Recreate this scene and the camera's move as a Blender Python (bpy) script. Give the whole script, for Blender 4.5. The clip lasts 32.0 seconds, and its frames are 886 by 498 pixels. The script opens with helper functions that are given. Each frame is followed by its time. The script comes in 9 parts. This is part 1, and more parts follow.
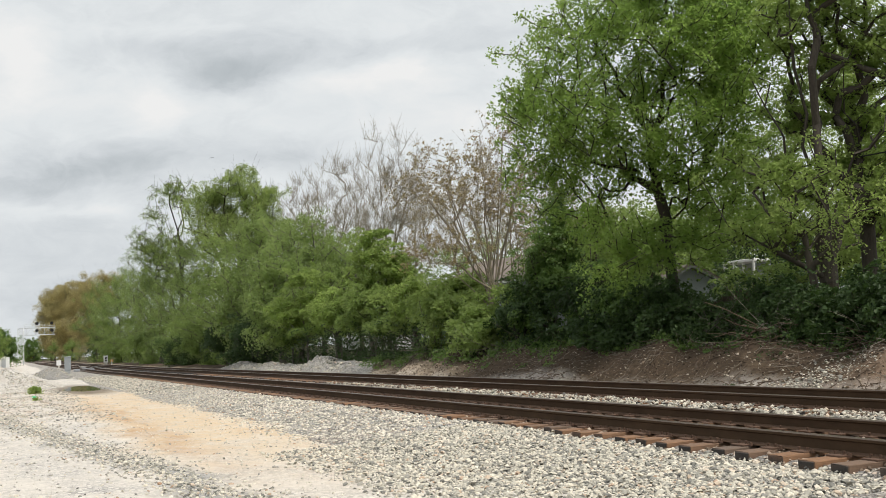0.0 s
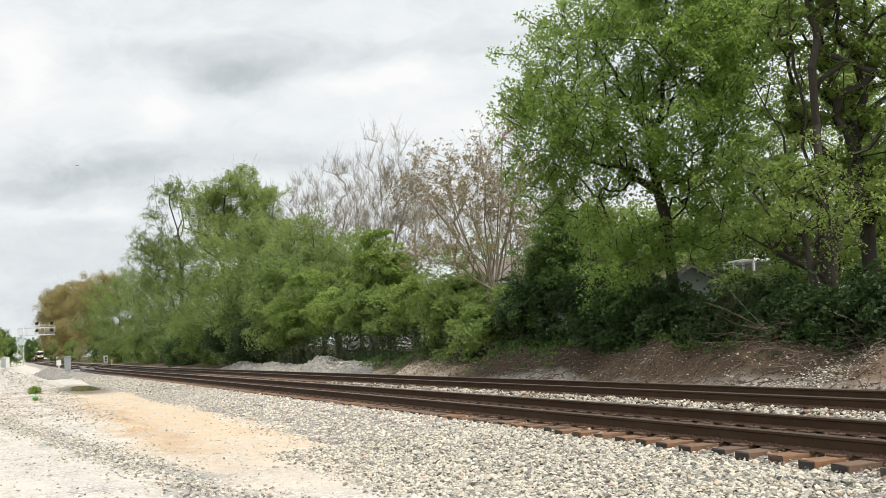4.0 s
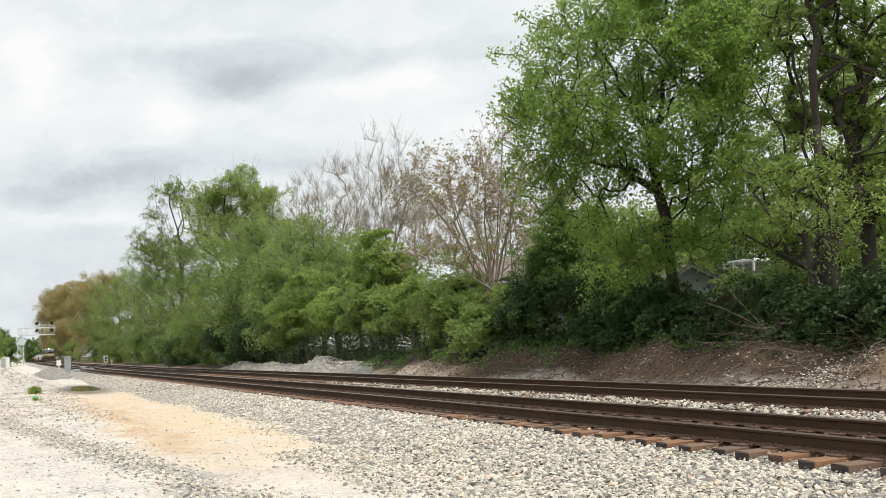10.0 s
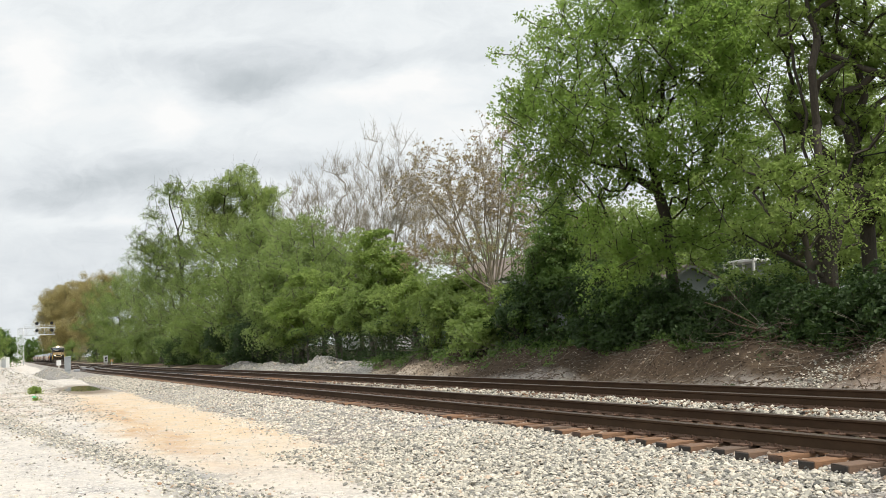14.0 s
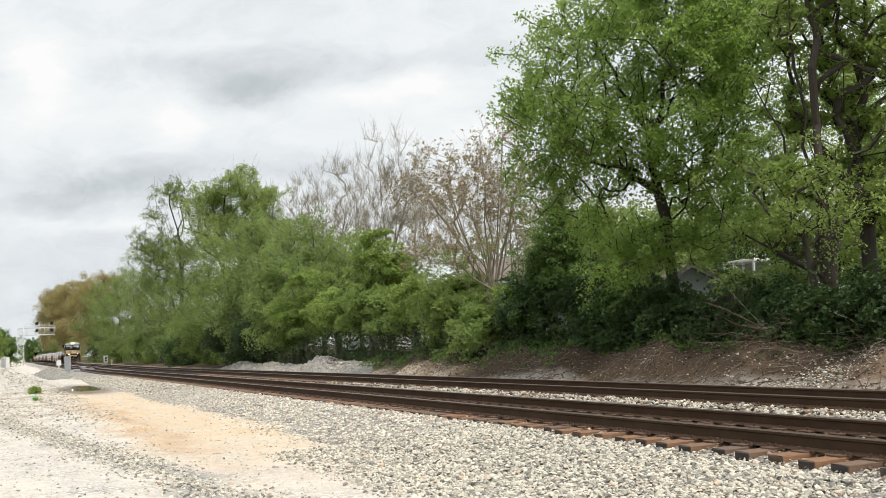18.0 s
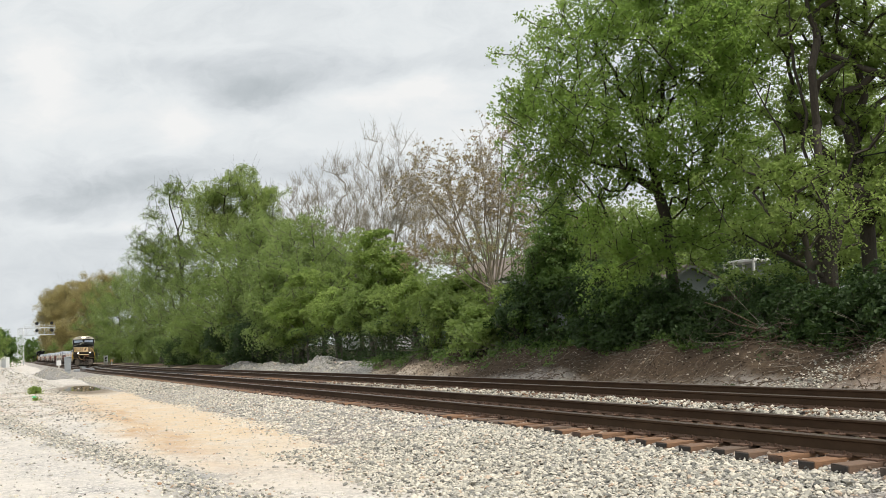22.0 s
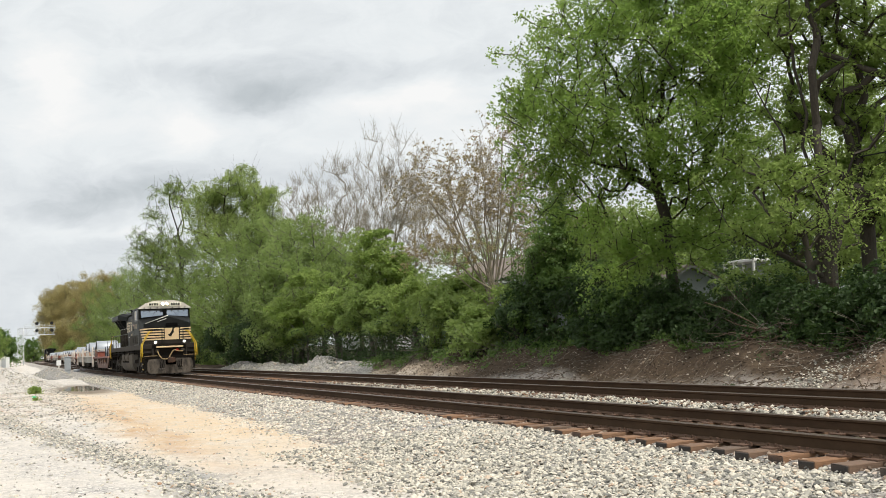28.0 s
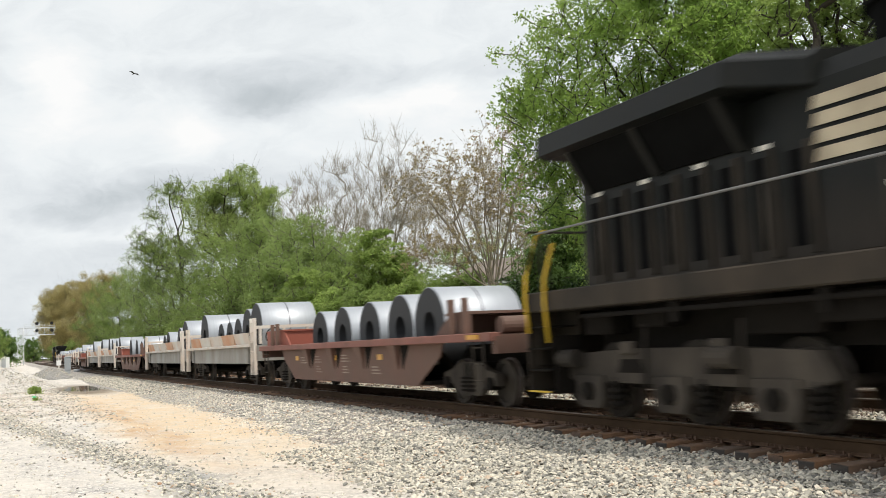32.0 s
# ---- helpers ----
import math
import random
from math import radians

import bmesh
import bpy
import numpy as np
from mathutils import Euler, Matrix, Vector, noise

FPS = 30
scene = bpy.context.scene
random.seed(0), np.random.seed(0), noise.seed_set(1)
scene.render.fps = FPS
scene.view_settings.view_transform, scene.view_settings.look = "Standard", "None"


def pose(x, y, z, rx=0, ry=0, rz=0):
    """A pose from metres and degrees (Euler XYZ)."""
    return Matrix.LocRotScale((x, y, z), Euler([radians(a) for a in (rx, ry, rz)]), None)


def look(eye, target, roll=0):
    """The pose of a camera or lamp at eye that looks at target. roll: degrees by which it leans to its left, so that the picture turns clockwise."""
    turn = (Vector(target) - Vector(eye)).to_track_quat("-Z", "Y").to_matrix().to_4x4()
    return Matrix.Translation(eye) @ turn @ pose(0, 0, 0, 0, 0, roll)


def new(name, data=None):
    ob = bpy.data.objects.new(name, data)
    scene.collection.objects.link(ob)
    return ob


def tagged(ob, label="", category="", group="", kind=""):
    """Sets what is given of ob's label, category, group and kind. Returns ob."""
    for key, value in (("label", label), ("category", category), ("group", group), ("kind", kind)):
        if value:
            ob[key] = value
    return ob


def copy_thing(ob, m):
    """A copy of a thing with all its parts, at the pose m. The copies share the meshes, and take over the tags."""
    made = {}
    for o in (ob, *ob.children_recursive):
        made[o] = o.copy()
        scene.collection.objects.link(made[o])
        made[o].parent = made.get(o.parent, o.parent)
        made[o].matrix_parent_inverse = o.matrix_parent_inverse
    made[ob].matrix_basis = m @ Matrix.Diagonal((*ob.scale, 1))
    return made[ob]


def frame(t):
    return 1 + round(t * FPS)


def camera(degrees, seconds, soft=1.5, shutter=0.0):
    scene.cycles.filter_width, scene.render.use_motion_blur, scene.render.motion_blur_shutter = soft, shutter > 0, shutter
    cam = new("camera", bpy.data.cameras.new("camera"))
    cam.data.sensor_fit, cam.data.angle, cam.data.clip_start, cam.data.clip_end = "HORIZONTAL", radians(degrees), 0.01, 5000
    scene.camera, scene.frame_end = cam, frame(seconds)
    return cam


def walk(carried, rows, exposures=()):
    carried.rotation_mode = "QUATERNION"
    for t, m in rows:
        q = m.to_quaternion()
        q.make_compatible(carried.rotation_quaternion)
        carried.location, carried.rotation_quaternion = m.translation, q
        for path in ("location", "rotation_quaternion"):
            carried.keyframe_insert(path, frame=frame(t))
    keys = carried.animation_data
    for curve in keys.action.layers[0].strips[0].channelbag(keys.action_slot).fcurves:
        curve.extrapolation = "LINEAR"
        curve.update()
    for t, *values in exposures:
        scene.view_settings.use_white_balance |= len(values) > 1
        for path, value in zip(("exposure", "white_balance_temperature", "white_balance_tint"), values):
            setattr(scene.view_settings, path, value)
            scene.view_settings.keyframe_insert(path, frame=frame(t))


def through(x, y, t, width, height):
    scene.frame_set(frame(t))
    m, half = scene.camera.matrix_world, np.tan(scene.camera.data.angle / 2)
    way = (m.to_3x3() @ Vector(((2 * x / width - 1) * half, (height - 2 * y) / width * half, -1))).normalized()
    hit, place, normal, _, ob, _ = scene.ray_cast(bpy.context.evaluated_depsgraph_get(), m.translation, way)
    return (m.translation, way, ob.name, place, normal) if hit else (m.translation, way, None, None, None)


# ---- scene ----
# Railway line with two tracks beside a wooded bank; x runs along the track, y away from the camera, z up.
RAIL = 0.40          # height of the railhead
SPACING = 4.15       # between the two track centres
SPEED = 16.636       # metres a second
EYE = (0.0, -8.781, 1.597)

cam = camera(48.62, 32.0, soft=0.6, shutter=0.38)
view = look(EYE, (-9.0888, -4.7163, 2.5332), -2.78)
walk(cam, [(0.0, view), (32.0, view)],
     exposures=[(0.0, -0.18), (1.2, -0.08), (2.4, 0.0), (19.5, 0.0), (21.0, -0.12), (25.0, -0.12), (27.5, -0.06), (29.5, -0.04), (30.5, 0.0), (32.0, 0.0)])

SUN_EL, SUN_AZ = radians(60), math.atan2(0.36, 0.93)
sun_dir = Vector((math.cos(SUN_EL) * math.cos(SUN_AZ), math.cos(SUN_EL) * math.sin(SUN_AZ), math.sin(SUN_EL)))
sun = new("sun", bpy.data.lights.new("sun", "SUN"))
sun.data.energy, sun.data.angle, sun.data.color = 3.1, radians(5.0), (1.0, 0.95, 0.86)
sun.matrix_world = look(sun_dir * 300, (0, 0, 0))


# ---- node helpers ----
class Nodes:
    """Short hand for building a node tree."""
    def __init__(self, tree):
        self.tree = tree
        tree.nodes.clear()

    def add(self, kind, links=None, **values):
        n = self.tree.nodes.new(kind)
        for k, v in values.items():
            setattr(n, k, v)
        for k, v in (links or {}).items():
            self.put(n.inputs[k], v)
        return n

    def put(self, socket, v):
        if isinstance(v, bpy.types.NodeSocket):
            self.tree.links.new(v, socket)
        else:
            socket.default_value = v

    def ramp(self, fac, *stops):
        n = self.add("ShaderNodeValToRGB", {"Fac": fac})
        e = n.color_ramp.elements
        while len(e) < len(stops):
            e.new(0.5)
        for el, (pos, col) in zip(e, stops):
            el.position, el.color = pos, (*col, 1) if len(col) == 3 else col
        return n.outputs["Color"]

    def mix(self, fac, a, b, blend="MIX"):
        n = self.add("ShaderNodeMix", data_type="RGBA", blend_type=blend)
        for i, v in ((0, fac), (6, a), (7, b)):
            self.put(n.inputs[i], (*v, 1) if isinstance(v, tuple) and len(v) == 3 else v)
        return n.outputs[2]

    def noise(self, vec, scale, detail=4.0, rough=0.55, distortion=0.0):
        return self.add("ShaderNodeTexNoise", {"Vector": vec, "Scale": scale, "Detail": detail, "Roughness": rough, "Distortion": distortion}).outputs["Fac"]

    def voronoi(self, vec, scale, feature="F1"):
        return self.add("ShaderNodeTexVoronoi", {"Vector": vec, "Scale": scale}, feature=feature)

    def math(self, op, a, b=0.0, c=0.0, clamp=False):
        n = self.add("ShaderNodeMath", operation=op, use_clamp=clamp)
        for i, v in enumerate((a, b, c)):
            self.put(n.inputs[i], v)
        return n.outputs[0]

    def scaled(self, vec, sx, sy, sz):
        return self.add("ShaderNodeMapping", {"Vector": vec, "Scale": (sx, sy, sz)}).outputs[0]


def surface(name, build, rough=0.8, metal=0.0, bump=0.0, bump_size=0.02, spec=0.5):
    """A Principled material; build(n, coord) returns colour and, if wanted, height and roughness."""
    m = bpy.data.materials.new(name)
    m.use_nodes = True
    n = Nodes(m.node_tree)
    coord = n.add("ShaderNodeTexCoord").outputs["Object"]
    made = build(n, coord)
    col, height, rgh = (made + (None, None))[:3] if isinstance(made, tuple) and not isinstance(made[0], float) else (made, None, None)
    if isinstance(col, tuple):
        col = (*col, 1)
    b = n.add("ShaderNodeBsdfPrincipled", {"Base Color": col, "Roughness": rgh if rgh is not None else rough, "Metallic": metal, "Specular IOR Level": spec})
    if height is not None and bump:
        bp = n.add("ShaderNodeBump", {"Strength": bump, "Distance": bump_size, "Height": height})
        n.put(b.inputs["Normal"], bp.outputs[0])
    n.add("ShaderNodeOutputMaterial", {"Surface": b.outputs[0]})
    return m


def painted(name, col, dirt=(0.10, 0.075, 0.055), amount=0.5, rough=0.5, metal=0.0, scale=1.3, spec=0.4, low=None):
    """Weathered paint: base colour with rust or dust in patches and streaks, and fine grain."""
    def build(n, c):
        big = n.noise(n.scaled(c, 1, 1, 0.45), scale, 5, 0.62)
        fine = n.noise(c, 22, 4, 0.6)
        f = n.math("MULTIPLY", n.math("MULTIPLY_ADD", big, 2.6, -0.95, True), amount, clamp=True)
        k = n.mix(f, col, dirt)
        k = n.mix(n.math("MULTIPLY", fine, 0.35), k, tuple(v * 0.55 for v in col))
        if low:
            # road dust thrown up over the lower body
            z = n.add("ShaderNodeSeparateXYZ", {"Vector": c}).outputs[2]
            up = n.add("ShaderNodeMapRange", {"Value": n.math("ADD", z, n.math("MULTIPLY_ADD", big, 1.2, -0.6)), "From Min": low[0], "From Max": low[1]}).outputs[0]
            streak = n.noise(n.scaled(c, 7, 7, 0.25), 1.0, 4, 0.6)
            k = n.mix(n.math("MULTIPLY", n.math("MULTIPLY", up, streak), 1.1, clamp=True), k, (0.062, 0.045, 0.032))
        return k, fine, n.math("MULTIPLY_ADD", big, 0.35, rough - 0.15)
    return surface(name, build, rough, metal, 0.15, 0.01, spec)


def plain(name, col, rough=0.6, metal=0.0, vary=0.35, scale=9.0, spec=0.5):
    def build(n, c):
        f = n.noise(c, scale, 4, 0.6)
        return n.mix(f, tuple(v * (1 - vary) for v in col), tuple(min(1, v * (1 + vary)) for v in col)), f
    return surface(name, build, rough, metal, 0.2, 0.01, spec)


def glowing(name, col, power):
    m = bpy.data.materials.new(name)
    m.use_nodes = True
    n = Nodes(m.node_tree)
    e = n.add("ShaderNodeEmission", {"Color": (*col, 1), "Strength": power})
    n.add("ShaderNodeOutputMaterial", {"Surface": e.outputs[0]})
    return m


def foliage(name, a, b, through=0.35):
    """Leaf: diffuse with light passing through, each leaf of its own tone."""
    m = bpy.data.materials.new(name)
    m.use_nodes = True
    n = Nodes(m.node_tree)
    rnd = n.add("ShaderNodeNewGeometry").outputs["Random Per Island"]
    c = n.add("ShaderNodeTexCoord").outputs["Object"]
    patch = n.noise(c, 0.55, 3, 0.6)
    f = n.math("ADD", n.math("MULTIPLY", rnd, 0.6), n.math("MULTIPLY_ADD", patch, 1.2, -0.4), clamp=True)
    col = n.mix(f, a, b)
    d = n.add("ShaderNodeBsdfPrincipled", {"Base Color": col, "Roughness": 0.55, "Specular IOR Level": 0.35})
    t = n.add("ShaderNodeBsdfTranslucent", {"Color": n.mix(0.5, col, tuple(min(1, v * 1.7) for v in b))})
    s = n.add("ShaderNodeMixShader", {"Fac": through, 1: d.outputs[0], 2: t.outputs[0]})
    n.add("ShaderNodeOutputMaterial", {"Surface": s.outputs[0]})
    return m


def cloud_colour(n, vec):
    """Broken overcast: white tops, grey-blue undersides, a little pale sky."""
    v = n.scaled(vec, 1.0, 1.0, 2.6)
    big = n.noise(v, 2.3, 6, 0.52, 0.25)
    mid = n.noise(n.add("ShaderNodeMapping", {"Vector": v, "Location": (3.1, 1.7, 0.4)}).outputs[0], 5.5, 6, 0.55, 0.2)
    f = n.math("ADD", n.math("MULTIPLY", big, 0.68), n.math("MULTIPLY", mid, 0.32))
    return n.ramp(f, (0.36, (0.50, 0.53, 0.58)), (0.43, (0.66, 0.69, 0.73)), (0.50, (0.83, 0.855, 0.87)), (0.56, (0.93, 0.94, 0.945)), (0.63, (1.0, 1.0, 1.0)))


world = bpy.data.worlds.new("sky")
scene.world = world
world.use_nodes = True
wn = Nodes(world.node_tree)
sky = wn.add("ShaderNodeTexSky", sky_type="NISHITA", sun_disc=False, sun_elevation=SUN_EL, sun_rotation=math.pi / 2 - SUN_AZ)
wdir = wn.add("ShaderNodeTexCoord").outputs["Generated"]
blue = wn.add("ShaderNodeBackground", {"Color": sky.outputs[0], "Strength": 0.10})
grey = wn.add("ShaderNodeBackground", {"Color": cloud_colour(wn, wdir), "Strength": 1.38})
both = wn.add("ShaderNodeMixShader", {"Fac": 0.85, 1: blue.outputs[0], 2: grey.outputs[0]})
wn.add("ShaderNodeOutputWorld", {"Surface": both.outputs[0]})


# ---- mesh helpers ----
def mesh_object(name, verts, faces, mats, parent=None, index=None, smooth=False, label=""):
    me = bpy.data.meshes.new(name)
    me.from_pydata([tuple(v) for v in verts], [], faces)
    for m in mats if isinstance(mats, (list, tuple)) else [mats]:
        me.materials.append(m)
    if index is not None:
        me.polygons.foreach_set("material_index", np.asarray(index, dtype=np.int32))
    if smooth:
        me.polygons.foreach_set("use_smooth", np.ones(len(me.polygons), dtype=bool))
    me.update()
    ob = new(name, me)
    ob.parent = parent
    return tagged(ob, label)


def fast_mesh(name, verts, faces, mat, smooth=False):
    """A mesh from numpy arrays; faces is (n, 3) or (n, 4)."""
    me = bpy.data.meshes.new(name)
    k = faces.shape[1]
    me.vertices.add(len(verts))
    me.vertices.foreach_set("co", np.ascontiguousarray(verts, dtype=np.float32).ravel())
    me.loops.add(faces.size)
    me.loops.foreach_set("vertex_index", np.ascontiguousarray(faces, dtype=np.int32).ravel())
    me.polygons.add(len(faces))
    me.polygons.foreach_set("loop_start", np.arange(0, faces.size, k, dtype=np.int32))
    me.polygons.foreach_set("use_smooth", np.full(len(faces), smooth, dtype=bool))
    me.materials.append(mat)
    me.update(calc_edges=True)
    return me


def part(name, bm, material, parent, label="", smooth=False):
    """Links a bmesh as one mesh object under a thing or a part."""
    me = bpy.data.meshes.new(name)
    if smooth:
        for f in bm.faces:
            f.smooth = True
    bm.to_mesh(me)
    bm.free()
    for m in material if isinstance(material, (list, tuple)) else [material]:
        me.materials.append(m)
    ob = new(name, me)
    ob.parent = parent
    return tagged(ob, label)


def add_box(bm, x0, x1, y0, y1, z0, z1, mat=0, bevel=0.0):
    r = bmesh.ops.create_cube(bm, size=1.0, matrix=Matrix.Translation(((x0 + x1) / 2, (y0 + y1) / 2, (z0 + z1) / 2)) @ Matrix.Diagonal((abs(x1 - x0), abs(y1 - y0), abs(z1 - z0), 1)))
    vs = r["verts"]
    fs = {f for v in vs for f in v.link_faces}
    for f in fs:
        f.material_index = mat
    if bevel:
        es = list({e for v in vs for e in v.link_edges})
        out = bmesh.ops.bevel(bm, geom=es, offset=bevel, segments=1, affect="EDGES", profile=0.5)
        for f in out["faces"]:
            f.material_index = mat
    return vs


def add_prism(bm, outline, y0, y1, axis="y", mat=0):
    """Extrudes an outline of (a, b) points. axis y: (x, z) outline; axis x: (y, z) outline; axis z: (x, y)."""
    def at(a, b, c):
        return {"y": (a, c, b), "x": (c, a, b), "z": (a, b, c)}[axis]
    lo = [bm.verts.new(at(a, b, y0)) for a, b in outline]
    hi = [bm.verts.new(at(a, b, y1)) for a, b in outline]
    k = len(outline)
    made = [bm.faces.new(lo[::-1]), bm.faces.new(hi)]
    for i in range(k):
        made.append(bm.faces.new((lo[i], lo[(i + 1) % k], hi[(i + 1) % k], hi[i])))
    for f in made:
        f.material_index = mat
    bmesh.ops.recalc_face_normals(bm, faces=made)
    return lo + hi


def add_cyl(bm, p, q, r, r2=None, seg=12, mat=0, caps=True):
    p, q = Vector(p), Vector(q)
    d = q - p
    m = Matrix.Translation((p + q) / 2) @ d.to_track_quat("Z", "Y").to_matrix().to_4x4()
    out = bmesh.ops.create_cone(bm, cap_ends=caps, cap_tris=False, segments=seg, radius1=r, radius2=r if r2 is None else r2, depth=d.length, matrix=m)
    for f in {f for v in out["verts"] for f in v.link_faces}:
        f.material_index = mat
    return out["verts"]


def add_pipe(bm, pts, r, seg=6, mat=0):
    """A bent bar through the points."""
    pts = [Vector(p) for p in pts]
    rings = []
    for i, p in enumerate(pts):
        d = (pts[min(i + 1, len(pts) - 1)] - pts[max(i - 1, 0)]).normalized()
        a = d.cross(Vector((0, 0, 1)) if abs(d.z) < 0.9 else Vector((1, 0, 0))).normalized()
        b = d.cross(a)
        rings.append([bm.verts.new(p + r * (a * math.cos(2 * math.pi * k / seg) + b * math.sin(2 * math.pi * k / seg))) for k in range(seg)])
    fs = [bm.faces.new(rings[0][::-1]), bm.faces.new(rings[-1])]
    for u, v in zip(rings, rings[1:]):
        for k in range(seg):
            fs.append(bm.faces.new((u[k], u[(k + 1) % seg], v[(k + 1) % seg], v[k])))
    for f in fs:
        f.material_index = mat
        f.smooth = True
    bmesh.ops.recalc_face_normals(bm, faces=fs)


def eased(pts, steps=4):
    """The points of a smooth bend through pts."""
    p = [Vector(q) for q in pts]
    p = [p[0] * 2 - p[1]] + p + [p[-1] * 2 - p[-2]]
    out = []
    for a, b, c, d in zip(p, p[1:], p[2:], p[3:]):
        for k in range(steps):
            t = k / steps
            out.append(0.5 * (2 * b + (c - a) * t + (2 * a - 5 * b + 4 * c - d) * t * t + (3 * b - a - 3 * c + d) * t ** 3))
    return out + [p[-2]]


def empty(name, m, label, category, group=""):
    e = new(name)
    e.matrix_world = m
    return tagged(e, label, category, group)


def smoothstep(a, b, x):
    t = np.clip((np.asarray(x, dtype=float) - a) / (b - a), 0, 1)
    return t * t * (3 - 2 * t)


# ---- the lie of the land ----
def grade(x):
    """The line climbs gently away in the distance, by a slope fitted to the camera's view."""
    return 0.0027 * np.maximum(0, -np.asarray(x, dtype=float) - 100) * (np.asarray(x) > -1500) + 3.78 * (np.asarray(x) <= -1500)


def train_y(x):
    """The crossover: the train comes on the far track and changes to the near one."""
    return SPACING * (1 - smoothstep(-222, -105, x))


def wave(x, y, s, k=0.0):
    return np.sin(x * s + k) * np.cos(y * s * 1.3 + 1.7 * k) + 0.5 * np.sin(x * s * 2.3 + y * s * 1.9 + k)


def mound(x, y, cx, cy, rx, ry, h):
    d = np.sqrt(((x - cx) / rx) ** 2 + ((y - cy) / ry) ** 2)
    return h * np.clip(1 - d, 0, 1) ** 1.25


def land(x, y):
    x, y = np.asarray(x, dtype=float), np.asarray(y, dtype=float)
    z = grade(x) + 0.012 * wave(x, y, 0.9) + 0.02 * wave(x, y, 0.23, 1.1)
    side = smoothstep(-62, -36, x) * 0.75 + 0.25
    bank = smoothstep(6.9, 9.6, y + 0.25 * wave(x, y, 0.6, 0.4)) * (1.15 * side) + smoothstep(10, 30, y) * 0.5 * side
    z = z + bank * (1 + 0.10 * wave(x, y, 1.3, 2.0)) + smoothstep(7, 9, y) * 0.05 * wave(x, y, 2.1, 0.9)
    z = z + mound(x, y, -72, -9.8, 17, 3.2, 0.3) + mound(x, y, -97, -5.0, 13, 2.4, 0.2)
    z = z - 0.13 * np.exp(-(((x + 57.5) / 9.0) ** 2 + ((y + 4.9 + 0.07 * (x + 57.5)) / 1.5) ** 2))
    return z


def bed(x, y):
    """Top of the ballast, across both tracks."""
    x, y = np.asarray(x, dtype=float), np.asarray(y, dtype=float)
    top = 0.158 + 0.012 * wave(x, y, 3.1) + grade(x)
    near = smoothstep(-4.9, -1.3, y + 0.2 * wave(x, y, 0.5, 0.3))
    far = 1 - smoothstep(SPACING + 1.7, SPACING + 3.2, y + 0.15 * wave(x, y, 0.6, 1.3))
    low = 0.02 * np.exp(-((y - SPACING / 2) / 0.6) ** 2) + 0.062 * (1 - smoothstep(-1.40, -1.10, y)) * smoothstep(-17, -9, x) * (1 - 0.45 * (1 - smoothstep(-3.4, -1.5, y)))
    return top - 0.20 * (1 - near) - 0.30 * (1 - far) - low - 0.30 * (1 - smoothstep(-4.7, -3.9, y))


# ---- materials of the ground ----
def stone_mix(n, c, scale, tones):
    v = n.voronoi(c, scale)
    edge = n.voronoi(c, scale, "DISTANCE_TO_EDGE").outputs["Distance"]
    pick = n.add("ShaderNodeSeparateColor", {"Color": v.outputs["Color"]}).outputs[0]
    col = n.ramp(pick, *tones)
    h = n.math("MINIMUM", n.math("MULTIPLY", edge, 4.0), 0.6)
    # gaps between stones are painted darker, as the shade there
    return n.mix(n.math("MULTIPLY_ADD", edge, -7.0, 0.75, True), col, (0.19, 0.18, 0.165)), h


GREY_STONES = ((0.0, (0.26, 0.255, 0.245)), (0.3, (0.42, 0.405, 0.375)), (0.6, (0.55, 0.525, 0.475)), (0.85, (0.64, 0.605, 0.54)), (1.0, (0.44, 0.34, 0.26)))


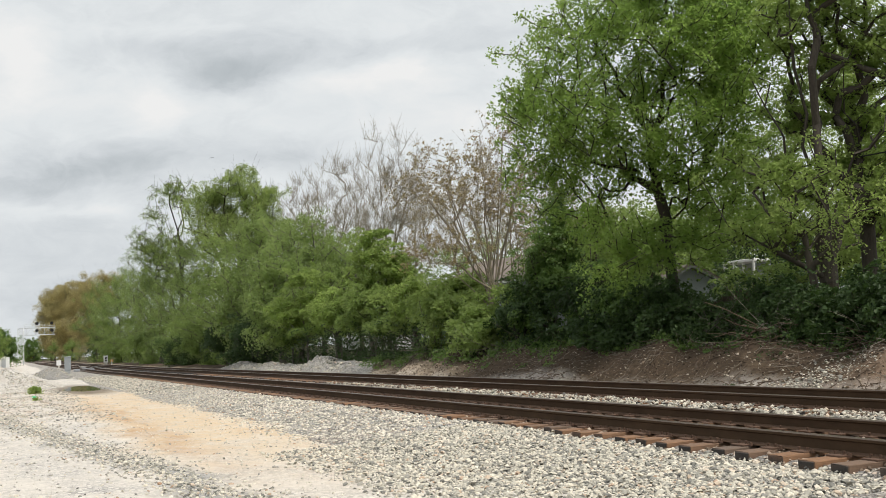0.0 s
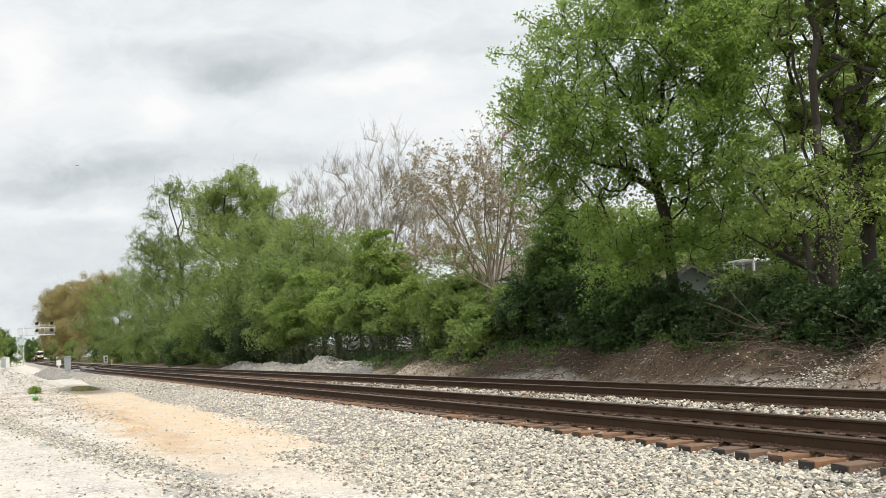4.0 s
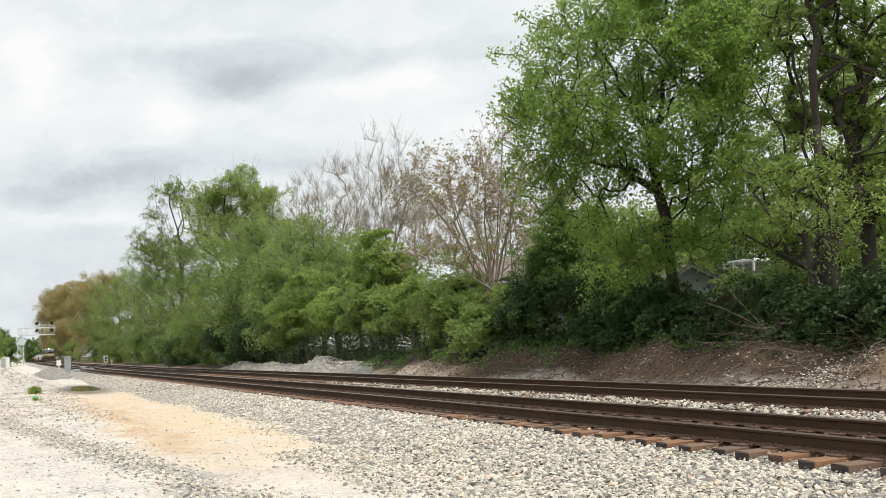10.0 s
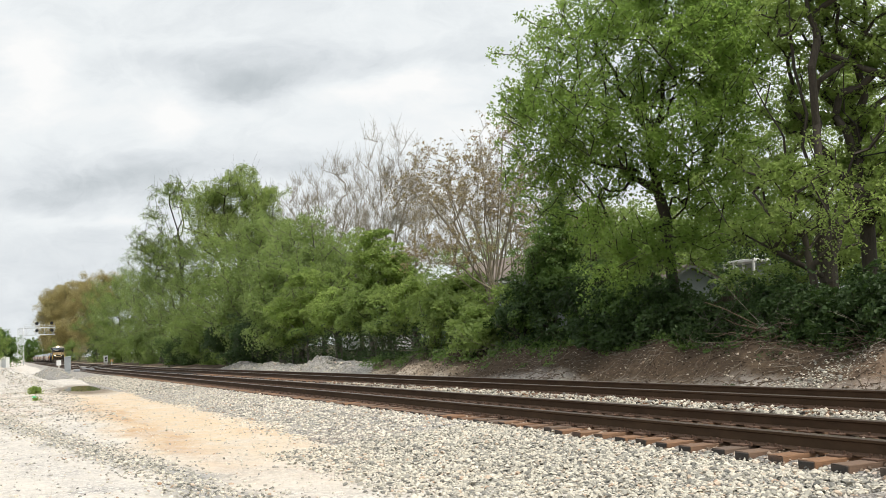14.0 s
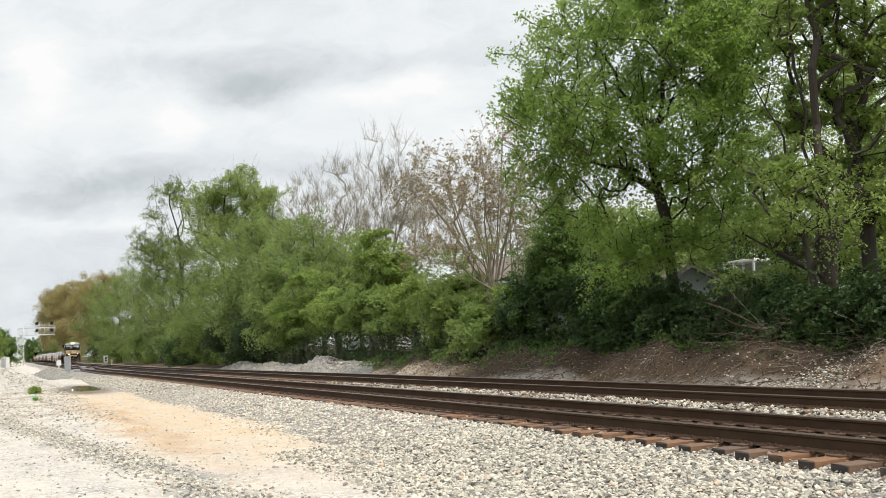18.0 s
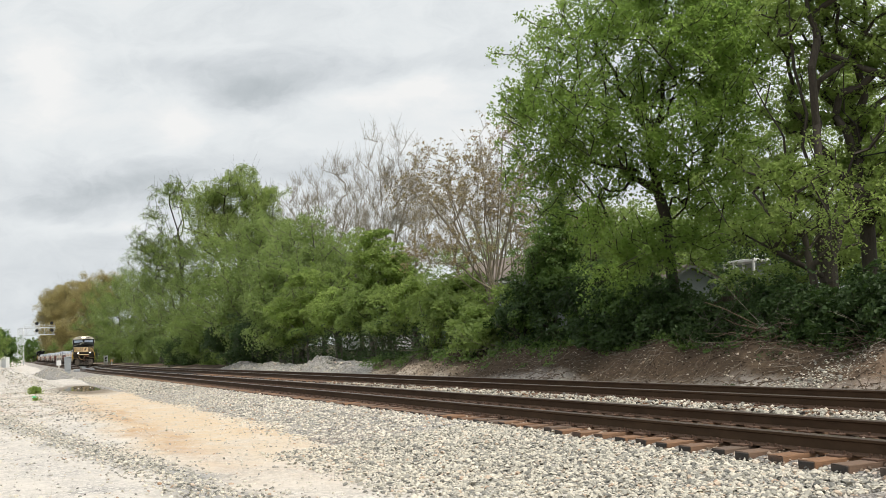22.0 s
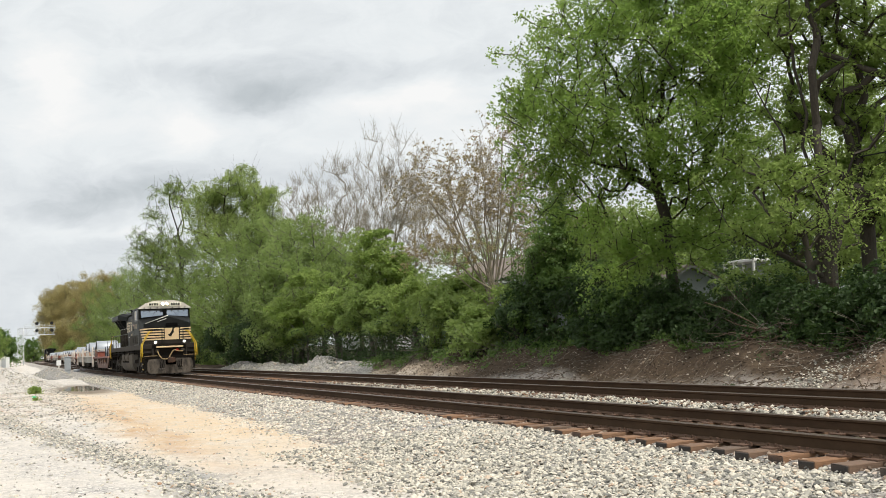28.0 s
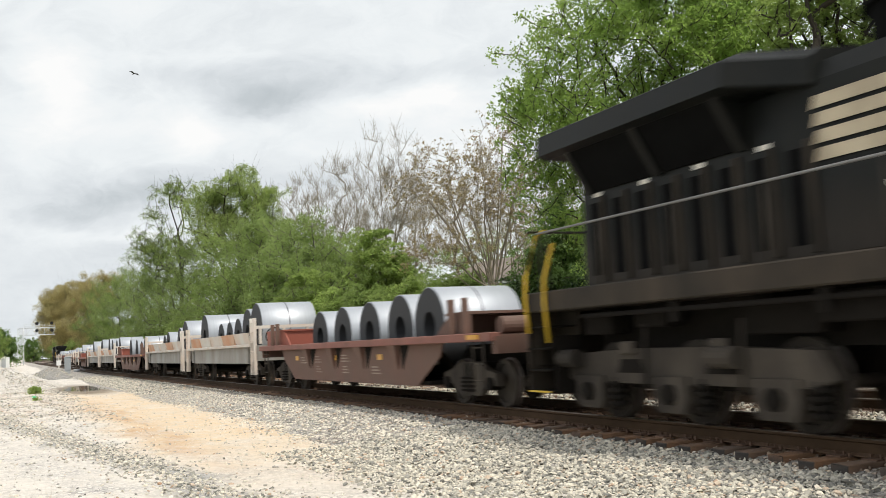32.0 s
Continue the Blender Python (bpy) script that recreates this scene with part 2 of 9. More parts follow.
def ground_build(n, c):
    """Pale crushed stone, tan sand wash along the track, leaf-littered soil on the bank, grass further off."""
    xyz = n.add("ShaderNodeSeparateXYZ", {"Vector": c})
    x, y = xyz.outputs[0], xyz.outputs[1]
    wob = n.noise(c, 0.35, 5, 0.6)
    fine = n.noise(c, 9.0, 6, 0.65)
    stones, h = stone_mix(n, c, 17.0, ((0.0, (0.26, 0.25, 0.24)), (0.35, (0.52, 0.49, 0.45)), (0.7, (0.66, 0.62, 0.57)), (1.0, (0.72, 0.68, 0.62))))
    pale = n.mix(n.math("MULTIPLY_ADD", fine, 1.6, -0.35, True), (0.56, 0.51, 0.445), (0.78, 0.725, 0.65))
    base = n.mix(n.math("MULTIPLY_ADD", n.noise(c, 0.8, 5, 0.65), 3.2, -1.25, True), pale, stones)
    sandcol = n.mix(fine, (0.55, 0.405, 0.25), (0.74, 0.60, 0.425))
    sandcol = n.mix(n.math("MULTIPLY_ADD", n.noise(n.scaled(c, 0.25, 1.0, 1.0), 1.1, 4, 0.6), 4.0, -2.2, True), sandcol, (0.52, 0.33, 0.18))
    yy = n.math("ADD", y, n.math("MULTIPLY_ADD", wob, 2.4, -1.2))
    sand = n.math("MULTIPLY", n.math("SMOOTH_MIN", n.math("MULTIPLY_ADD", yy, 0.9, 6.5, True), n.math("MULTIPLY_ADD", yy, -0.9, -2.6, True), 0.2), n.math("MULTIPLY", n.math("MULTIPLY_ADD", n.noise(c, 0.5, 5, 0.65), 3.0, -0.55, True), n.math("MULTIPLY_ADD", x, -0.11, -1.05, True)), clamp=True)
    sand = n.math("MULTIPLY", n.math("MULTIPLY", sand, n.math("MULTIPLY_ADD", n.noise(n.scaled(c, 0.6, 1.2, 1.0), 1.9, 7, 0.7), 4.0, -0.95, True)), n.math("MULTIPLY_ADD", x, 0.07, 4.1, True))
    col = n.mix(n.math("MULTIPLY", sand, n.math("MULTIPLY_ADD", n.noise(c, 2.6, 6, 0.7), 2.2, -0.2, True)), base, sandcol)
    # rusty run-off along the outer edge of the sand
    run = n.math("SUBTRACT", 1.0, n.math("MULTIPLY", n.math("ABSOLUTE", n.math("ADD", yy, 6.1)), 1.5), clamp=True)
    run = n.math("MULTIPLY", n.math("MULTIPLY", run, n.math("MULTIPLY_ADD", n.noise(n.scaled(c, 0.3, 1.0, 1.0), 1.6, 5, 0.65), 3.4, -1.2, True)), n.math("MULTIPLY", n.math("MULTIPLY_ADD", x, -0.12, -1.5, True), n.math("MULTIPLY_ADD", x, 0.1, 4.4, True)))
    col = n.mix(n.math("MULTIPLY", run, 0.8), col, (0.43, 0.245, 0.115))
    stain = n.math("MULTIPLY", n.math("MULTIPLY_ADD", n.noise(n.scaled(c, 0.35, 1.0, 1.0), 0.9, 6, 0.7), 5.0, -2.3, True), n.math("MULTIPLY", n.math("MULTIPLY_ADD", x, -0.12, -3.2, True), n.math("MULTIPLY_ADD", y, -1.0, -6.0, True)))
    col = n.mix(n.math("MULTIPLY", stain, 0.7), col, (0.40, 0.27, 0.16))
    strip = n.math("SUBTRACT", 1.0, n.math("MULTIPLY", n.math("ABSOLUTE", n.math("ADD", yy, n.math("MULTIPLY_ADD", x, -0.134, 4.95))), 2.0), clamp=True)
    darkst, h2 = stone_mix(n, c, 20.0, ((0.0, (0.16, 0.165, 0.16)), (0.5, (0.32, 0.325, 0.32)), (1.0, (0.50, 0.49, 0.46))))
    col = n.mix(n.math("MULTIPLY", strip, 0.85), col, darkst)
    px, py = n.math("MULTIPLY_ADD", x, 0.105, 6.0), n.math("MULTIPLY_ADD", y, 0.62, 3.1)
    damp = n.math("SUBTRACT", n.math("MULTIPLY_ADD", wob, 0.8, 1.1), n.math("ADD", n.math("MULTIPLY", px, px), n.math("MULTIPLY", py, py)), clamp=True)
    col = n.mix(n.math("MULTIPLY", damp, 0.85), col, (0.17, 0.135, 0.095))
    soil = n.mix(n.noise(c, 5.0, 6, 0.7), (0.042, 0.029, 0.019), (0.172, 0.118, 0.073))
    soil = n.mix(n.math("MULTIPLY_ADD", n.noise(c, 0.9, 5, 0.65), 4.0, -2.2, True), soil, (0.25, 0.185, 0.12))
    grit = n.noise(c, 24.0, 6, 0.75)
    soil = n.mix(n.math("MULTIPLY_ADD", grit, 3.0, -1.15, True), n.mix(0.65, soil, (0.03, 0.022, 0.016)), soil)
    # soil mixed to a lighter tan on the right, painting in sunlight there
    sunlit_tan = n.math("MULTIPLY", n.math("MULTIPLY_ADD", x, 0.40, 7.0, True), n.math("MULTIPLY_ADD", n.noise(c, 1.6, 6, 0.7), 3.0, -1.0, True))
    soil = n.mix(n.math("MULTIPLY", sunlit_tan, 0.85), soil, n.mix(fine, (0.26, 0.175, 0.115), (0.46, 0.33, 0.235)))
    # pale sandy soil; part of the lightening paints in sun on the bank
    sunlit_sandy = n.math("MULTIPLY", n.math("MULTIPLY_ADD", x, -0.22, -7.7, True), n.math("MULTIPLY_ADD", yy, -1.2, 10.4, True))
    soil = n.mix(n.math("MULTIPLY", sunlit_sandy, 0.85), soil, n.mix(n.noise(c, 7.0, 5, 0.7), (0.27, 0.205, 0.14), (0.56, 0.47, 0.36)))
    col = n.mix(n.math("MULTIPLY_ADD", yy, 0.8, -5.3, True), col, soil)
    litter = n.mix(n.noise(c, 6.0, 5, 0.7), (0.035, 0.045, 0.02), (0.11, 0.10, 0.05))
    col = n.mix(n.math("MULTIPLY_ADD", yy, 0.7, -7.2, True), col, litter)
    grass = n.mix(n.noise(c, 2.0, 6, 0.7), (0.05, 0.085, 0.025), (0.15, 0.19, 0.06))
    col = n.mix(n.math("MULTIPLY_ADD", y, -0.2, -3.2, True), col, grass)
    return col, n.math("ADD", n.math("ADD", n.math("MULTIPLY", h, 0.8), n.math("MULTIPLY", h2, n.math("MULTIPLY", strip, 0.8))), n.math("MULTIPLY", fine, 0.7)), 0.95


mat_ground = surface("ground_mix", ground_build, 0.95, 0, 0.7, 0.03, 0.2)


def ballast_build(n, c):
    col, h = stone_mix(n, c, 19.0, GREY_STONES)
    warm = n.noise(c, 0.7, 4, 0.6)
    col = n.mix(n.math("MULTIPLY_ADD", warm, 2.0, -0.9, True), col, (0.86, 0.72, 0.62), "MULTIPLY")
    xyz = n.add("ShaderNodeSeparateXYZ", {"Vector": c})
    inside = n.math("MULTIPLY_ADD", xyz.outputs[1], 2.0, 2.7, True)
    rusty, _ = stone_mix(n, c, 19.0, ((0.0, (0.14, 0.11, 0.09)), (0.4, (0.36, 0.28, 0.22)), (0.8, (0.56, 0.48, 0.40)), (1.0, (0.66, 0.60, 0.53))))
    col = n.mix(n.math("MULTIPLY", inside, 0.8), col, rusty)
    return col, h, 0.9


mat_ballast = surface("ballast_stone", ballast_build, 0.9, 0, 1.0, 0.05, 0.25)


def stones_build(n, c):
    rnd = n.add("ShaderNodeNewGeometry").outputs["Random Per Island"]
    col = n.ramp(rnd, (0.0, (0.13, 0.13, 0.115)), (0.2, (0.29, 0.282, 0.24)), (0.45, (0.47, 0.442, 0.365)), (0.75, (0.65, 0.60, 0.49)), (0.92, (0.79, 0.715, 0.58)), (1.0, (0.48, 0.33, 0.22)))
    g = n.noise(c, 60, 4, 0.6)
    return n.mix(n.math("MULTIPLY", g, 0.35), col, (0.24, 0.22, 0.20)), g, 0.85


def pale_stone_build(n, c):
    rnd = n.add("ShaderNodeNewGeometry").outputs["Random Per Island"]
    col = n.ramp(rnd, (0.0, (0.24, 0.23, 0.21)), (0.25, (0.42, 0.395, 0.34)), (0.6, (0.61, 0.56, 0.465)), (0.93, (0.76, 0.695, 0.585)), (1.0, (0.42, 0.27, 0.17)))
    return col, n.noise(c, 60, 4, 0.6), 0.9


mat_pale_stones = surface("pale_stone", pale_stone_build, 0.9, 0, 0.3, 0.006, 0.2)


def stained_build(n, c):
    rnd = n.add("ShaderNodeNewGeometry").outputs["Random Per Island"]
    col = n.ramp(rnd, (0.0, (0.10, 0.075, 0.055)), (0.5, (0.26, 0.19, 0.14)), (1.0, (0.50, 0.41, 0.32)))
    return col, n.noise(c, 60, 4, 0.6), 0.9


mat_stained = surface("stained_stone", stained_build, 0.9, 0, 0.3, 0.006, 0.2)
mat_stones = surface("loose_stone", stones_build, 0.85, 0, 0.3, 0.006, 0.3)

# ---- ground sheet, ballast ----
def stretch(stops):
    out = []
    for (a, step), (b, _) in zip(stops, stops[1:]):
        out += list(np.arange(a, b - 1e-6, step))
    return np.array(out + [stops[-1][0]])


def sheet(name, xs, ys, height, mat):
    gx, gy = np.meshgrid(xs, ys, indexing="ij")
    v = np.stack([gx, gy, height(gx, gy)], -1).reshape(-1, 3)
    i = np.arange(len(xs) * len(ys)).reshape(len(xs), len(ys))
    f = np.stack([i[:-1, :-1], i[1:, :-1], i[1:, 1:], i[:-1, 1:]], -1).reshape(-1, 4)
    return new(name, fast_mesh(name, v, f, mat, True))


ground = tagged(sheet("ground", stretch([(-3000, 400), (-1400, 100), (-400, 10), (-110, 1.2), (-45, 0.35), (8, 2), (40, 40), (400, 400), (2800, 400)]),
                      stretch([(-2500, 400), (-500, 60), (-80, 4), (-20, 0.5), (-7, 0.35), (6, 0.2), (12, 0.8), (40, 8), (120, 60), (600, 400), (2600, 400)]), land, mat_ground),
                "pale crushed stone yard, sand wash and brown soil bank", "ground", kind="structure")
ballast = tagged(sheet("ballast_bed", stretch([(-620, 20), (-200, 4), (-60, 0.6), (-25, 0.2), (6, 1), (40, 5), (80, 10)]), stretch([(-4.6, 0.15), (7.6, 0.15)]), bed, mat_ballast),
                 "grey crushed stone ballast under the two tracks", "ballast", kind="structure")


def scatter_stones(name, n, xlo, xhi, ylo, yhi, size, height, density, seed, label, mat=None):
    """Loose angular stones: faceted lumps, each turned and stretched its own way."""
    g = np.random.default_rng(seed)
    x, y = g.uniform(xlo, xhi, n), g.uniform(ylo, yhi, n)
    keep = g.random(n) < density(x, y)
    x, y = x[keep], y[keep]
    n = len(x)
    k = np.arange(4)
    a1, a2 = 2 * np.pi * k / 4, 2 * np.pi * (k + 0.5) / 4
    unit = np.concatenate([[(0.05, 0.0, 0.88)], np.stack([0.78 * np.cos(a1), 0.78 * np.sin(a1), 0.55 + 0 * a1], -1), np.stack([np.cos(a2), np.sin(a2), -0.15 + 0 * a2], -1)])
    up, low = 1 + k, 5 + k
    nx = np.roll(k, -1)
    faces = np.concatenate([np.stack([0 * k, up, up[nx]], -1), np.stack([up, low, up[nx]], -1), np.stack([up[nx], low, low[nx]], -1)])
    r = size * np.minimum(g.lognormal(0, 0.33, n), 2.0)
    v = unit[None] * (1 + 0.15 * g.standard_normal((n, 9, 3)))
    v *= np.stack([g.uniform(0.85, 1.35, n), g.uniform(0.7, 1.0, n), g.uniform(0.55, 0.9, n)], -1)[:, None]
    a, b = g.uniform(0, 6.28, n), g.normal(0, 0.5, n)
    ca, sa, cb, sb = np.cos(a)[:, None], np.sin(a)[:, None], np.cos(b)[:, None], np.sin(b)[:, None]
    X, Z = v[..., 0] * cb - v[..., 2] * sb, v[..., 0] * sb + v[..., 2] * cb
    P = np.stack([X * ca - v[..., 1] * sa, X * sa + v[..., 1] * ca, Z], -1) * r[:, None, None]
    P += np.stack([x, y, height(x, y) + r * g.uniform(-0.1, 0.35, n)], -1)[:, None]
    F = faces[None] + 9 * np.arange(n)[:, None, None]
    ob = new(name, fast_mesh(name, P.reshape(-1, 3), F.reshape(-1, 3), mat or mat_stones))
    return tagged(ob, label, "gravel", kind="stuff")


def top_of(x, y):
    return np.maximum(land(x, y), bed(x, y))


scatter_stones("ballast_stones", 26500, -15.5, -6.6, -5.2, -1.25, 0.0235, top_of, lambda x, y: np.clip((y + 5.4) / 1.7, 0, 1) * 0.95, 3, "loose grey crushed stone of the ballast shoulder")
scatter_stones("ballast_stones", 17000, -42, -15.5, -4.6, -1.25, 0.0235, top_of, lambda x, y: np.clip((y + 4.3) / 1.2, 0, 1) * np.clip((x + 55) / 30, 0.3, 1), 4, "loose grey crushed stone of the ballast shoulder", mat_pale_stones)
scatter_stones("ballast_stones", 11500, -38, -4, 1.05, 3.2, 0.027, lambda x, y: top_of(x, y) + 0.035 * np.clip((y - 2.4) / 0.5, 0, 1) + 0.012, lambda x, y: np.clip((x + 44) / 30, 0.2, 1), 5, "pale loose stone between the tracks")
scatter_stones("ballast_stones", 6000, -30, -5, -1.3, 1.0, 0.026, top_of, lambda x, y: np.clip((x + 44) / 30, 0.2, 1) * 0.8, 6, "stained loose stone between the ties", mat_stained)
scatter_stones("ballast_stones", 9500, -85, -41, -3.8, -1.3, 0.034, top_of, lambda x, y: 0.9 + 0 * x, 8, "grey crushed stone of the distant shoulder")
scatter_stones("yard_stones", 44000, -48, -7, -12.5, -3.4, 0.017, top_of, lambda x, y: 0.05 + 0.11 * np.clip((x + 26) / 10, 0, 1) + 0.9 * np.exp(-((y + 4.95 - 0.134 * x) / 0.38) ** 2) + 0.45 * np.clip(wave(x, y, 1.3, 0.7) * wave(x, y, 0.47, 2.1), 0, 1) * np.clip(np.abs(y + 5.0) - 0.6, 0.1, 1) + 0.5 * np.exp(-((y + 3.9) / 0.7) ** 2) * np.clip((x + 25) / 8, 0, 1), 7, "small crushed stones scattered over the yard", mat_pale_stones)
scatter_stones("yard_stones", 26000, -34, -9, -9.6, -5.6, 0.021, top_of, lambda x, y: np.exp(-((y + 4.95 - 0.134 * x + 0.12 * wave(x, y, 0.9, 0.2)) / 0.36) ** 2) * np.clip((x + 36) / 16, 0.2, 1), 9, "grey-green stones in a line across the yard", mat_stones)
scatter_stones("yard_stones", 15000, -58, -24, -11.5, -6.0, 0.026, top_of, lambda x, y: 0.5 * np.clip((-x - 22) / 10, 0, 1) * (0.4 + np.clip(wave(x, y, 0.8, 1.7), 0, 1)), 12, "broken stones strewn before the gravel heap", mat_stones)
# ---- tracks ----
def rust_build(n, c):
    f = n.noise(n.scaled(c, 0.4, 1, 1), 6, 6, 0.65)
    return n.mix(f, (0.026, 0.0175, 0.011), (0.088, 0.054, 0.031)), f, 0.85


mat_rail = surface("rusty_rail", rust_build, 0.85, 0.0, 0.2, 0.004, 0.12)
mat_head = plain("worn_railhead", (0.16, 0.125, 0.10), 0.38, 0.75, 0.25, 30)


def tie_build(n, c):
    rnd = n.add("ShaderNodeObjectInfo").outputs["Random"]
    grain = n.noise(n.scaled(c, 30, 1.5, 30), 2.5, 5, 0.65)
    patch = n.noise(c, 3.0, 4, 0.6)
    top = n.mix(n.math("MULTIPLY_ADD", grain, 2.2, -0.6, True), (0.032, 0.021, 0.014), (0.30, 0.165, 0.09))
    xyz = n.add("ShaderNodeSeparateXYZ", {"Vector": c})
    end = n.math("MULTIPLY_ADD", n.math("ABSOLUTE", xyz.outputs[1]), 60.0, -76.5, True)
    col = n.mix(n.math("MULTIPLY", patch, 0.8), top, (0.30, 0.155, 0.075))
    col = n.mix(n.math("MULTIPLY", rnd, 0.85), col, (0.105, 0.085, 0.07))
    col = n.mix(end, col, (0.035, 0.030, 0.026))
    return col, grain, 0.9


mat_tie = surface("creosoted_oak", tie_build, 0.9, 0, 0.5, 0.01)
mat_plate = plain("rusted_steel_plate", (0.105, 0.06, 0.038), 0.8, 0.1, 0.5, 25)
# rust lighter than the web, painting in light caught from above
mat_foot = plain("lit_rusty_rail_foot", (0.105, 0.066, 0.043), 0.85, 0.0, 0.5, 14, 0.15)

RAIL_PROFILE = ((-0.076, 0), (0.076, 0), (0.076, 0.012), (0.012, 0.032), (0.010, 0.130), (0.036, 0.145), (0.037, 0.172), (0.030, 0.183), (-0.030, 0.183), (-0.037, 0.172), (-0.036, 0.145), (-0.010, 0.130), (-0.012, 0.032), (-0.076, 0.012))


def rail_mesh(name, xs, line, parent):
    k = len(RAIL_PROFILE)
    v, f, ix = [], [], []
    for i, x in enumerate(xs):
        y, g = float(line(x)), float(grade(x))
        v += [(x, y + a, RAIL - 0.183 + b + g) for a, b in RAIL_PROFILE]
        if i:
            for j in range(k):
                f.append(((i - 1) * k + j, (i - 1) * k + (j + 1) % k, i * k + (j + 1) % k, i * k + j))
                ix.append(1 if j in (6, 7, 8) else 2 if j in (1, 2, 12, 13) else 0)
    f += [tuple(range(k)), tuple(range((len(xs) - 1) * k, len(xs) * k))[::-1]]
    ix += [0, 0]
    return mesh_object(name, v, f, [mat_rail, mat_head, mat_foot], parent, ix)


def tie_data(seed):
    bm = bmesh.new()
    add_box(bm, -0.115, 0.115, -1.295, 1.295, -0.09, 0.09, bevel=0.012)
    g = random.Random(seed)
    for v in bm.verts:
        v.co += Vector((g.uniform(-0.006, 0.006), g.uniform(-0.012, 0.012), g.uniform(-0.005, 0.005)))
    me = bpy.data.meshes.new("tie")
    bm.to_mesh(me)
    bm.free()
    me.materials.append(mat_tie)
    return me


def plate_data():
    """Tie plate with two spikes on the outer side, one inside, and a rail anchor."""
    bm = bmesh.new()
    add_box(bm, -0.10, 0.10, -0.19, 0.17, 0.0, 0.022, bevel=0.004)
    for x, y in ((-0.06, -0.098), (0.06, -0.098), (0.0, 0.098)):
        add_box(bm, x - 0.008, x + 0.008, y - 0.008, y + 0.008, 0.02, 0.048)
        add_box(bm, x - 0.014, x + 0.014, y - 0.011, y + 0.016, 0.046, 0.060)
    add_box(bm, 0.125, 0.150, -0.10, 0.10, 0.002, 0.018)
    add_box(bm, 0.120, 0.155, -0.108, -0.084, 0.0, 0.046)
    me = bpy.data.meshes.new("tie_plate")
    bm.to_mesh(me)
    bm.free()
    me.materials.append(mat_plate)
    return me


tie_kinds = [tie_data(i) for i in range(5)]
plate_kind = plate_data()
TIE_TOP = RAIL - 0.192


def track(name, yc, label, xfar, nties, nplates):
    t = tagged(new(name), label, "railway track", "main line tracks", "structure")
    xs = np.arange(-620.0, 81.0, 10.0)
    for side in (-0.755, 0.755):
        rail_mesh("rail", xs, lambda x: yc + side, t)
    g = random.Random(int(yc * 10) + 5)
    for i in range(nties):
        x = 4.0 - 0.495 * i + g.uniform(-0.025, 0.025)
        o = new("tie", tie_kinds[g.randrange(5)])
        o.parent, o.location, o.rotation_euler = t, (x, yc + g.uniform(-0.05, 0.05), TIE_TOP - 0.09 + g.uniform(-0.012, 0.004) + float(grade(x))), (0, g.uniform(-0.01, 0.01), g.uniform(-0.02, 0.02))
        if i < nplates:
            for s in (-1, 1):
                p = new("tie_plate", plate_kind)
                p.parent, p.location, p.rotation_euler = t, (x, yc + 0.755 * s, TIE_TOP - 0.004), (0, 0, 0 if s < 0 else math.pi)
    bm = bmesh.new()
    x = 4.0 - 0.495 * nties
    while x > xfar:
        add_box(bm, x - 0.115, x + 0.115, yc - 1.295, yc + 1.295, TIE_TOP - 0.15 + float(grade(x)), TIE_TOP + float(grade(x)))
        x -= 0.495
    tagged(part("distant_ties", bm, mat_tie, t), "weathered wooden ties running into the distance", kind="stuff")
    return t


near_track = track("near_track", 0.0, "rusty steel rails on weathered wooden ties, nearer track", -330, 170, 100)
far_track = track("far_track", SPACING, "rusty steel rails on weathered wooden ties, farther track", -330, 150, 80)
crossover = tagged(new("crossover_track"), "turnout rails linking the two tracks far off", "railway track", "main line tracks", "structure")
for side in (-0.755, 0.755):
    rail_mesh("rail", np.arange(-225.0, -101.0, 4.0), lambda x: float(train_y(x)) + side, crossover)
# ---- trees ----
def bark(name, a, b):
    def build(n, c):
        f = n.noise(n.scaled(c, 5, 5, 0.8), 3.0, 6, 0.7)
        big = n.noise(c, 0.8, 3, 0.6)
        return n.mix(n.math("MULTIPLY_ADD", f, 1.5, -0.25, True), a, n.mix(big, b, tuple(v * 0.6 for v in b))), f, 0.95
    return surface(name, build, 0.95, 0, 0.8, 0.03, 0.2)


bark_dark = bark("furrowed_bark", (0.028, 0.024, 0.019), (0.115, 0.098, 0.078))
bark_pale = bark("pale_bark", (0.22, 0.19, 0.14), (0.47, 0.42, 0.33))
bark_tan = bark("tan_bark", (0.185, 0.155, 0.11), (0.44, 0.385, 0.29))
bark_grey = bark("grey_bark", (0.075, 0.066, 0.056), (0.22, 0.195, 0.165))
leaf_fresh = foliage("fresh_leaf", (0.121, 0.206, 0.040), (0.240, 0.332, 0.080), 0.78)
leaf_light = foliage("light_leaf", (0.148, 0.222, 0.05), (0.28, 0.352, 0.105), 0.75)
# dark green leaf, darkened further to paint in the thicket's shade
leaf_shade_dark = foliage("shade_dark_leaf", (0.016, 0.039, 0.009), (0.052, 0.092, 0.021), 0.3)
leaf_deep = foliage("deep_green_leaf", (0.055, 0.11, 0.026), (0.15, 0.23, 0.055), 0.4)
leaf_tall = foliage("tall_tree_leaf", (0.17, 0.245, 0.065), (0.33, 0.40, 0.125), 0.55)
leaf_mid = foliage("mid_leaf", (0.125, 0.19, 0.046), (0.255, 0.328, 0.097), 0.6)
leaf_haze = foliage("hazy_leaf", (0.125, 0.19, 0.05), (0.275, 0.35, 0.11), 0.5)
leaf_gold = foliage("golden_bud", (0.255, 0.212, 0.09), (0.42, 0.365, 0.165), 0.6)
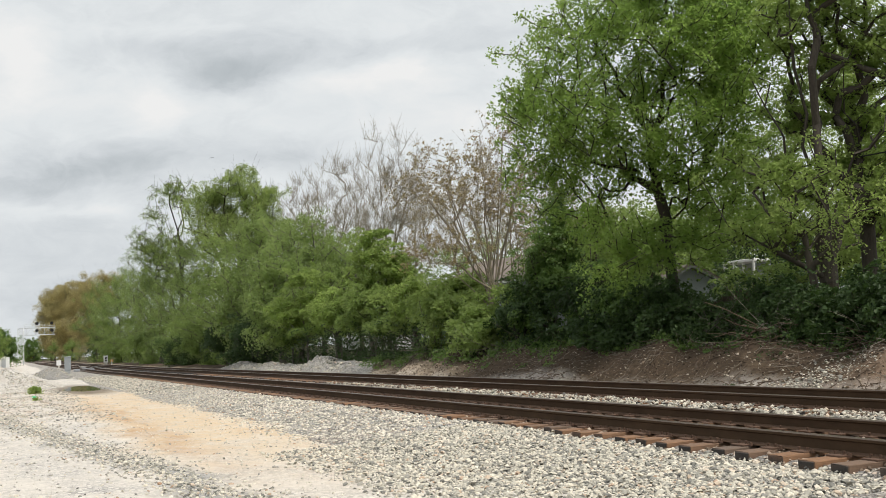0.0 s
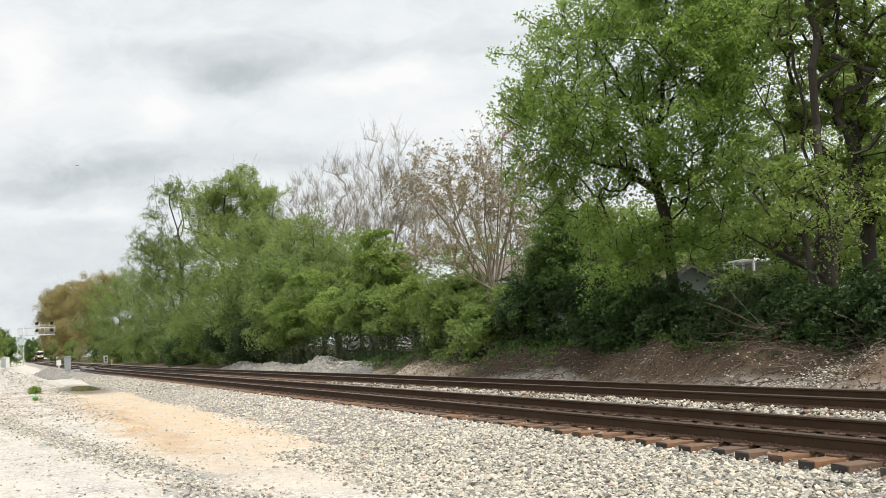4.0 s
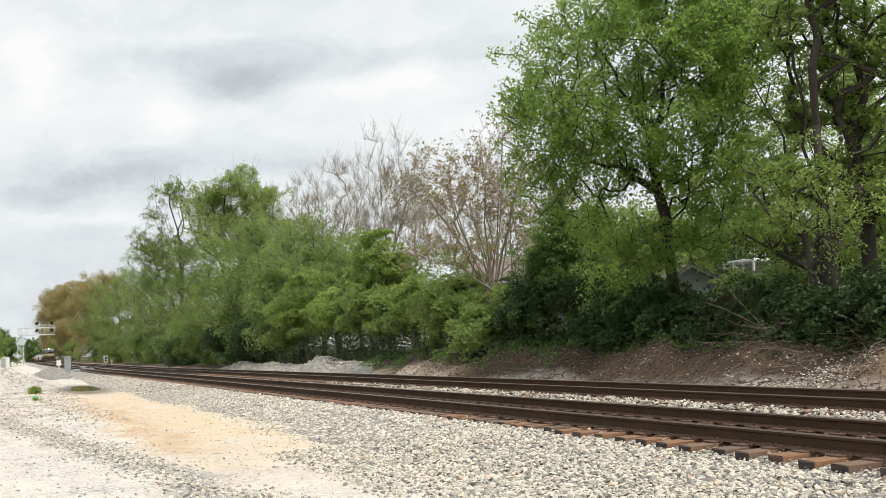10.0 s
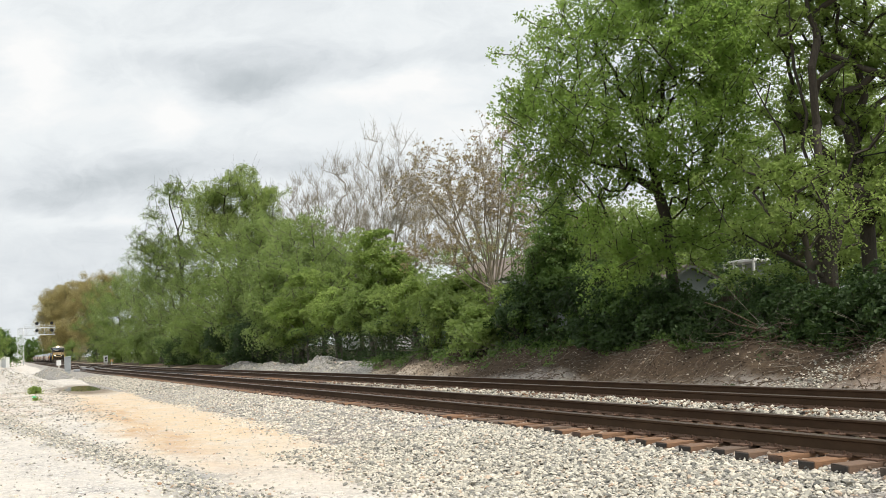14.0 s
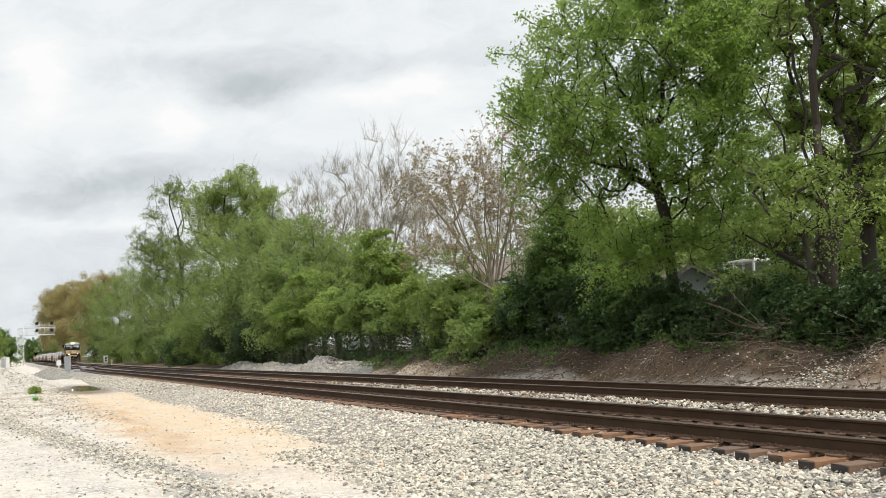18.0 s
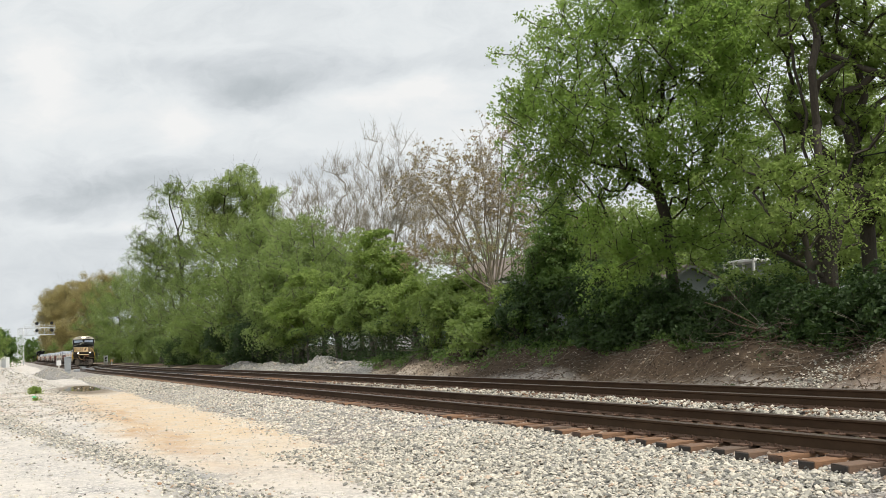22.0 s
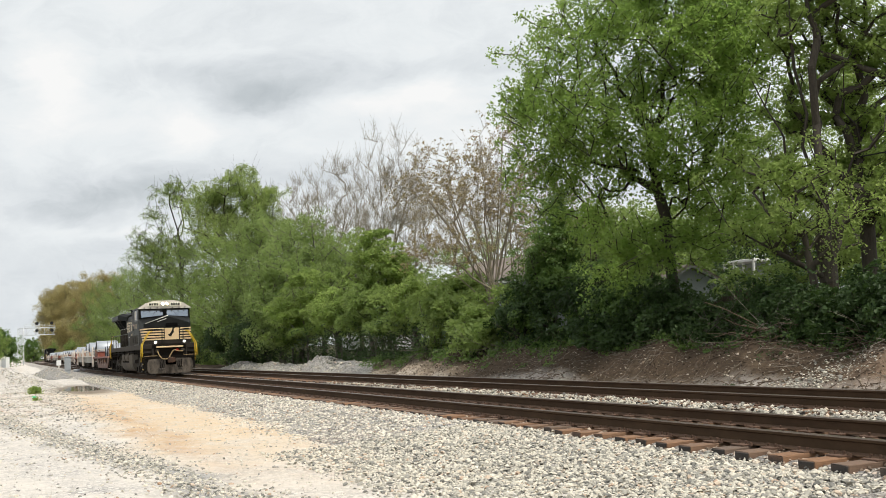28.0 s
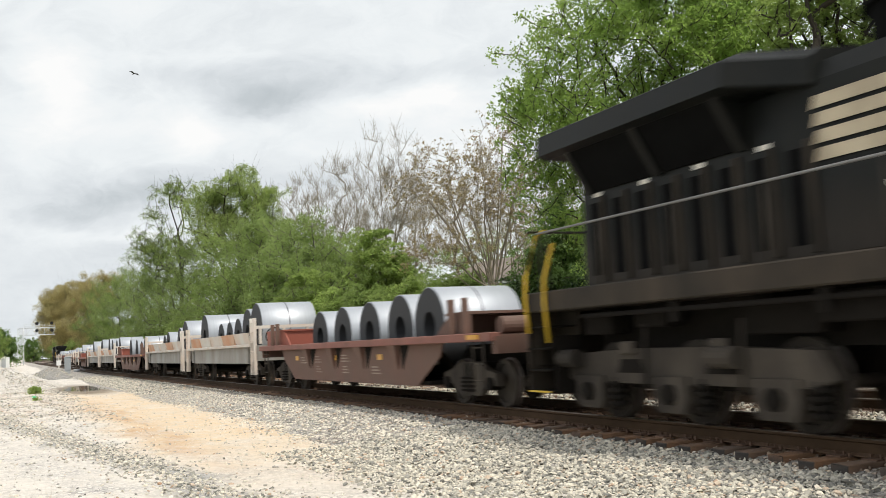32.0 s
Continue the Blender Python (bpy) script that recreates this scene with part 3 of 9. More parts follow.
leaf_red = foliage("red_bud", (0.19, 0.135, 0.068), (0.35, 0.285, 0.13), 0.4)
leaf_pale = foliage("pale_bud", (0.26, 0.25, 0.16), (0.42, 0.40, 0.28), 0.35)


def tubes(edges, sides):
    """Tapered bars as numpy arrays: edges (n, 8): p, q, rp, rq."""
    e = np.asarray(edges, dtype=float).reshape(-1, 8)
    p, q, rp, rq = e[:, 0:3], e[:, 3:6], e[:, 6], e[:, 7]
    d = q - p
    d /= np.linalg.norm(d, axis=1)[:, None] + 1e-9
    p, q = p - d * rp[:, None] * 0.4, q + d * rq[:, None] * 0.4
    ref = np.where(np.abs(d[:, 2:3]) < 0.9, np.array([[0, 0, 1.0]]), np.array([[1.0, 0, 0]]))
    a = np.cross(d, ref)
    a /= np.linalg.norm(a, axis=1)[:, None] + 1e-9
    b = np.cross(d, a)
    t = np.arange(sides) * 2 * np.pi / sides
    ring = a[:, None] * np.cos(t)[None, :, None] + b[:, None] * np.sin(t)[None, :, None]
    v = np.concatenate([p[:, None] + ring * rp[:, None, None], q[:, None] + ring * rq[:, None, None]], 1).reshape(-1, 3)
    i = np.arange(sides)
    f = np.stack([i, (i + 1) % sides, (i + 1) % sides + sides, i + sides], -1)
    f = (f[None] + (2 * sides * np.arange(len(e)))[:, None, None]).reshape(-1, 4)
    return v, f


def leaf_cloud(g, centres, spread, per, size, lay=None, flat=0.35, ruffle=0.55, single=True):
    """Leaves in flat sprays round the clump centres; lay gives each spray's upper side."""
    n = len(centres) * per
    c, s = np.repeat(centres, per, 0), np.repeat(spread, per)[:, None]
    if lay is None:
        lay = np.array([0, 0, 1.0]) + 0.3 * g.standard_normal(centres.shape)
    lay = lay / (np.linalg.norm(lay, axis=1)[:, None] + 1e-9)
    up = np.repeat(lay, per, 0)
    off = g.standard_normal((n, 3))
    off *= (g.random(n) ** 0.5 / (np.linalg.norm(off, axis=1) + 1e-9))[:, None] * s
    off -= up * ((off * up).sum(1) * (1 - flat))[:, None]
    off -= up * (0.35 * (off ** 2).sum(1)[:, None] / s)
    pos = c + off
    nrm = g.standard_normal((n, 3)) * ruffle + up
    nrm /= np.linalg.norm(nrm, axis=1)[:, None]
    u = np.cross(nrm, g.standard_normal((n, 3)))
    u /= np.linalg.norm(u, axis=1)[:, None] + 1e-9
    w = np.cross(nrm, u)
    L = (size * g.uniform(0.6, 1.25, n))[:, None]
    W = L * g.uniform(0.55, 0.9, n)[:, None]
    if single:
        v = np.stack([pos - u * L * 0.5 + w * W * 0.5, pos + u * L * 0.6, pos - u * L * 0.4 - w * W * 0.55 + nrm * L * 0.1], 1)
        return v.reshape(-1, 3), np.arange(3 * n).reshape(-1, 3)
    v = np.stack([pos - u * L * 0.5, pos + w * W * 0.5 + nrm * L * 0.12, pos + u * L * 0.5 - nrm * L * 0.08, pos - w * W * 0.5 + nrm * L * 0.12], 1)
    f = np.array([(0, 1, 2), (0, 2, 3)])[None] + 4 * np.arange(n)[:, None, None]
    return v.reshape(-1, 3), f.reshape(-1, 3)


def tree(name, label, x, y, height, crown, seed, leaf, wood, r0=0.2, clumps=120, per=90, size=0.15, spread=0.9, trunk=0.45, lean=(0.0, 0.0),
         stems=1, limbs=(), forks=0, fan=0.22, stiff=1.0, hang=1.3, twigs=0, low=0.0, shell=0.5, knots=0, flat=0.45, ruffle=0.6, group="trees on the bank", category="tree"):
    """A tapered trunk (or several stems) whose limbs reach out to leaf clumps that fill the crown's lobes.
    crown: lobes (dx, dy, z, rx, ry, rz) from the tree's foot."""
    g = np.random.default_rng(seed)
    lobes = np.array(crown, dtype=float)
    vol = lobes[:, 3] * lobes[:, 4] * lobes[:, 5]
    def spots(m):
        pick = g.choice(len(lobes), m, p=vol ** 0.75 / (vol ** 0.75).sum())
        d = g.standard_normal((m, 3))
        d /= np.linalg.norm(d, axis=1)[:, None]
        return lobes[pick, :3] + d * ((shell + (1 - shell) * g.random(m)) ** 0.6)[:, None] * lobes[pick, 3:6]

    # bough ends gather into knots, with gaps of air between them
    knot = spots(knots or max(6, clumps // 6))
    tips = knot[g.integers(0, len(knot), clumps)] + g.standard_normal((clumps, 3)) * np.array([1.0, 1.0, 0.6]) * min(spread, 0.9) * 0.95
    tips[:, 2] = np.maximum(tips[:, 2], low + 0.2)
    pos, par, least = [], [], {}
    for k in range(stems):
        sx, sy = (g.normal(0, 0.25, 2) if stems > 1 else (0, 0))
        tilt = g.normal(0, fan, 2) if stems > 1 else np.zeros(2)
        last = -1
        m = 7
        for i in range(m + 1):
            h = trunk * height * i / m
            w = g.normal(0, 0.035 * height / 10, 2) * (i > 0)
            pos.append((sx + (lean[0] + tilt[0]) * h + w[0], sy + (lean[1] + tilt[1]) * h + w[1], h - (0.25 if i == 0 else 0)))
            par.append(last)
            last = len(pos) - 1
        for lx, ly, lz, lr in limbs:
            foot = last - (len(least) // 6) % 3
            a, b, prev = np.array(pos[foot]), np.array((lx, ly, lz)), foot
            mid = (a + b) / 2 + np.array([(b[0] - a[0]) * 0.04, (b[1] - a[1]) * 0.04, 0.0])
            for i in range(1, 7):
                q = i / 6
                w = g.normal(0, 0.011 * height, 3) * (i < 6) * stiff
                pos.append(tuple(a * (1 - q) ** 2 + 2 * mid * q * (1 - q) + b * q * q + w))
                par.append(prev)
                prev = len(pos) - 1
                least[prev] = lr * (1 - 0.72 * q)
        if forks:
            top, a0 = np.array(pos[-1]), g.uniform(0, 6.28)
            for j in range(forks):
                a = a0 + 2 * np.pi * j / forks + g.normal(0, 0.25)
                out = g.uniform(0.22, 0.42)
                prev, rise = last - (j % 2), (0.93 - trunk) * height / 6
                p = np.array(pos[prev])
                for i in range(6):
                    p = p + np.array([math.cos(a) * out * rise, math.sin(a) * out * rise, rise]) + g.normal(0, 0.07, 3) * rise * stiff
                    pos.append(tuple(p))
                    par.append(prev if i == 0 else len(pos) - 2)
    order = np.argsort(np.linalg.norm(tips - np.array([lean[0] * height * trunk, lean[1] * height * trunk, trunk * height * 0.8]), axis=1))
    ends = []
    first = len(pos)
    P = np.zeros((first + clumps * 6, 3))
    P[:first] = pos
    n = first
    for t in tips[order]:
        Q = P[:n]
        cost = np.linalg.norm(Q - t, axis=1) + hang * np.maximum(0, Q[:, 2] - t[2] + 0.55 * np.hypot(Q[:, 0] - t[0], Q[:, 1] - t[1])) + 0.8 * (Q[:, 2] < 0.35 * trunk * height)
        j = int(np.argmin(cost))
        a = P[j].copy()
        dist = np.linalg.norm(t - a)
        steps = int(np.clip(dist / (0.11 * height), 1, 5))
        mid = a * 0.5 + t * 0.5 + np.array([0, 0, (0.10 if stiff > 0.5 else -0.04) * dist]) + g.normal(0, 0.06 * dist, 3) * stiff
        last = j
        for i in range(1, steps + 1):
            s = i / steps
            P[n] = a * (1 - s) ** 2 + 2 * mid * s * (1 - s) + t * s * s
            par.append(last)
            last = n
            n += 1
        ends.append(last)
    P = P[:n]
    load = np.zeros(n)
    for e in ends:
        load[e] += 1
    for i in range(n - 1, -1, -1):
        if par[i] >= 0:
            load[par[i]] += load[i]
    load = np.maximum(load, 0.6)
    rr = r0 * (load / max(load[:first].max(), 1)) ** 0.47
    rr = np.maximum(rr, 0.010 * height / 10)
    for k, v in least.items():
        rr[k] = max(rr[k], v)
    edges = []
    for i in range(n):
        if par[i] >= 0:
            j = par[i]
            flare = 1.35 if P[j][2] < 0 else 1.0
            edges.append((*P[j], *P[i], (rr[j] if rr[j] < 2.0 * rr[i] else rr[i] * 1.3) * flare, rr[i]))
    big = [e for e in edges if e[6] > r0 * 0.28]
    small = [e for e in edges if e[6] <= r0 * 0.28]
    vb, fb = tubes(big, 9)
    if twigs:
        m = len(tips)
        c = np.repeat(tips[order], twigs, 0)
        out = c - np.array([0, 0, 0.45 * height])
        out /= np.linalg.norm(out, axis=1)[:, None] + 1e-9
        dirs = out * 0.7 + g.standard_normal(c.shape) * (0.25 + 0.55 * stiff) + np.array([0, 0, 0.2 if stiff > 0.5 else 0.35])
        ln = g.uniform(0.35, 1.1, len(c))[:, None] * spread
        st = c + g.standard_normal(c.shape) * 0.12 * spread
        mid = st + dirs * ln * 0.5
        tip = mid + (dirs + g.standard_normal(c.shape) * 0.35 * stiff) * ln * 0.5
        w = 0.0062 * height / 10
        small += [(*a, *b, w, w * 0.75) for a, b in zip(st, mid)] + [(*a, *b, w * 0.75, w * 0.4) for a, b in zip(mid, tip)]
        tips = np.concatenate([tips, tip[::2]]) if 0 < per < 40 and twigs > 3 else tips
    vs, fs = tubes(small, 3)
    root = empty(name, pose(x, y, float(land(x, y))), label, category, group)
    V, F = np.concatenate([vb, vs]), np.concatenate([fb, fs + len(vb)])
    w = new("trunk", fast_mesh("trunk", V, F, wood, True))
    w.parent = root
    if per:
        sp = spread * g.uniform(0.6, 1.25, len(tips)) * (0.4 if per < 10 else 1.0)
        lay = tips - np.array([lean[0] * height * 0.5, lean[1] * height * 0.5, 0.45 * height])
        lay /= np.linalg.norm(lay, axis=1)[:, None] + 1e-9
        lay = 0.7 * lay + np.array([0, 0, 0.85]) + g.standard_normal(lay.shape) * 0.3
        v, f = leaf_cloud(g, tips, sp, per, size, lay, flat, ruffle, x < -24)
        c = new("crown", fast_mesh("crown", v, f, leaf))
        c.parent = root
    return root


tree("broadleaf_tree", "tall broadleaf tree with fresh green spring leaves", -26.46, 11.50, 15.39, [(-1.7, -3.55, 9.55, 1.23, 1.23, 1.77), (0.74, -3.15, 10.18, 1.77, 1.77, 1.67), (0.01, -0.3, 12.05, 2.04, 2.04, 1.86), (0.56, -4.09, 7.14, 1.77, 1.77, 1.67), (-1.25, -4.62, 7.92, 0.74, 0.74, 1.21), (-1.1, -0.73, 8.49, 1.86, 1.86, 1.58), (1.92, -0.28, 9.13, 1.77, 1.77, 1.86), (1.81, 1.12, 7.39, 1.39, 1.39, 1.49), (2.23, -1.41, 6.44, 1.3, 1.3, 1.12), (-0.98, -3.48, 5.64, 1.3, 1.3, 1.02), (-1.46, -4.34, 4.67, 0.59, 0.59, 1.12), (-1.22, -1.48, 5.25, 0.93, 0.93, 0.65), (2.11, -0.13, 5.08, 1.49, 1.49, 1.02), (1.58, 2.41, 10.21, 1.3, 1.3, 1.67), (1.9, 0.93, 3.78, 1.3, 1.3, 0.71), (1.19, -0.54, 13.9, 2.79, 2.79, 1.49), (0.91, 2.15, 10.2, 1.12, 1.12, 1.3), (2.25, 2.33, 11.71, 1.12, 1.12, 0.93), (0.65, 1.56, 8.08, 0.84, 0.84, 0.84), (0.95, 0.95, 10.48, 1.49, 1.49, 1.49), (1.73, 1.81, 8.96, 1.12, 1.12, 1.12), (0.58, -1.88, 3.12, 1.3, 1.3, 0.63), (0.71, -2.66, 2.4, 1.12, 1.12, 0.56), (1.6, -0.79, 3.0, 1.12, 1.12, 0.56), (0.13, -3.03, 3.72, 0.93, 0.93, 0.84), (-0.27, -0.8, 6.25, 1.12, 1.12, 1.02), (-1.43, -4.67, 6.35, 0.63, 0.63, 1.02), (-1.62, -4.1, 5.26, 0.67, 0.67, 1.12), (-0.42, -2.46, 6.6, 0.93, 0.93, 0.93), (-0.02, 0.05, 4.89, 0.93, 0.93, 0.74)], 11, leaf_fresh, bark_dark, r0=0.19, clumps=2400, per=54, size=0.1, spread=0.45, trunk=0.45, lean=(-0.042, -0.085), shell=0.1, knots=1500, flat=0.8, ruffle=1.0, hang=0.45, limbs=[(-0.45, -1.74, 8.55, 0.035), (0.42, -1.25, 9.5, 0.04), (1.35, -1.27, 7.93, 0.035), (0.53, 0.32, 10.17, 0.04), (-0.55, -2.96, 7.55, 0.03), (-1.28, -3.72, 9.03, 0.03), (1.77, 0.48, 8.67, 0.035), (-0.08, -2.6, 10.49, 0.04), (1.93, 0.29, 6.77, 0.025), (0.24, -1.4, 11.65, 0.04)])
tree("broadleaf_tree", "old multi-stemmed broadleaf tree with a thick dark trunk", -20.89, 12.50, 11.22, [(-0.33, 0.8, 9.34, 1.11, 1.11, 0.8), (0.53, 1.77, 8.13, 0.8, 0.8, 0.95), (-0.35, -0.48, 9.39, 0.95, 0.95, 1.27), (-0.91, 1.01, 8.14, 0.8, 0.8, 0.95), (-0.75, 2.35, 9.26, 0.95, 0.95, 0.95), (-0.02, 2.09, 6.77, 0.8, 0.8, 0.95), (0.37, -1.46, 4.56, 0.87, 0.87, 0.64), (0.28, -2.53, 2.99, 0.95, 0.95, 0.67), (0.77, 0.94, 3.42, 0.64, 0.64, 0.64), (-1.22, -1.41, 5.02, 0.87, 0.87, 0.87), (-0.82, 0.32, 6.69, 0.64, 0.64, 0.64), (1.17, 0.25, 10.27, 1.75, 1.75, 0.95), (-0.33, 1.84, 4.78, 0.8, 0.8, 0.64), (-0.65, -0.79, 7.77, 0.72, 0.72, 0.95)], 12, leaf_light, bark_dark, r0=0.25, clumps=520, per=62, size=0.11, spread=0.4, trunk=0.33, lean=(-0.006, -0.014), shell=0.1, knots=150, limbs=[(-0.42, -1.88, 7.3, 0.06), (0.35, -0.99, 9.77, 0.07), (0.82, -0.85, 9.46, 0.075), (1.03, 1.61, 6.24, 0.06), (0.2, 0.0, 7.26, 0.045)])
tree("young_tree", "dark green pointed young tree beside the tall tree", -34.74, 11.60, 6.74, [(0.54, 0.03, 5.08, 0.6, 0.6, 0.78), (0.43, 0.02, 4.05, 0.96, 0.96, 0.92), (0.12, -0.4, 2.94, 1.1, 1.1, 0.96), (0.14, 0.91, 2.8, 1.1, 1.1, 0.92), (0.69, 0.14, 6.1, 0.32, 0.32, 0.64)], 15, leaf_deep, bark_dark, r0=0.1, clumps=380, per=75, size=0.095, spread=0.33, trunk=0.6, shell=0.3, knots=110)
tree("young_tree", "slim leaning young tree beside the old trunk", -20.13, 11.40, 4.75, [(0.13, -0.27, 2.75, 0.92, 0.92, 0.92), (0.12, -0.54, 3.83, 1.07, 1.07, 0.92)], 13, leaf_light, bark_dark, r0=0.11, clumps=57, per=60, size=0.085, spread=0.50, trunk=0.7, lean=(-0.05, -0.12))
tree("broadleaf_tree", "dark-barked tree standing back among the undergrowth", -21.32, 14.50, 10.50, [(0.93, -0.06, 9.34, 1.0, 1.0, 1.16), (0.5, 1.67, 8.23, 1.16, 1.16, 1.49), (0.89, -0.2, 4.14, 0.83, 0.83, 0.75), (-0.32, 0.1, 7.12, 0.75, 0.75, 0.83), (0.95, 0.97, 4.99, 1.0, 1.0, 1.16)], 14, leaf_light, bark_dark, r0=0.22, clumps=300, per=75, size=0.095, spread=0.42, trunk=0.42, shell=0.1, knots=80, limbs=[(0.92, -0.21, 9.84, 0.1), (0.85, -1.22, 8.17, 0.045)])
tree("evergreen_shrub", "dense dark green shrub on the shaded bank", -34.14, 11.00, 5.39, [(0.19, 0.01, 2.13, 1.4, 1.4, 1.81), (0.16, 0.3, 3.83, 1.01, 1.01, 1.56)], 30, leaf_deep, bark_dark, r0=0.07, clumps=171, per=55, size=0.125, spread=0.38, trunk=0.3, forks=3, shell=0.4, group="shrubs on the bank", category="shrub")
tree("evergreen_shrub", "dense dark green shrub on the shaded bank", -34.78, 10.20, 3.03, [(0.07, 0.0, 1.04, 1.36, 1.36, 1.11), (-0.03, 0.28, 2.07, 0.99, 0.99, 0.96)], 31, leaf_shade_dark, bark_dark, r0=0.07, clumps=171, per=55, size=0.125, spread=0.38, trunk=0.3, forks=3, shell=0.4, group="shrubs on the bank", category="shrub")
tree("evergreen_shrub", "dense dark green shrub on the shaded bank", -30.41, 10.60, 2.86, [(0.08, 0.01, 1.06, 1.53, 1.53, 1.0), (-0.02, 0.32, 2.0, 1.11, 1.11, 0.87)], 32, leaf_shade_dark, bark_dark, r0=0.07, clumps=171, per=55, size=0.125, spread=0.38, trunk=0.3, forks=3, shell=0.4, group="shrubs on the bank", category="shrub")
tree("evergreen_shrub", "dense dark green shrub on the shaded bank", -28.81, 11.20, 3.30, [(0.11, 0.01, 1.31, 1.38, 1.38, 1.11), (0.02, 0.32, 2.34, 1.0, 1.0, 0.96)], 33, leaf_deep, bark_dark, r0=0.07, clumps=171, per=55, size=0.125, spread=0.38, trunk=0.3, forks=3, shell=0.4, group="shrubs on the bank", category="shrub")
tree("evergreen_shrub", "dense dark green shrub on the shaded bank", -25.80, 10.40, 1.94, [(0.05, 0.01, 0.75, 0.99, 0.99, 0.66), (-0.09, 0.29, 1.36, 0.72, 0.72, 0.57)], 34, leaf_shade_dark, bark_dark, r0=0.07, clumps=171, per=55, size=0.125, spread=0.38, trunk=0.3, forks=3, shell=0.4, group="shrubs on the bank", category="shrub")
tree("evergreen_shrub", "dense dark green shrub on the shaded bank", -24.39, 10.50, 1.49, [(0.03, 0.01, 0.57, 0.78, 0.78, 0.51), (-0.13, 0.28, 1.05, 0.57, 0.57, 0.45)], 35, leaf_shade_dark, bark_dark, r0=0.07, clumps=171, per=55, size=0.125, spread=0.38, trunk=0.3, forks=3, shell=0.4, group="shrubs on the bank", category="shrub")
tree("evergreen_shrub", "dense dark green shrub on the shaded bank", -28.26, 9.90, 1.37, [(0.02, 0.01, 0.51, 1.15, 1.15, 0.48), (-0.14, 0.28, 0.95, 0.84, 0.84, 0.42)], 36, leaf_shade_dark, bark_dark, r0=0.07, clumps=171, per=55, size=0.125, spread=0.38, trunk=0.3, forks=3, shell=0.4, group="shrubs on the bank", category="shrub")
tree("evergreen_shrub", "dark leafy shrub under the tall trees", -21.21, 11.20, 1.71, [(0.05, 0.02, 0.69, 0.95, 0.95, 0.65), (-0.21, 0.07, 1.22, 0.67, 0.67, 0.48)], 40, leaf_shade_dark, bark_dark, r0=0.06, clumps=152, per=55, size=0.125, spread=0.37, trunk=0.3, forks=3, shell=0.4, group="shrubs on the bank", category="shrub")
tree("evergreen_shrub", "dark leafy shrub under the tall trees", -19.17, 10.40, 1.15, [(0.02, 0.02, 0.42, 0.73, 0.73, 0.46), (-0.23, 0.12, 0.8, 0.51, 0.51, 0.34)], 41, leaf_shade_dark, bark_dark, r0=0.06, clumps=152, per=55, size=0.125, spread=0.37, trunk=0.3, forks=3, shell=0.4, group="shrubs on the bank", category="shrub")
tree("evergreen_shrub", "dark leafy shrub under the tall trees", -17.71, 10.20, 1.39, [(0.03, 0.03, 0.55, 0.89, 0.89, 0.54), (-0.22, 0.11, 0.99, 0.63, 0.63, 0.4)], 42, leaf_shade_dark, bark_dark, r0=0.06, clumps=152, per=55, size=0.125, spread=0.37, trunk=0.3, forks=3, shell=0.4, group="shrubs on the bank", category="shrub")
tree("evergreen_shrub", "dark leafy shrub under the tall trees", -16.38, 10.00, 1.61, [(0.03, 0.03, 0.54, 0.91, 0.91, 0.68), (-0.2, 0.12, 1.1, 0.64, 0.64, 0.51)], 43, leaf_shade_dark, bark_dark, r0=0.06, clumps=152, per=55, size=0.125, spread=0.37, trunk=0.3, forks=3, shell=0.4, group="shrubs on the bank", category="shrub")
tree("budding_tree", "sparse tree with bare pale branches and reddish buds", -41.82, 12.50, 10.97, [(-0.18, -2.4, 8.7, 1.21, 1.21, 0.81), (-0.4, -0.61, 9.49, 1.21, 1.21, 0.81), (1.18, 0.31, 10.16, 0.94, 0.94, 0.81), (-1.47, -2.51, 7.27, 1.21, 1.21, 1.07), (1.35, -1.13, 7.39, 1.61, 1.61, 1.21), (1.37, 1.16, 8.25, 1.07, 1.07, 1.34), (-0.04, 0.99, 5.99, 1.61, 1.61, 1.48), (0.58, -2.35, 5.1, 1.61, 1.61, 1.07), (-1.69, -3.25, 8.4, 0.54, 0.54, 0.67)], 50, leaf_red, bark_tan, r0=0.085, clumps=260, per=9, size=0.1, spread=0.5, trunk=0.26, stems=2, fan=0.06, twigs=7, shell=0.1, knots=120, stiff=0.45, limbs=[(-1.19, -3.11, 8.37, 0.045), (-0.21, -2.6, 9.19, 0.05), (1.18, -0.94, 10.16, 0.05), (0.97, 0.45, 10.66, 0.045), (1.47, 1.16, 9.26, 0.045), (-0.19, -3.03, 4.92, 0.035), (-0.49, -1.08, 8.52, 0.04)])
tree("budding_tree", "sparse budding tree tangled behind the shrubs", -45.43, 15.00, 10.65, [(1.57, 1.66, 8.05, 1.47, 1.47, 1.47), (0.72, -0.48, 9.04, 1.76, 1.76, 1.61), (2.16, 3.26, 6.8, 1.32, 1.32, 1.32), (-0.12, -1.84, 6.78, 1.47, 1.47, 1.32), (1.18, 1.37, 5.44, 1.76, 1.76, 1.47), (-1.01, -3.72, 6.3, 1.47, 1.47, 1.47)], 51, leaf_red, bark_tan, r0=0.07, clumps=320, per=3, size=0.1, spread=0.8, trunk=0.3, stems=2, fan=0.08, twigs=6, shell=0.1, knots=110, stiff=0.4, limbs=[(1.11, 0.06, 10.47, 0.03), (2.28, 3.27, 7.97, 0.03), (-0.68, -3.17, 7.14, 0.03)])
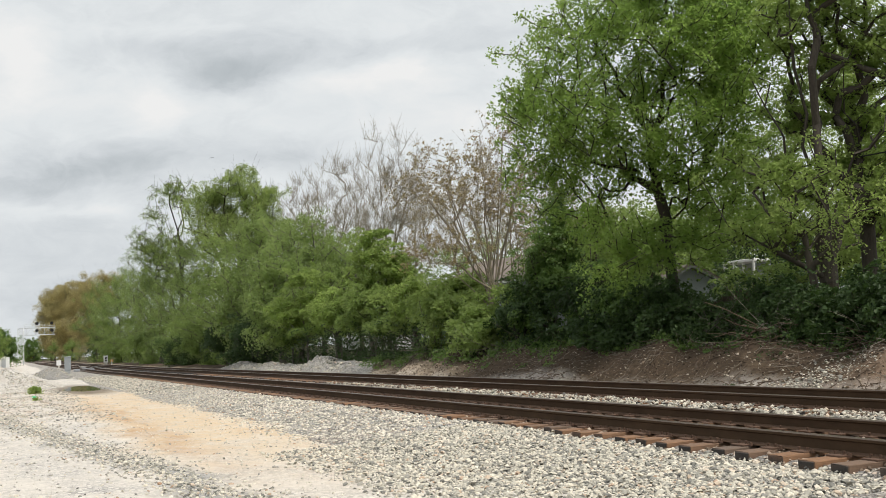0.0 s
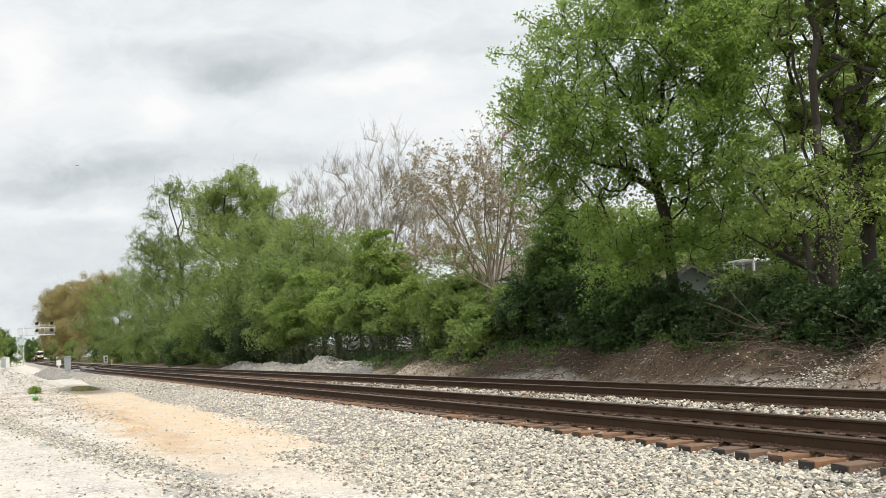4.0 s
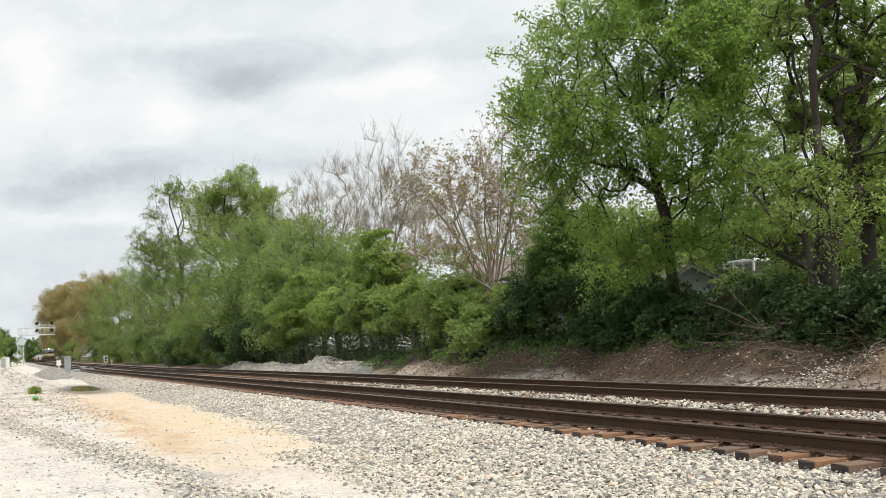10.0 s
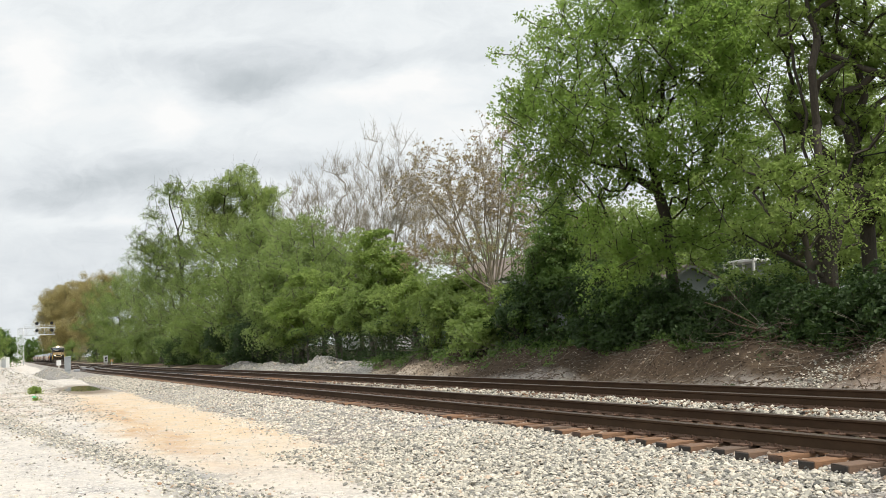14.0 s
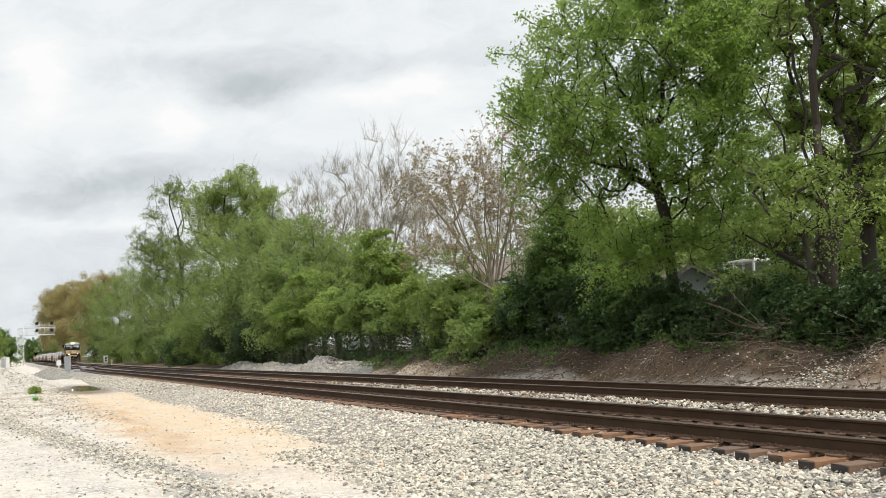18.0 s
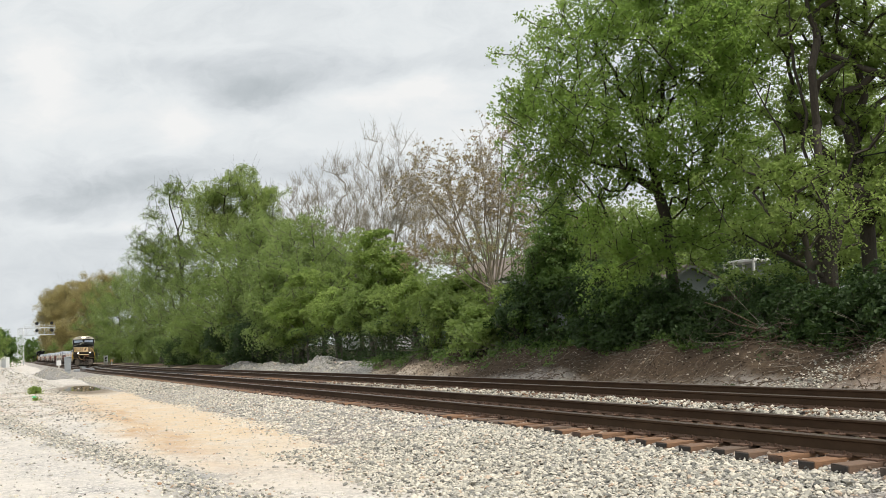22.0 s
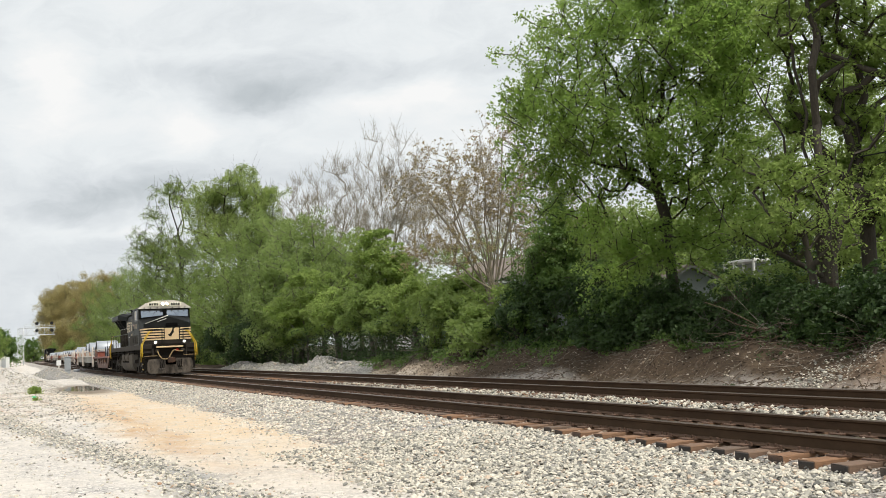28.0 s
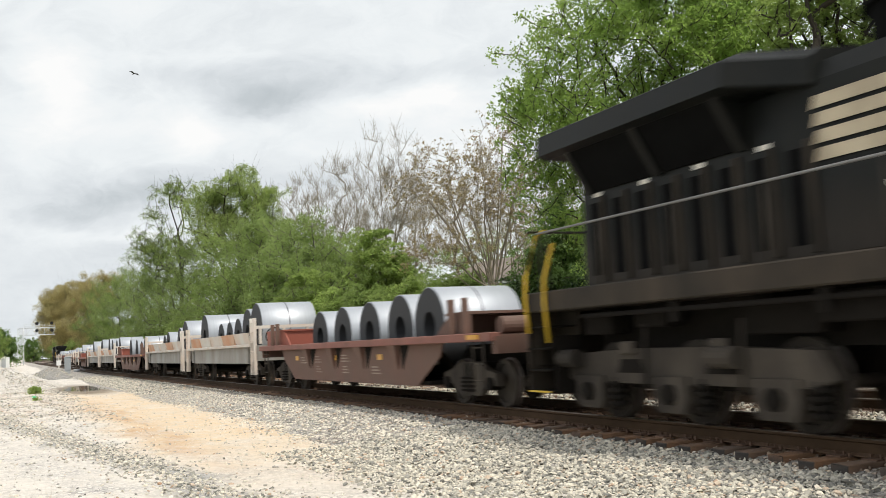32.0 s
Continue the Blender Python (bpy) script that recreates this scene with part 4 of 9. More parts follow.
tree("young_maple", "bright green young broadleaf tree with a pointed crown", -57.88, 12.00, 8.56, [(0.84, 0.11, 7.65, 0.91, 0.91, 0.91), (1.22, 0.12, 6.02, 1.69, 1.69, 1.48), (-0.26, -0.29, 4.04, 1.62, 1.62, 1.48), (0.97, 1.15, 4.45, 1.41, 1.41, 1.48), (1.26, 0.77, 2.51, 1.97, 1.97, 1.13), (-0.6, -0.43, 2.46, 1.34, 1.34, 0.98)], 60, leaf_light, bark_grey, low=2.3, r0=0.12, clumps=460, per=70, size=0.165, spread=0.46, trunk=0.6, shell=0.25, knots=110)
tree("leafy_shrub", "light green spring shrub at the edge of the trees", -68.91, 11.00, 6.98, [(0.15, 0.29, 5.51, 1.79, 1.79, 1.47), (-0.13, -1.2, 3.92, 1.38, 1.38, 1.38), (1.43, 1.17, 3.48, 1.79, 1.79, 1.38), (1.09, -0.03, 2.13, 1.87, 1.87, 1.14), (1.24, 2.06, 3.06, 1.47, 1.47, 1.22)], 70, leaf_light, bark_grey, r0=0.08, low=2.2, clumps=320, per=70, size=0.16, spread=0.46, trunk=0.35, stems=1, forks=4, shell=0.25, knots=70, group='shrubs on the bank', category='shrub')
tree("leafy_shrub", "light green spring shrub at the edge of the trees", -70.74, 10.40, 4.84, [(0.12, -0.02, 2.49, 1.45, 1.45, 1.48), (-0.09, -0.06, 3.77, 1.02, 1.02, 1.06)], 71, leaf_light, bark_grey, r0=0.08, clumps=155, per=66, size=0.165, spread=0.53, trunk=0.35, stems=1, forks=4, shell=0.4, low=1.7, group="shrubs on the bank", category="shrub")
tree("leafy_shrub", "light green spring shrub at the edge of the trees", -62.14, 11.00, 4.73, [(0.22, -0.01, 3.38, 1.67, 1.67, 0.85), (-0.06, -0.06, 4.13, 1.18, 1.18, 0.61)], 72, leaf_light, bark_grey, r0=0.08, clumps=155, per=66, size=0.165, spread=0.53, trunk=0.35, stems=1, forks=4, shell=0.4, low=1.7, group="shrubs on the bank", category="shrub")
tree("leafy_shrub", "light green spring shrub at the edge of the trees", -54.53, 11.00, 4.41, [(0.21, -0.0, 3.11, 1.99, 1.99, 0.81), (-0.08, -0.08, 3.83, 1.4, 1.4, 0.58)], 73, leaf_mid, bark_grey, r0=0.08, clumps=155, per=66, size=0.165, spread=0.53, trunk=0.35, stems=1, forks=4, shell=0.4, low=1.7, group="shrubs on the bank", category="shrub")
tree("leafy_shrub", "light green spring shrub at the edge of the trees", -47.91, 10.80, 3.79, [(0.18, -0.0, 2.47, 1.78, 1.78, 0.83), (-0.1, -0.05, 3.2, 1.25, 1.25, 0.6)], 74, leaf_light, bark_grey, r0=0.08, clumps=155, per=66, size=0.165, spread=0.53, trunk=0.35, stems=1, forks=4, shell=0.4, low=1.7, group="shrubs on the bank", category="shrub")
tree("leafy_shrub", "light green spring shrub at the edge of the trees", -41.91, 10.20, 2.98, [(0.11, -0.0, 1.51, 1.45, 1.45, 0.92), (-0.14, -0.01, 2.31, 1.02, 1.02, 0.66)], 75, leaf_mid, bark_grey, r0=0.08, clumps=155, per=66, size=0.165, spread=0.53, trunk=0.35, stems=1, forks=4, shell=0.4, group="shrubs on the bank", category="shrub")
tree("leafy_shrub", "light green spring shrub at the edge of the trees", -37.54, 9.80, 1.40, [(0.01, -0.0, 0.47, 0.96, 0.96, 0.59), (-0.25, 0.04, 0.97, 0.68, 0.68, 0.42)], 76, leaf_mid, bark_grey, r0=0.08, clumps=155, per=66, size=0.165, spread=0.53, trunk=0.35, stems=1, forks=4, shell=0.4, group="shrubs on the bank", category="shrub")
tree("leafy_shrub", "light green spring shrub at the edge of the trees", -45.46, 12.50, 4.17, [(0.24, 0.01, 2.88, 0.69, 0.69, 0.81), (0.01, 0.08, 3.59, 0.49, 0.49, 0.58)], 77, leaf_mid, bark_grey, r0=0.08, clumps=155, per=66, size=0.165, spread=0.53, trunk=0.35, stems=1, forks=4, shell=0.4, group="shrubs on the bank", category="shrub")
tree("leafy_shrub", "light green spring shrub at the edge of the trees", -37.51, 11.00, 2.78, [(0.08, 0.0, 1.16, 0.97, 0.97, 1.02), (-0.13, 0.06, 2.05, 0.68, 0.68, 0.73)], 78, leaf_mid, bark_grey, r0=0.08, clumps=155, per=66, size=0.165, spread=0.53, trunk=0.35, stems=1, forks=4, shell=0.4, group="shrubs on the bank", category="shrub")
tree("leafy_shrub", "light green spring shrub at the edge of the trees", -52.60, 11.50, 2.59, [(0.09, -0.01, 1.87, 1.29, 1.29, 0.45), (-0.2, -0.02, 2.26, 0.91, 0.91, 0.32)], 79, leaf_mid, bark_grey, r0=0.08, clumps=155, per=66, size=0.165, spread=0.53, trunk=0.35, stems=1, forks=4, shell=0.4, low=1.7, group="shrubs on the bank", category="shrub")
tree("bare_tree", "leafless pale-barked tree with fine twigs", -122.27, 26.00, 24.57, [(2.05, 0.08, 20.6, 2.89, 2.89, 3.97), (1.08, -0.94, 15.63, 3.25, 3.25, 5.05), (2.18, 1.37, 16.22, 2.89, 2.89, 4.33)], 90, leaf_pale, bark_pale, r0=0.11, clumps=200, per=0, size=0.2, spread=1.0, trunk=0.4, forks=4, twigs=9, shell=0.2, knots=200, stiff=0.45, group="trees behind the bank")
tree("bare_tree", "leafless pale-barked tree with fine twigs", -102.98, 24.00, 21.65, [(1.8, 0.07, 18.27, 2.71, 2.71, 3.39), (0.94, -0.88, 14.03, 3.05, 3.05, 4.31), (1.96, 1.29, 14.52, 2.71, 2.71, 3.7)], 91, leaf_pale, bark_pale, r0=0.11, clumps=200, per=0, size=0.2, spread=1.0, trunk=0.4, forks=4, twigs=9, shell=0.2, knots=200, stiff=0.45, group="trees behind the bank")
tree("bare_tree", "leafless pale-barked tree with fine twigs", -97.44, 25.00, 19.17, [(1.55, 0.06, 15.93, 2.12, 2.12, 3.24), (0.8, -0.69, 11.87, 2.39, 2.39, 4.13), (1.61, 1.01, 12.37, 2.12, 2.12, 3.54)], 92, leaf_pale, bark_pale, r0=0.11, clumps=200, per=0, size=0.2, spread=1.0, trunk=0.4, forks=4, twigs=9, shell=0.2, knots=200, stiff=0.45, group="trees behind the bank")
tree("bare_tree", "leafless pale-barked tree with fine twigs", -80.25, 22.00, 19.53, [(1.65, 0.08, 16.82, 1.89, 1.89, 2.71), (1.0, -0.59, 13.43, 2.13, 2.13, 3.45), (1.72, 0.92, 13.84, 1.89, 1.89, 2.95)], 93, leaf_pale, bark_pale, r0=0.11, clumps=200, per=0, size=0.2, spread=1.0, trunk=0.4, forks=4, twigs=9, shell=0.2, knots=200, stiff=0.45, group="trees behind the bank")
tree("bare_tree", "leafless pale-barked tree with fine twigs", -79.55, 24.00, 16.02, [(1.28, 0.06, 13.3, 1.78, 1.78, 2.71), (0.65, -0.57, 9.9, 2.0, 2.0, 3.45), (1.33, 0.85, 10.32, 1.78, 1.78, 2.96)], 94, leaf_pale, bark_pale, r0=0.11, clumps=200, per=0, size=0.2, spread=1.0, trunk=0.4, forks=4, twigs=9, shell=0.2, knots=200, stiff=0.45, group="trees behind the bank")
tree("bare_tree", "leafless pale-barked tree with fine twigs", -60.69, 28.00, 11.97, [(0.92, 0.06, 9.75, 1.94, 1.94, 2.22), (0.33, -0.62, 6.97, 2.18, 2.18, 2.83), (1.06, 0.93, 7.29, 1.94, 1.94, 2.42)], 95, leaf_pale, bark_pale, r0=0.11, clumps=200, per=0, size=0.2, spread=1.0, trunk=0.4, forks=4, twigs=9, shell=0.2, knots=200, stiff=0.45, group="trees behind the bank")
tree("broadleaf_tree", "tall full broadleaf tree in mid-green leaf", -114.01, 15.00, 22.08, [(0.58, -2.87, 18.13, 2.22, 2.22, 2.74), (1.2, 0.69, 19.29, 3.13, 3.13, 2.35), (4.21, 2.85, 17.79, 2.09, 2.09, 2.87), (2.25, -0.83, 14.77, 3.92, 3.92, 2.61), (3.05, 3.55, 14.23, 2.61, 2.61, 2.61), (2.72, 1.2, 21.17, 1.63, 1.63, 0.91)], 101, leaf_tall, bark_dark, r0=0.4, clumps=620, per=95, size=0.17, spread=0.85, trunk=0.4, forks=4, shell=0.25, twigs=3, knots=260, flat=0.9, ruffle=1.3)
tree("broadleaf_tree", "thin-crowned tree with a bare dark fork", -142.53, 14.00, 26.78, [(1.61, -1.83, 23.59, 2.72, 2.72, 2.4), (0.7, -3.52, 22.09, 1.6, 1.6, 1.76), (1.58, 0.32, 24.7, 1.6, 1.6, 2.08), (-0.05, -3.92, 16.55, 2.56, 2.56, 2.88), (0.63, -2.1, 15.26, 4.0, 4.0, 2.88), (-0.32, -5.0, 18.59, 1.12, 1.12, 1.44), (2.65, -0.28, 16.23, 3.04, 3.04, 2.88), (3.19, 0.55, 12.58, 3.6, 3.6, 3.2)], 102, leaf_haze, bark_dark, r0=0.26, clumps=330, per=75, size=0.15, spread=0.75, flat=0.8, ruffle=0.9, trunk=0.6, lean=(-0.005, -0.01), shell=0.15, twigs=5, knots=130, limbs=[(2.13, -0.37, 22.32, 0.13), (1.68, -1.68, 23.59, 0.1), (0.86, -3.15, 22.07, 0.08), (2.63, 0.15, 24.84, 0.08)])
tree("broadleaf_tree", "leafy tree in soft spring green at the wood edge", -86.66, 12.50, 13.87, [(0.97, 0.03, 10.53, 2.72, 2.72, 3.34), (1.3, -0.89, 6.99, 3.41, 3.41, 3.17), (2.49, -0.01, 4.05, 3.19, 3.19, 2.64)], 110, leaf_haze, bark_grey, r0=0.25, clumps=399, per=68, size=0.18, spread=0.85, trunk=0.55, shell=0.3, twigs=2, knots=170, flat=0.9, ruffle=1.0)
tree("broadleaf_tree", "leafy tree in soft spring green at the wood edge", -97.86, 11.00, 13.52, [(0.92, 0.02, 10.03, 2.72, 2.72, 3.49), (1.24, -0.86, 6.35, 3.41, 3.41, 3.32), (2.44, 0.06, 3.3, 3.2, 3.2, 2.76)], 111, leaf_mid, bark_grey, r0=0.25, clumps=353, per=68, size=0.18, spread=0.85, trunk=0.55, shell=0.3, twigs=2, knots=170, flat=0.9, ruffle=1.0)
tree("broadleaf_tree", "leafy tree in soft spring green at the wood edge", -80.95, 14.00, 12.94, [(0.92, 0.03, 10.06, 1.97, 1.97, 2.88), (1.36, -0.74, 6.99, 2.46, 2.46, 2.73), (2.44, -0.21, 4.46, 2.31, 2.31, 2.27)], 112, leaf_haze, bark_grey, r0=0.25, clumps=305, per=68, size=0.18, spread=0.85, trunk=0.55, shell=0.3, twigs=2, knots=170, flat=0.9, ruffle=1.0)
tree("broadleaf_tree", "leafy tree in soft spring green at the wood edge", -117.43, 11.00, 14.60, [(1.0, 0.02, 10.82, 2.73, 2.73, 3.78), (1.31, -0.84, 6.83, 3.42, 3.42, 3.61), (2.5, 0.12, 3.52, 3.22, 3.22, 3.0)], 113, leaf_haze, bark_grey, r0=0.25, clumps=305, per=95, size=0.14, spread=0.85, trunk=0.55, shell=0.3, twigs=2, knots=170, flat=0.9, ruffle=1.0)
tree("broadleaf_tree", "leafy tree in soft spring green at the wood edge", -142.94, 11.00, 17.83, [(1.26, 0.03, 13.18, 3.1, 3.1, 4.65), (1.44, -0.89, 8.28, 3.9, 3.9, 4.44), (2.63, 0.25, 4.22, 3.67, 3.67, 3.7)], 114, leaf_haze, bark_grey, r0=0.25, clumps=353, per=95, size=0.14, spread=0.85, trunk=0.55, shell=0.3, twigs=2, knots=170, flat=0.9, ruffle=1.0)
tree("broadleaf_tree", "leafy tree in soft spring green at the wood edge", -162.84, 10.70, 19.22, [(1.37, 0.03, 14.2, 2.83, 2.83, 5.02), (1.55, -0.81, 8.9, 3.56, 3.56, 4.8), (2.66, 0.23, 4.52, 3.35, 3.35, 4.0)], 115, leaf_mid, bark_grey, r0=0.25, clumps=353, per=95, size=0.14, spread=0.85, trunk=0.55, shell=0.3, twigs=2, knots=170, flat=0.9, ruffle=1.0)
tree("broadleaf_tree", "leafy tree in soft spring green at the wood edge", -191.58, 10.30, 17.72, [(1.26, 0.02, 13.08, 3.14, 3.14, 4.63), (1.45, -0.88, 8.21, 3.96, 3.96, 4.43), (2.67, 0.32, 4.16, 3.73, 3.73, 3.7)], 116, leaf_mid, bark_grey, r0=0.25, clumps=353, per=95, size=0.14, spread=0.85, trunk=0.55, shell=0.3, twigs=2, knots=170, flat=0.9, ruffle=1.0)
tree("broadleaf_tree", "leafy tree in soft spring green at the wood edge", -238.11, 10.00, 18.54, [(1.33, 0.02, 13.67, 3.68, 3.68, 4.87), (1.45, -0.99, 8.56, 4.64, 4.64, 4.66), (2.76, 0.46, 4.3, 4.38, 4.38, 3.9)], 117, leaf_mid, bark_grey, r0=0.25, clumps=353, per=95, size=0.14, spread=0.85, trunk=0.55, shell=0.3, twigs=2, knots=170, flat=0.9, ruffle=1.0)
tree("broadleaf_tree", "leafy tree in soft spring green at the wood edge", -210.95, 14.00, 19.31, [(1.38, 0.02, 14.19, 3.47, 3.47, 5.12), (1.48, -0.97, 8.81, 4.38, 4.38, 4.9), (2.72, 0.36, 4.34, 4.13, 4.13, 4.09)], 118, leaf_haze, bark_grey, r0=0.25, clumps=305, per=95, size=0.14, spread=0.85, trunk=0.55, shell=0.3, twigs=2, knots=170, flat=0.9, ruffle=1.0)
tree("broadleaf_tree", "leafy tree in soft spring green at the wood edge", -163.08, 16.00, 19.65, [(1.39, 0.03, 14.43, 3.42, 3.42, 5.22), (1.47, -0.99, 8.94, 4.3, 4.3, 4.98), (2.67, 0.27, 4.38, 4.05, 4.05, 4.16)], 119, leaf_mid, bark_grey, r0=0.25, clumps=305, per=95, size=0.14, spread=0.85, trunk=0.55, shell=0.3, twigs=2, knots=170, flat=0.9, ruffle=1.0)
tree("broadleaf_tree", "leafy tree in soft spring green at the wood edge", -76.74, 11.20, 9.14, [(0.6, 0.01, 6.99, 1.85, 1.85, 2.16), (1.14, -0.71, 4.7, 2.31, 2.31, 2.05), (2.27, -0.2, 2.8, 2.16, 2.16, 1.7)], 120, leaf_haze, bark_grey, r0=0.25, clumps=305, per=68, size=0.18, spread=0.85, trunk=0.55, shell=0.3, twigs=2, knots=170, flat=0.9, ruffle=1.0)
tree("broadleaf_tree", "leafy tree in soft spring green at the wood edge", -87.88, 11.00, 9.80, [(0.64, 0.01, 7.43, 2.28, 2.28, 2.37), (1.13, -0.78, 4.92, 2.85, 2.85, 2.25), (2.34, -0.06, 2.84, 2.67, 2.67, 1.87)], 121, leaf_haze, bark_grey, r0=0.25, clumps=305, per=68, size=0.18, spread=0.85, trunk=0.55, shell=0.3, twigs=2, knots=170, flat=0.9, ruffle=1.0)
tree("broadleaf_tree", "leafy tree in soft spring green at the wood edge", -80.20, 17.00, 10.40, [(0.74, 0.02, 8.27, 2.16, 2.16, 2.12), (1.23, -0.83, 6.01, 2.71, 2.71, 2.02), (2.4, -0.24, 4.12, 2.53, 2.53, 1.67)], 122, leaf_haze, bark_grey, r0=0.25, clumps=257, per=68, size=0.18, spread=0.85, trunk=0.55, shell=0.3, twigs=2, knots=170, flat=0.9, ruffle=1.0)
tree("broadleaf_tree", "leafy tree in soft spring green at the wood edge", -94.09, 20.00, 13.07, [(1.0, 0.03, 10.74, 2.1, 2.1, 2.33), (1.48, -0.79, 8.25, 2.63, 2.63, 2.22), (2.62, -0.22, 6.16, 2.47, 2.47, 1.84)], 123, leaf_mid, bark_grey, r0=0.25, clumps=211, per=68, size=0.18, spread=0.85, trunk=0.55, shell=0.3, twigs=2, knots=170, flat=0.9, ruffle=1.0)
tree("broadleaf_tree", "tree flushed with golden-brown spring buds", -280.61, 13.00, 23.74, [(1.39, -0.6, 16.09, 5.17, 5.17, 5.78), (1.37, 3.78, 18.27, 3.95, 3.95, 5.47), (1.81, -3.54, 11.61, 4.56, 4.56, 6.08), (0.74, 0.04, 6.98, 5.47, 5.47, 5.47), (2.21, 2.31, 22.07, 2.43, 2.43, 1.52)], 130, leaf_gold, bark_grey, r0=0.35, clumps=420, per=150, size=0.26, spread=1.6, trunk=0.5, shell=0.3, twigs=3, knots=260, flat=0.9, ruffle=1.0)
tree("broadleaf_tree", "tree flushed with golden-brown spring buds", -369.09, 12.00, 30.05, [(3.01, 1.41, 23.13, 6.74, 6.74, 5.94), (-2.35, -2.62, 20.57, 5.15, 5.15, 6.34), (3.09, -3.34, 12.43, 5.94, 5.94, 7.13), (0.95, 0.41, 7.42, 6.74, 6.74, 6.74), (2.4, 4.29, 26.09, 5.15, 5.15, 3.96)], 131, leaf_gold, bark_grey, r0=0.35, clumps=420, per=150, size=0.34, spread=2.0, trunk=0.5, shell=0.3, twigs=3, knots=260, flat=0.9, ruffle=1.0)
tree("broadleaf_tree", "tree flushed with golden-brown spring buds", -466.69, 10.50, 33.78, [(2.19, -0.76, 24.53, 5.48, 5.48, 7.96), (-2.84, -2.97, 17.34, 4.23, 4.23, 8.96), (4.58, 0.38, 10.77, 6.47, 6.47, 7.96), (4.06, 2.89, 26.81, 4.98, 4.98, 6.97)], 132, leaf_gold, bark_grey, r0=0.35, clumps=420, per=140, size=0.42, spread=2.4, trunk=0.5, shell=0.3, twigs=3, knots=240, flat=0.9, ruffle=1.0)
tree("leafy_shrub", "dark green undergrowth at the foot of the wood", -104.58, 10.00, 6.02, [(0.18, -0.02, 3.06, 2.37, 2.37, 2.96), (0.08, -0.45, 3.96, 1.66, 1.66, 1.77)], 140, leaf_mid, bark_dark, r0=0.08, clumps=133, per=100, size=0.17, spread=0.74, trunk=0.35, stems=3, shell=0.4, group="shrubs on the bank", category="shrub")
tree("leafy_shrub", "dark green undergrowth at the foot of the wood", -90.37, 10.00, 4.54, [(0.1, -0.03, 2.34, 2.07, 2.07, 2.2), (0.01, -0.4, 3.01, 1.45, 1.45, 1.32)], 141, leaf_shade_dark, bark_dark, r0=0.08, clumps=133, per=100, size=0.17, spread=0.74, trunk=0.35, stems=3, shell=0.4, group="shrubs on the bank", category="shrub")
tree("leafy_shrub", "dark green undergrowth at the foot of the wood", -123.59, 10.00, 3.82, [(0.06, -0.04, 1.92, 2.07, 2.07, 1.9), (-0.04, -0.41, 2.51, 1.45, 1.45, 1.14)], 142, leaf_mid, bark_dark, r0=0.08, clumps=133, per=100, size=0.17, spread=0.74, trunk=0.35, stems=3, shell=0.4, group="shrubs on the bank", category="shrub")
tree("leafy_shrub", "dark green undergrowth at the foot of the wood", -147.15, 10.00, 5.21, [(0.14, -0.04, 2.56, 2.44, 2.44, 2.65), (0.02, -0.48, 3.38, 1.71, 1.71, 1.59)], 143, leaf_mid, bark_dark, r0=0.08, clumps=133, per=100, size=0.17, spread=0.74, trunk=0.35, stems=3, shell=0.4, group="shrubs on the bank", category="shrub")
tree("leafy_shrub", "dark green undergrowth at the foot of the wood", -82.46, 10.50, 3.94, [(0.09, -0.02, 2.15, 1.91, 1.91, 1.79), (-0.01, -0.37, 2.71, 1.34, 1.34, 1.07)], 144, leaf_shade_dark, bark_dark, r0=0.08, clumps=133, per=100, size=0.17, spread=0.74, trunk=0.35, stems=3, shell=0.4, group="shrubs on the bank", category="shrub")
tree("twiggy_bush", "bare grey-brown twiggy bush under the trees", -78.36, 10.60, 2.52, [(0.03, -0.03, 1.61, 1.55, 1.55, 0.91)], 200, leaf_shade_dark, bark_grey, r0=0.03, clumps=60, per=8, size=0.10, spread=0.6, trunk=0.3, stems=5, fan=0.3, twigs=7, shell=0.2, group="shrubs on the bank", category="bush")
tree("twiggy_bush", "bare grey-brown twiggy bush under the trees", -70.06, 10.30, 1.93, [(-0.01, -0.02, 1.24, 1.23, 1.23, 0.69)], 201, leaf_shade_dark, bark_grey, r0=0.03, clumps=60, per=8, size=0.10, spread=0.6, trunk=0.3, stems=5, fan=0.3, twigs=7, shell=0.2, group="shrubs on the bank", category="bush")
tree("twiggy_bush", "bare grey-brown twiggy bush under the trees", -65.33, 10.60, 2.37, [(0.02, -0.02, 1.52, 1.39, 1.39, 0.85)], 202, leaf_shade_dark, bark_grey, r0=0.03, clumps=60, per=8, size=0.10, spread=0.6, trunk=0.3, stems=5, fan=0.3, twigs=7, shell=0.2, group="shrubs on the bank", category="bush")
tree("twiggy_bush", "bare grey-brown twiggy bush under the trees", -59.75, 10.80, 2.19, [(0.01, -0.02, 1.4, 1.22, 1.22, 0.79)], 203, leaf_shade_dark, bark_grey, r0=0.03, clumps=60, per=8, size=0.10, spread=0.6, trunk=0.3, stems=5, fan=0.3, twigs=7, shell=0.2, group="shrubs on the bank", category="bush")
tree("twiggy_bush", "bare grey-brown twiggy bush under the trees", -55.74, 10.90, 2.12, [(0.02, -0.02, 1.31, 1.22, 1.22, 0.81)], 204, leaf_shade_dark, bark_grey, r0=0.03, clumps=60, per=8, size=0.10, spread=0.6, trunk=0.3, stems=5, fan=0.3, twigs=7, shell=0.2, group="shrubs on the bank", category="bush")
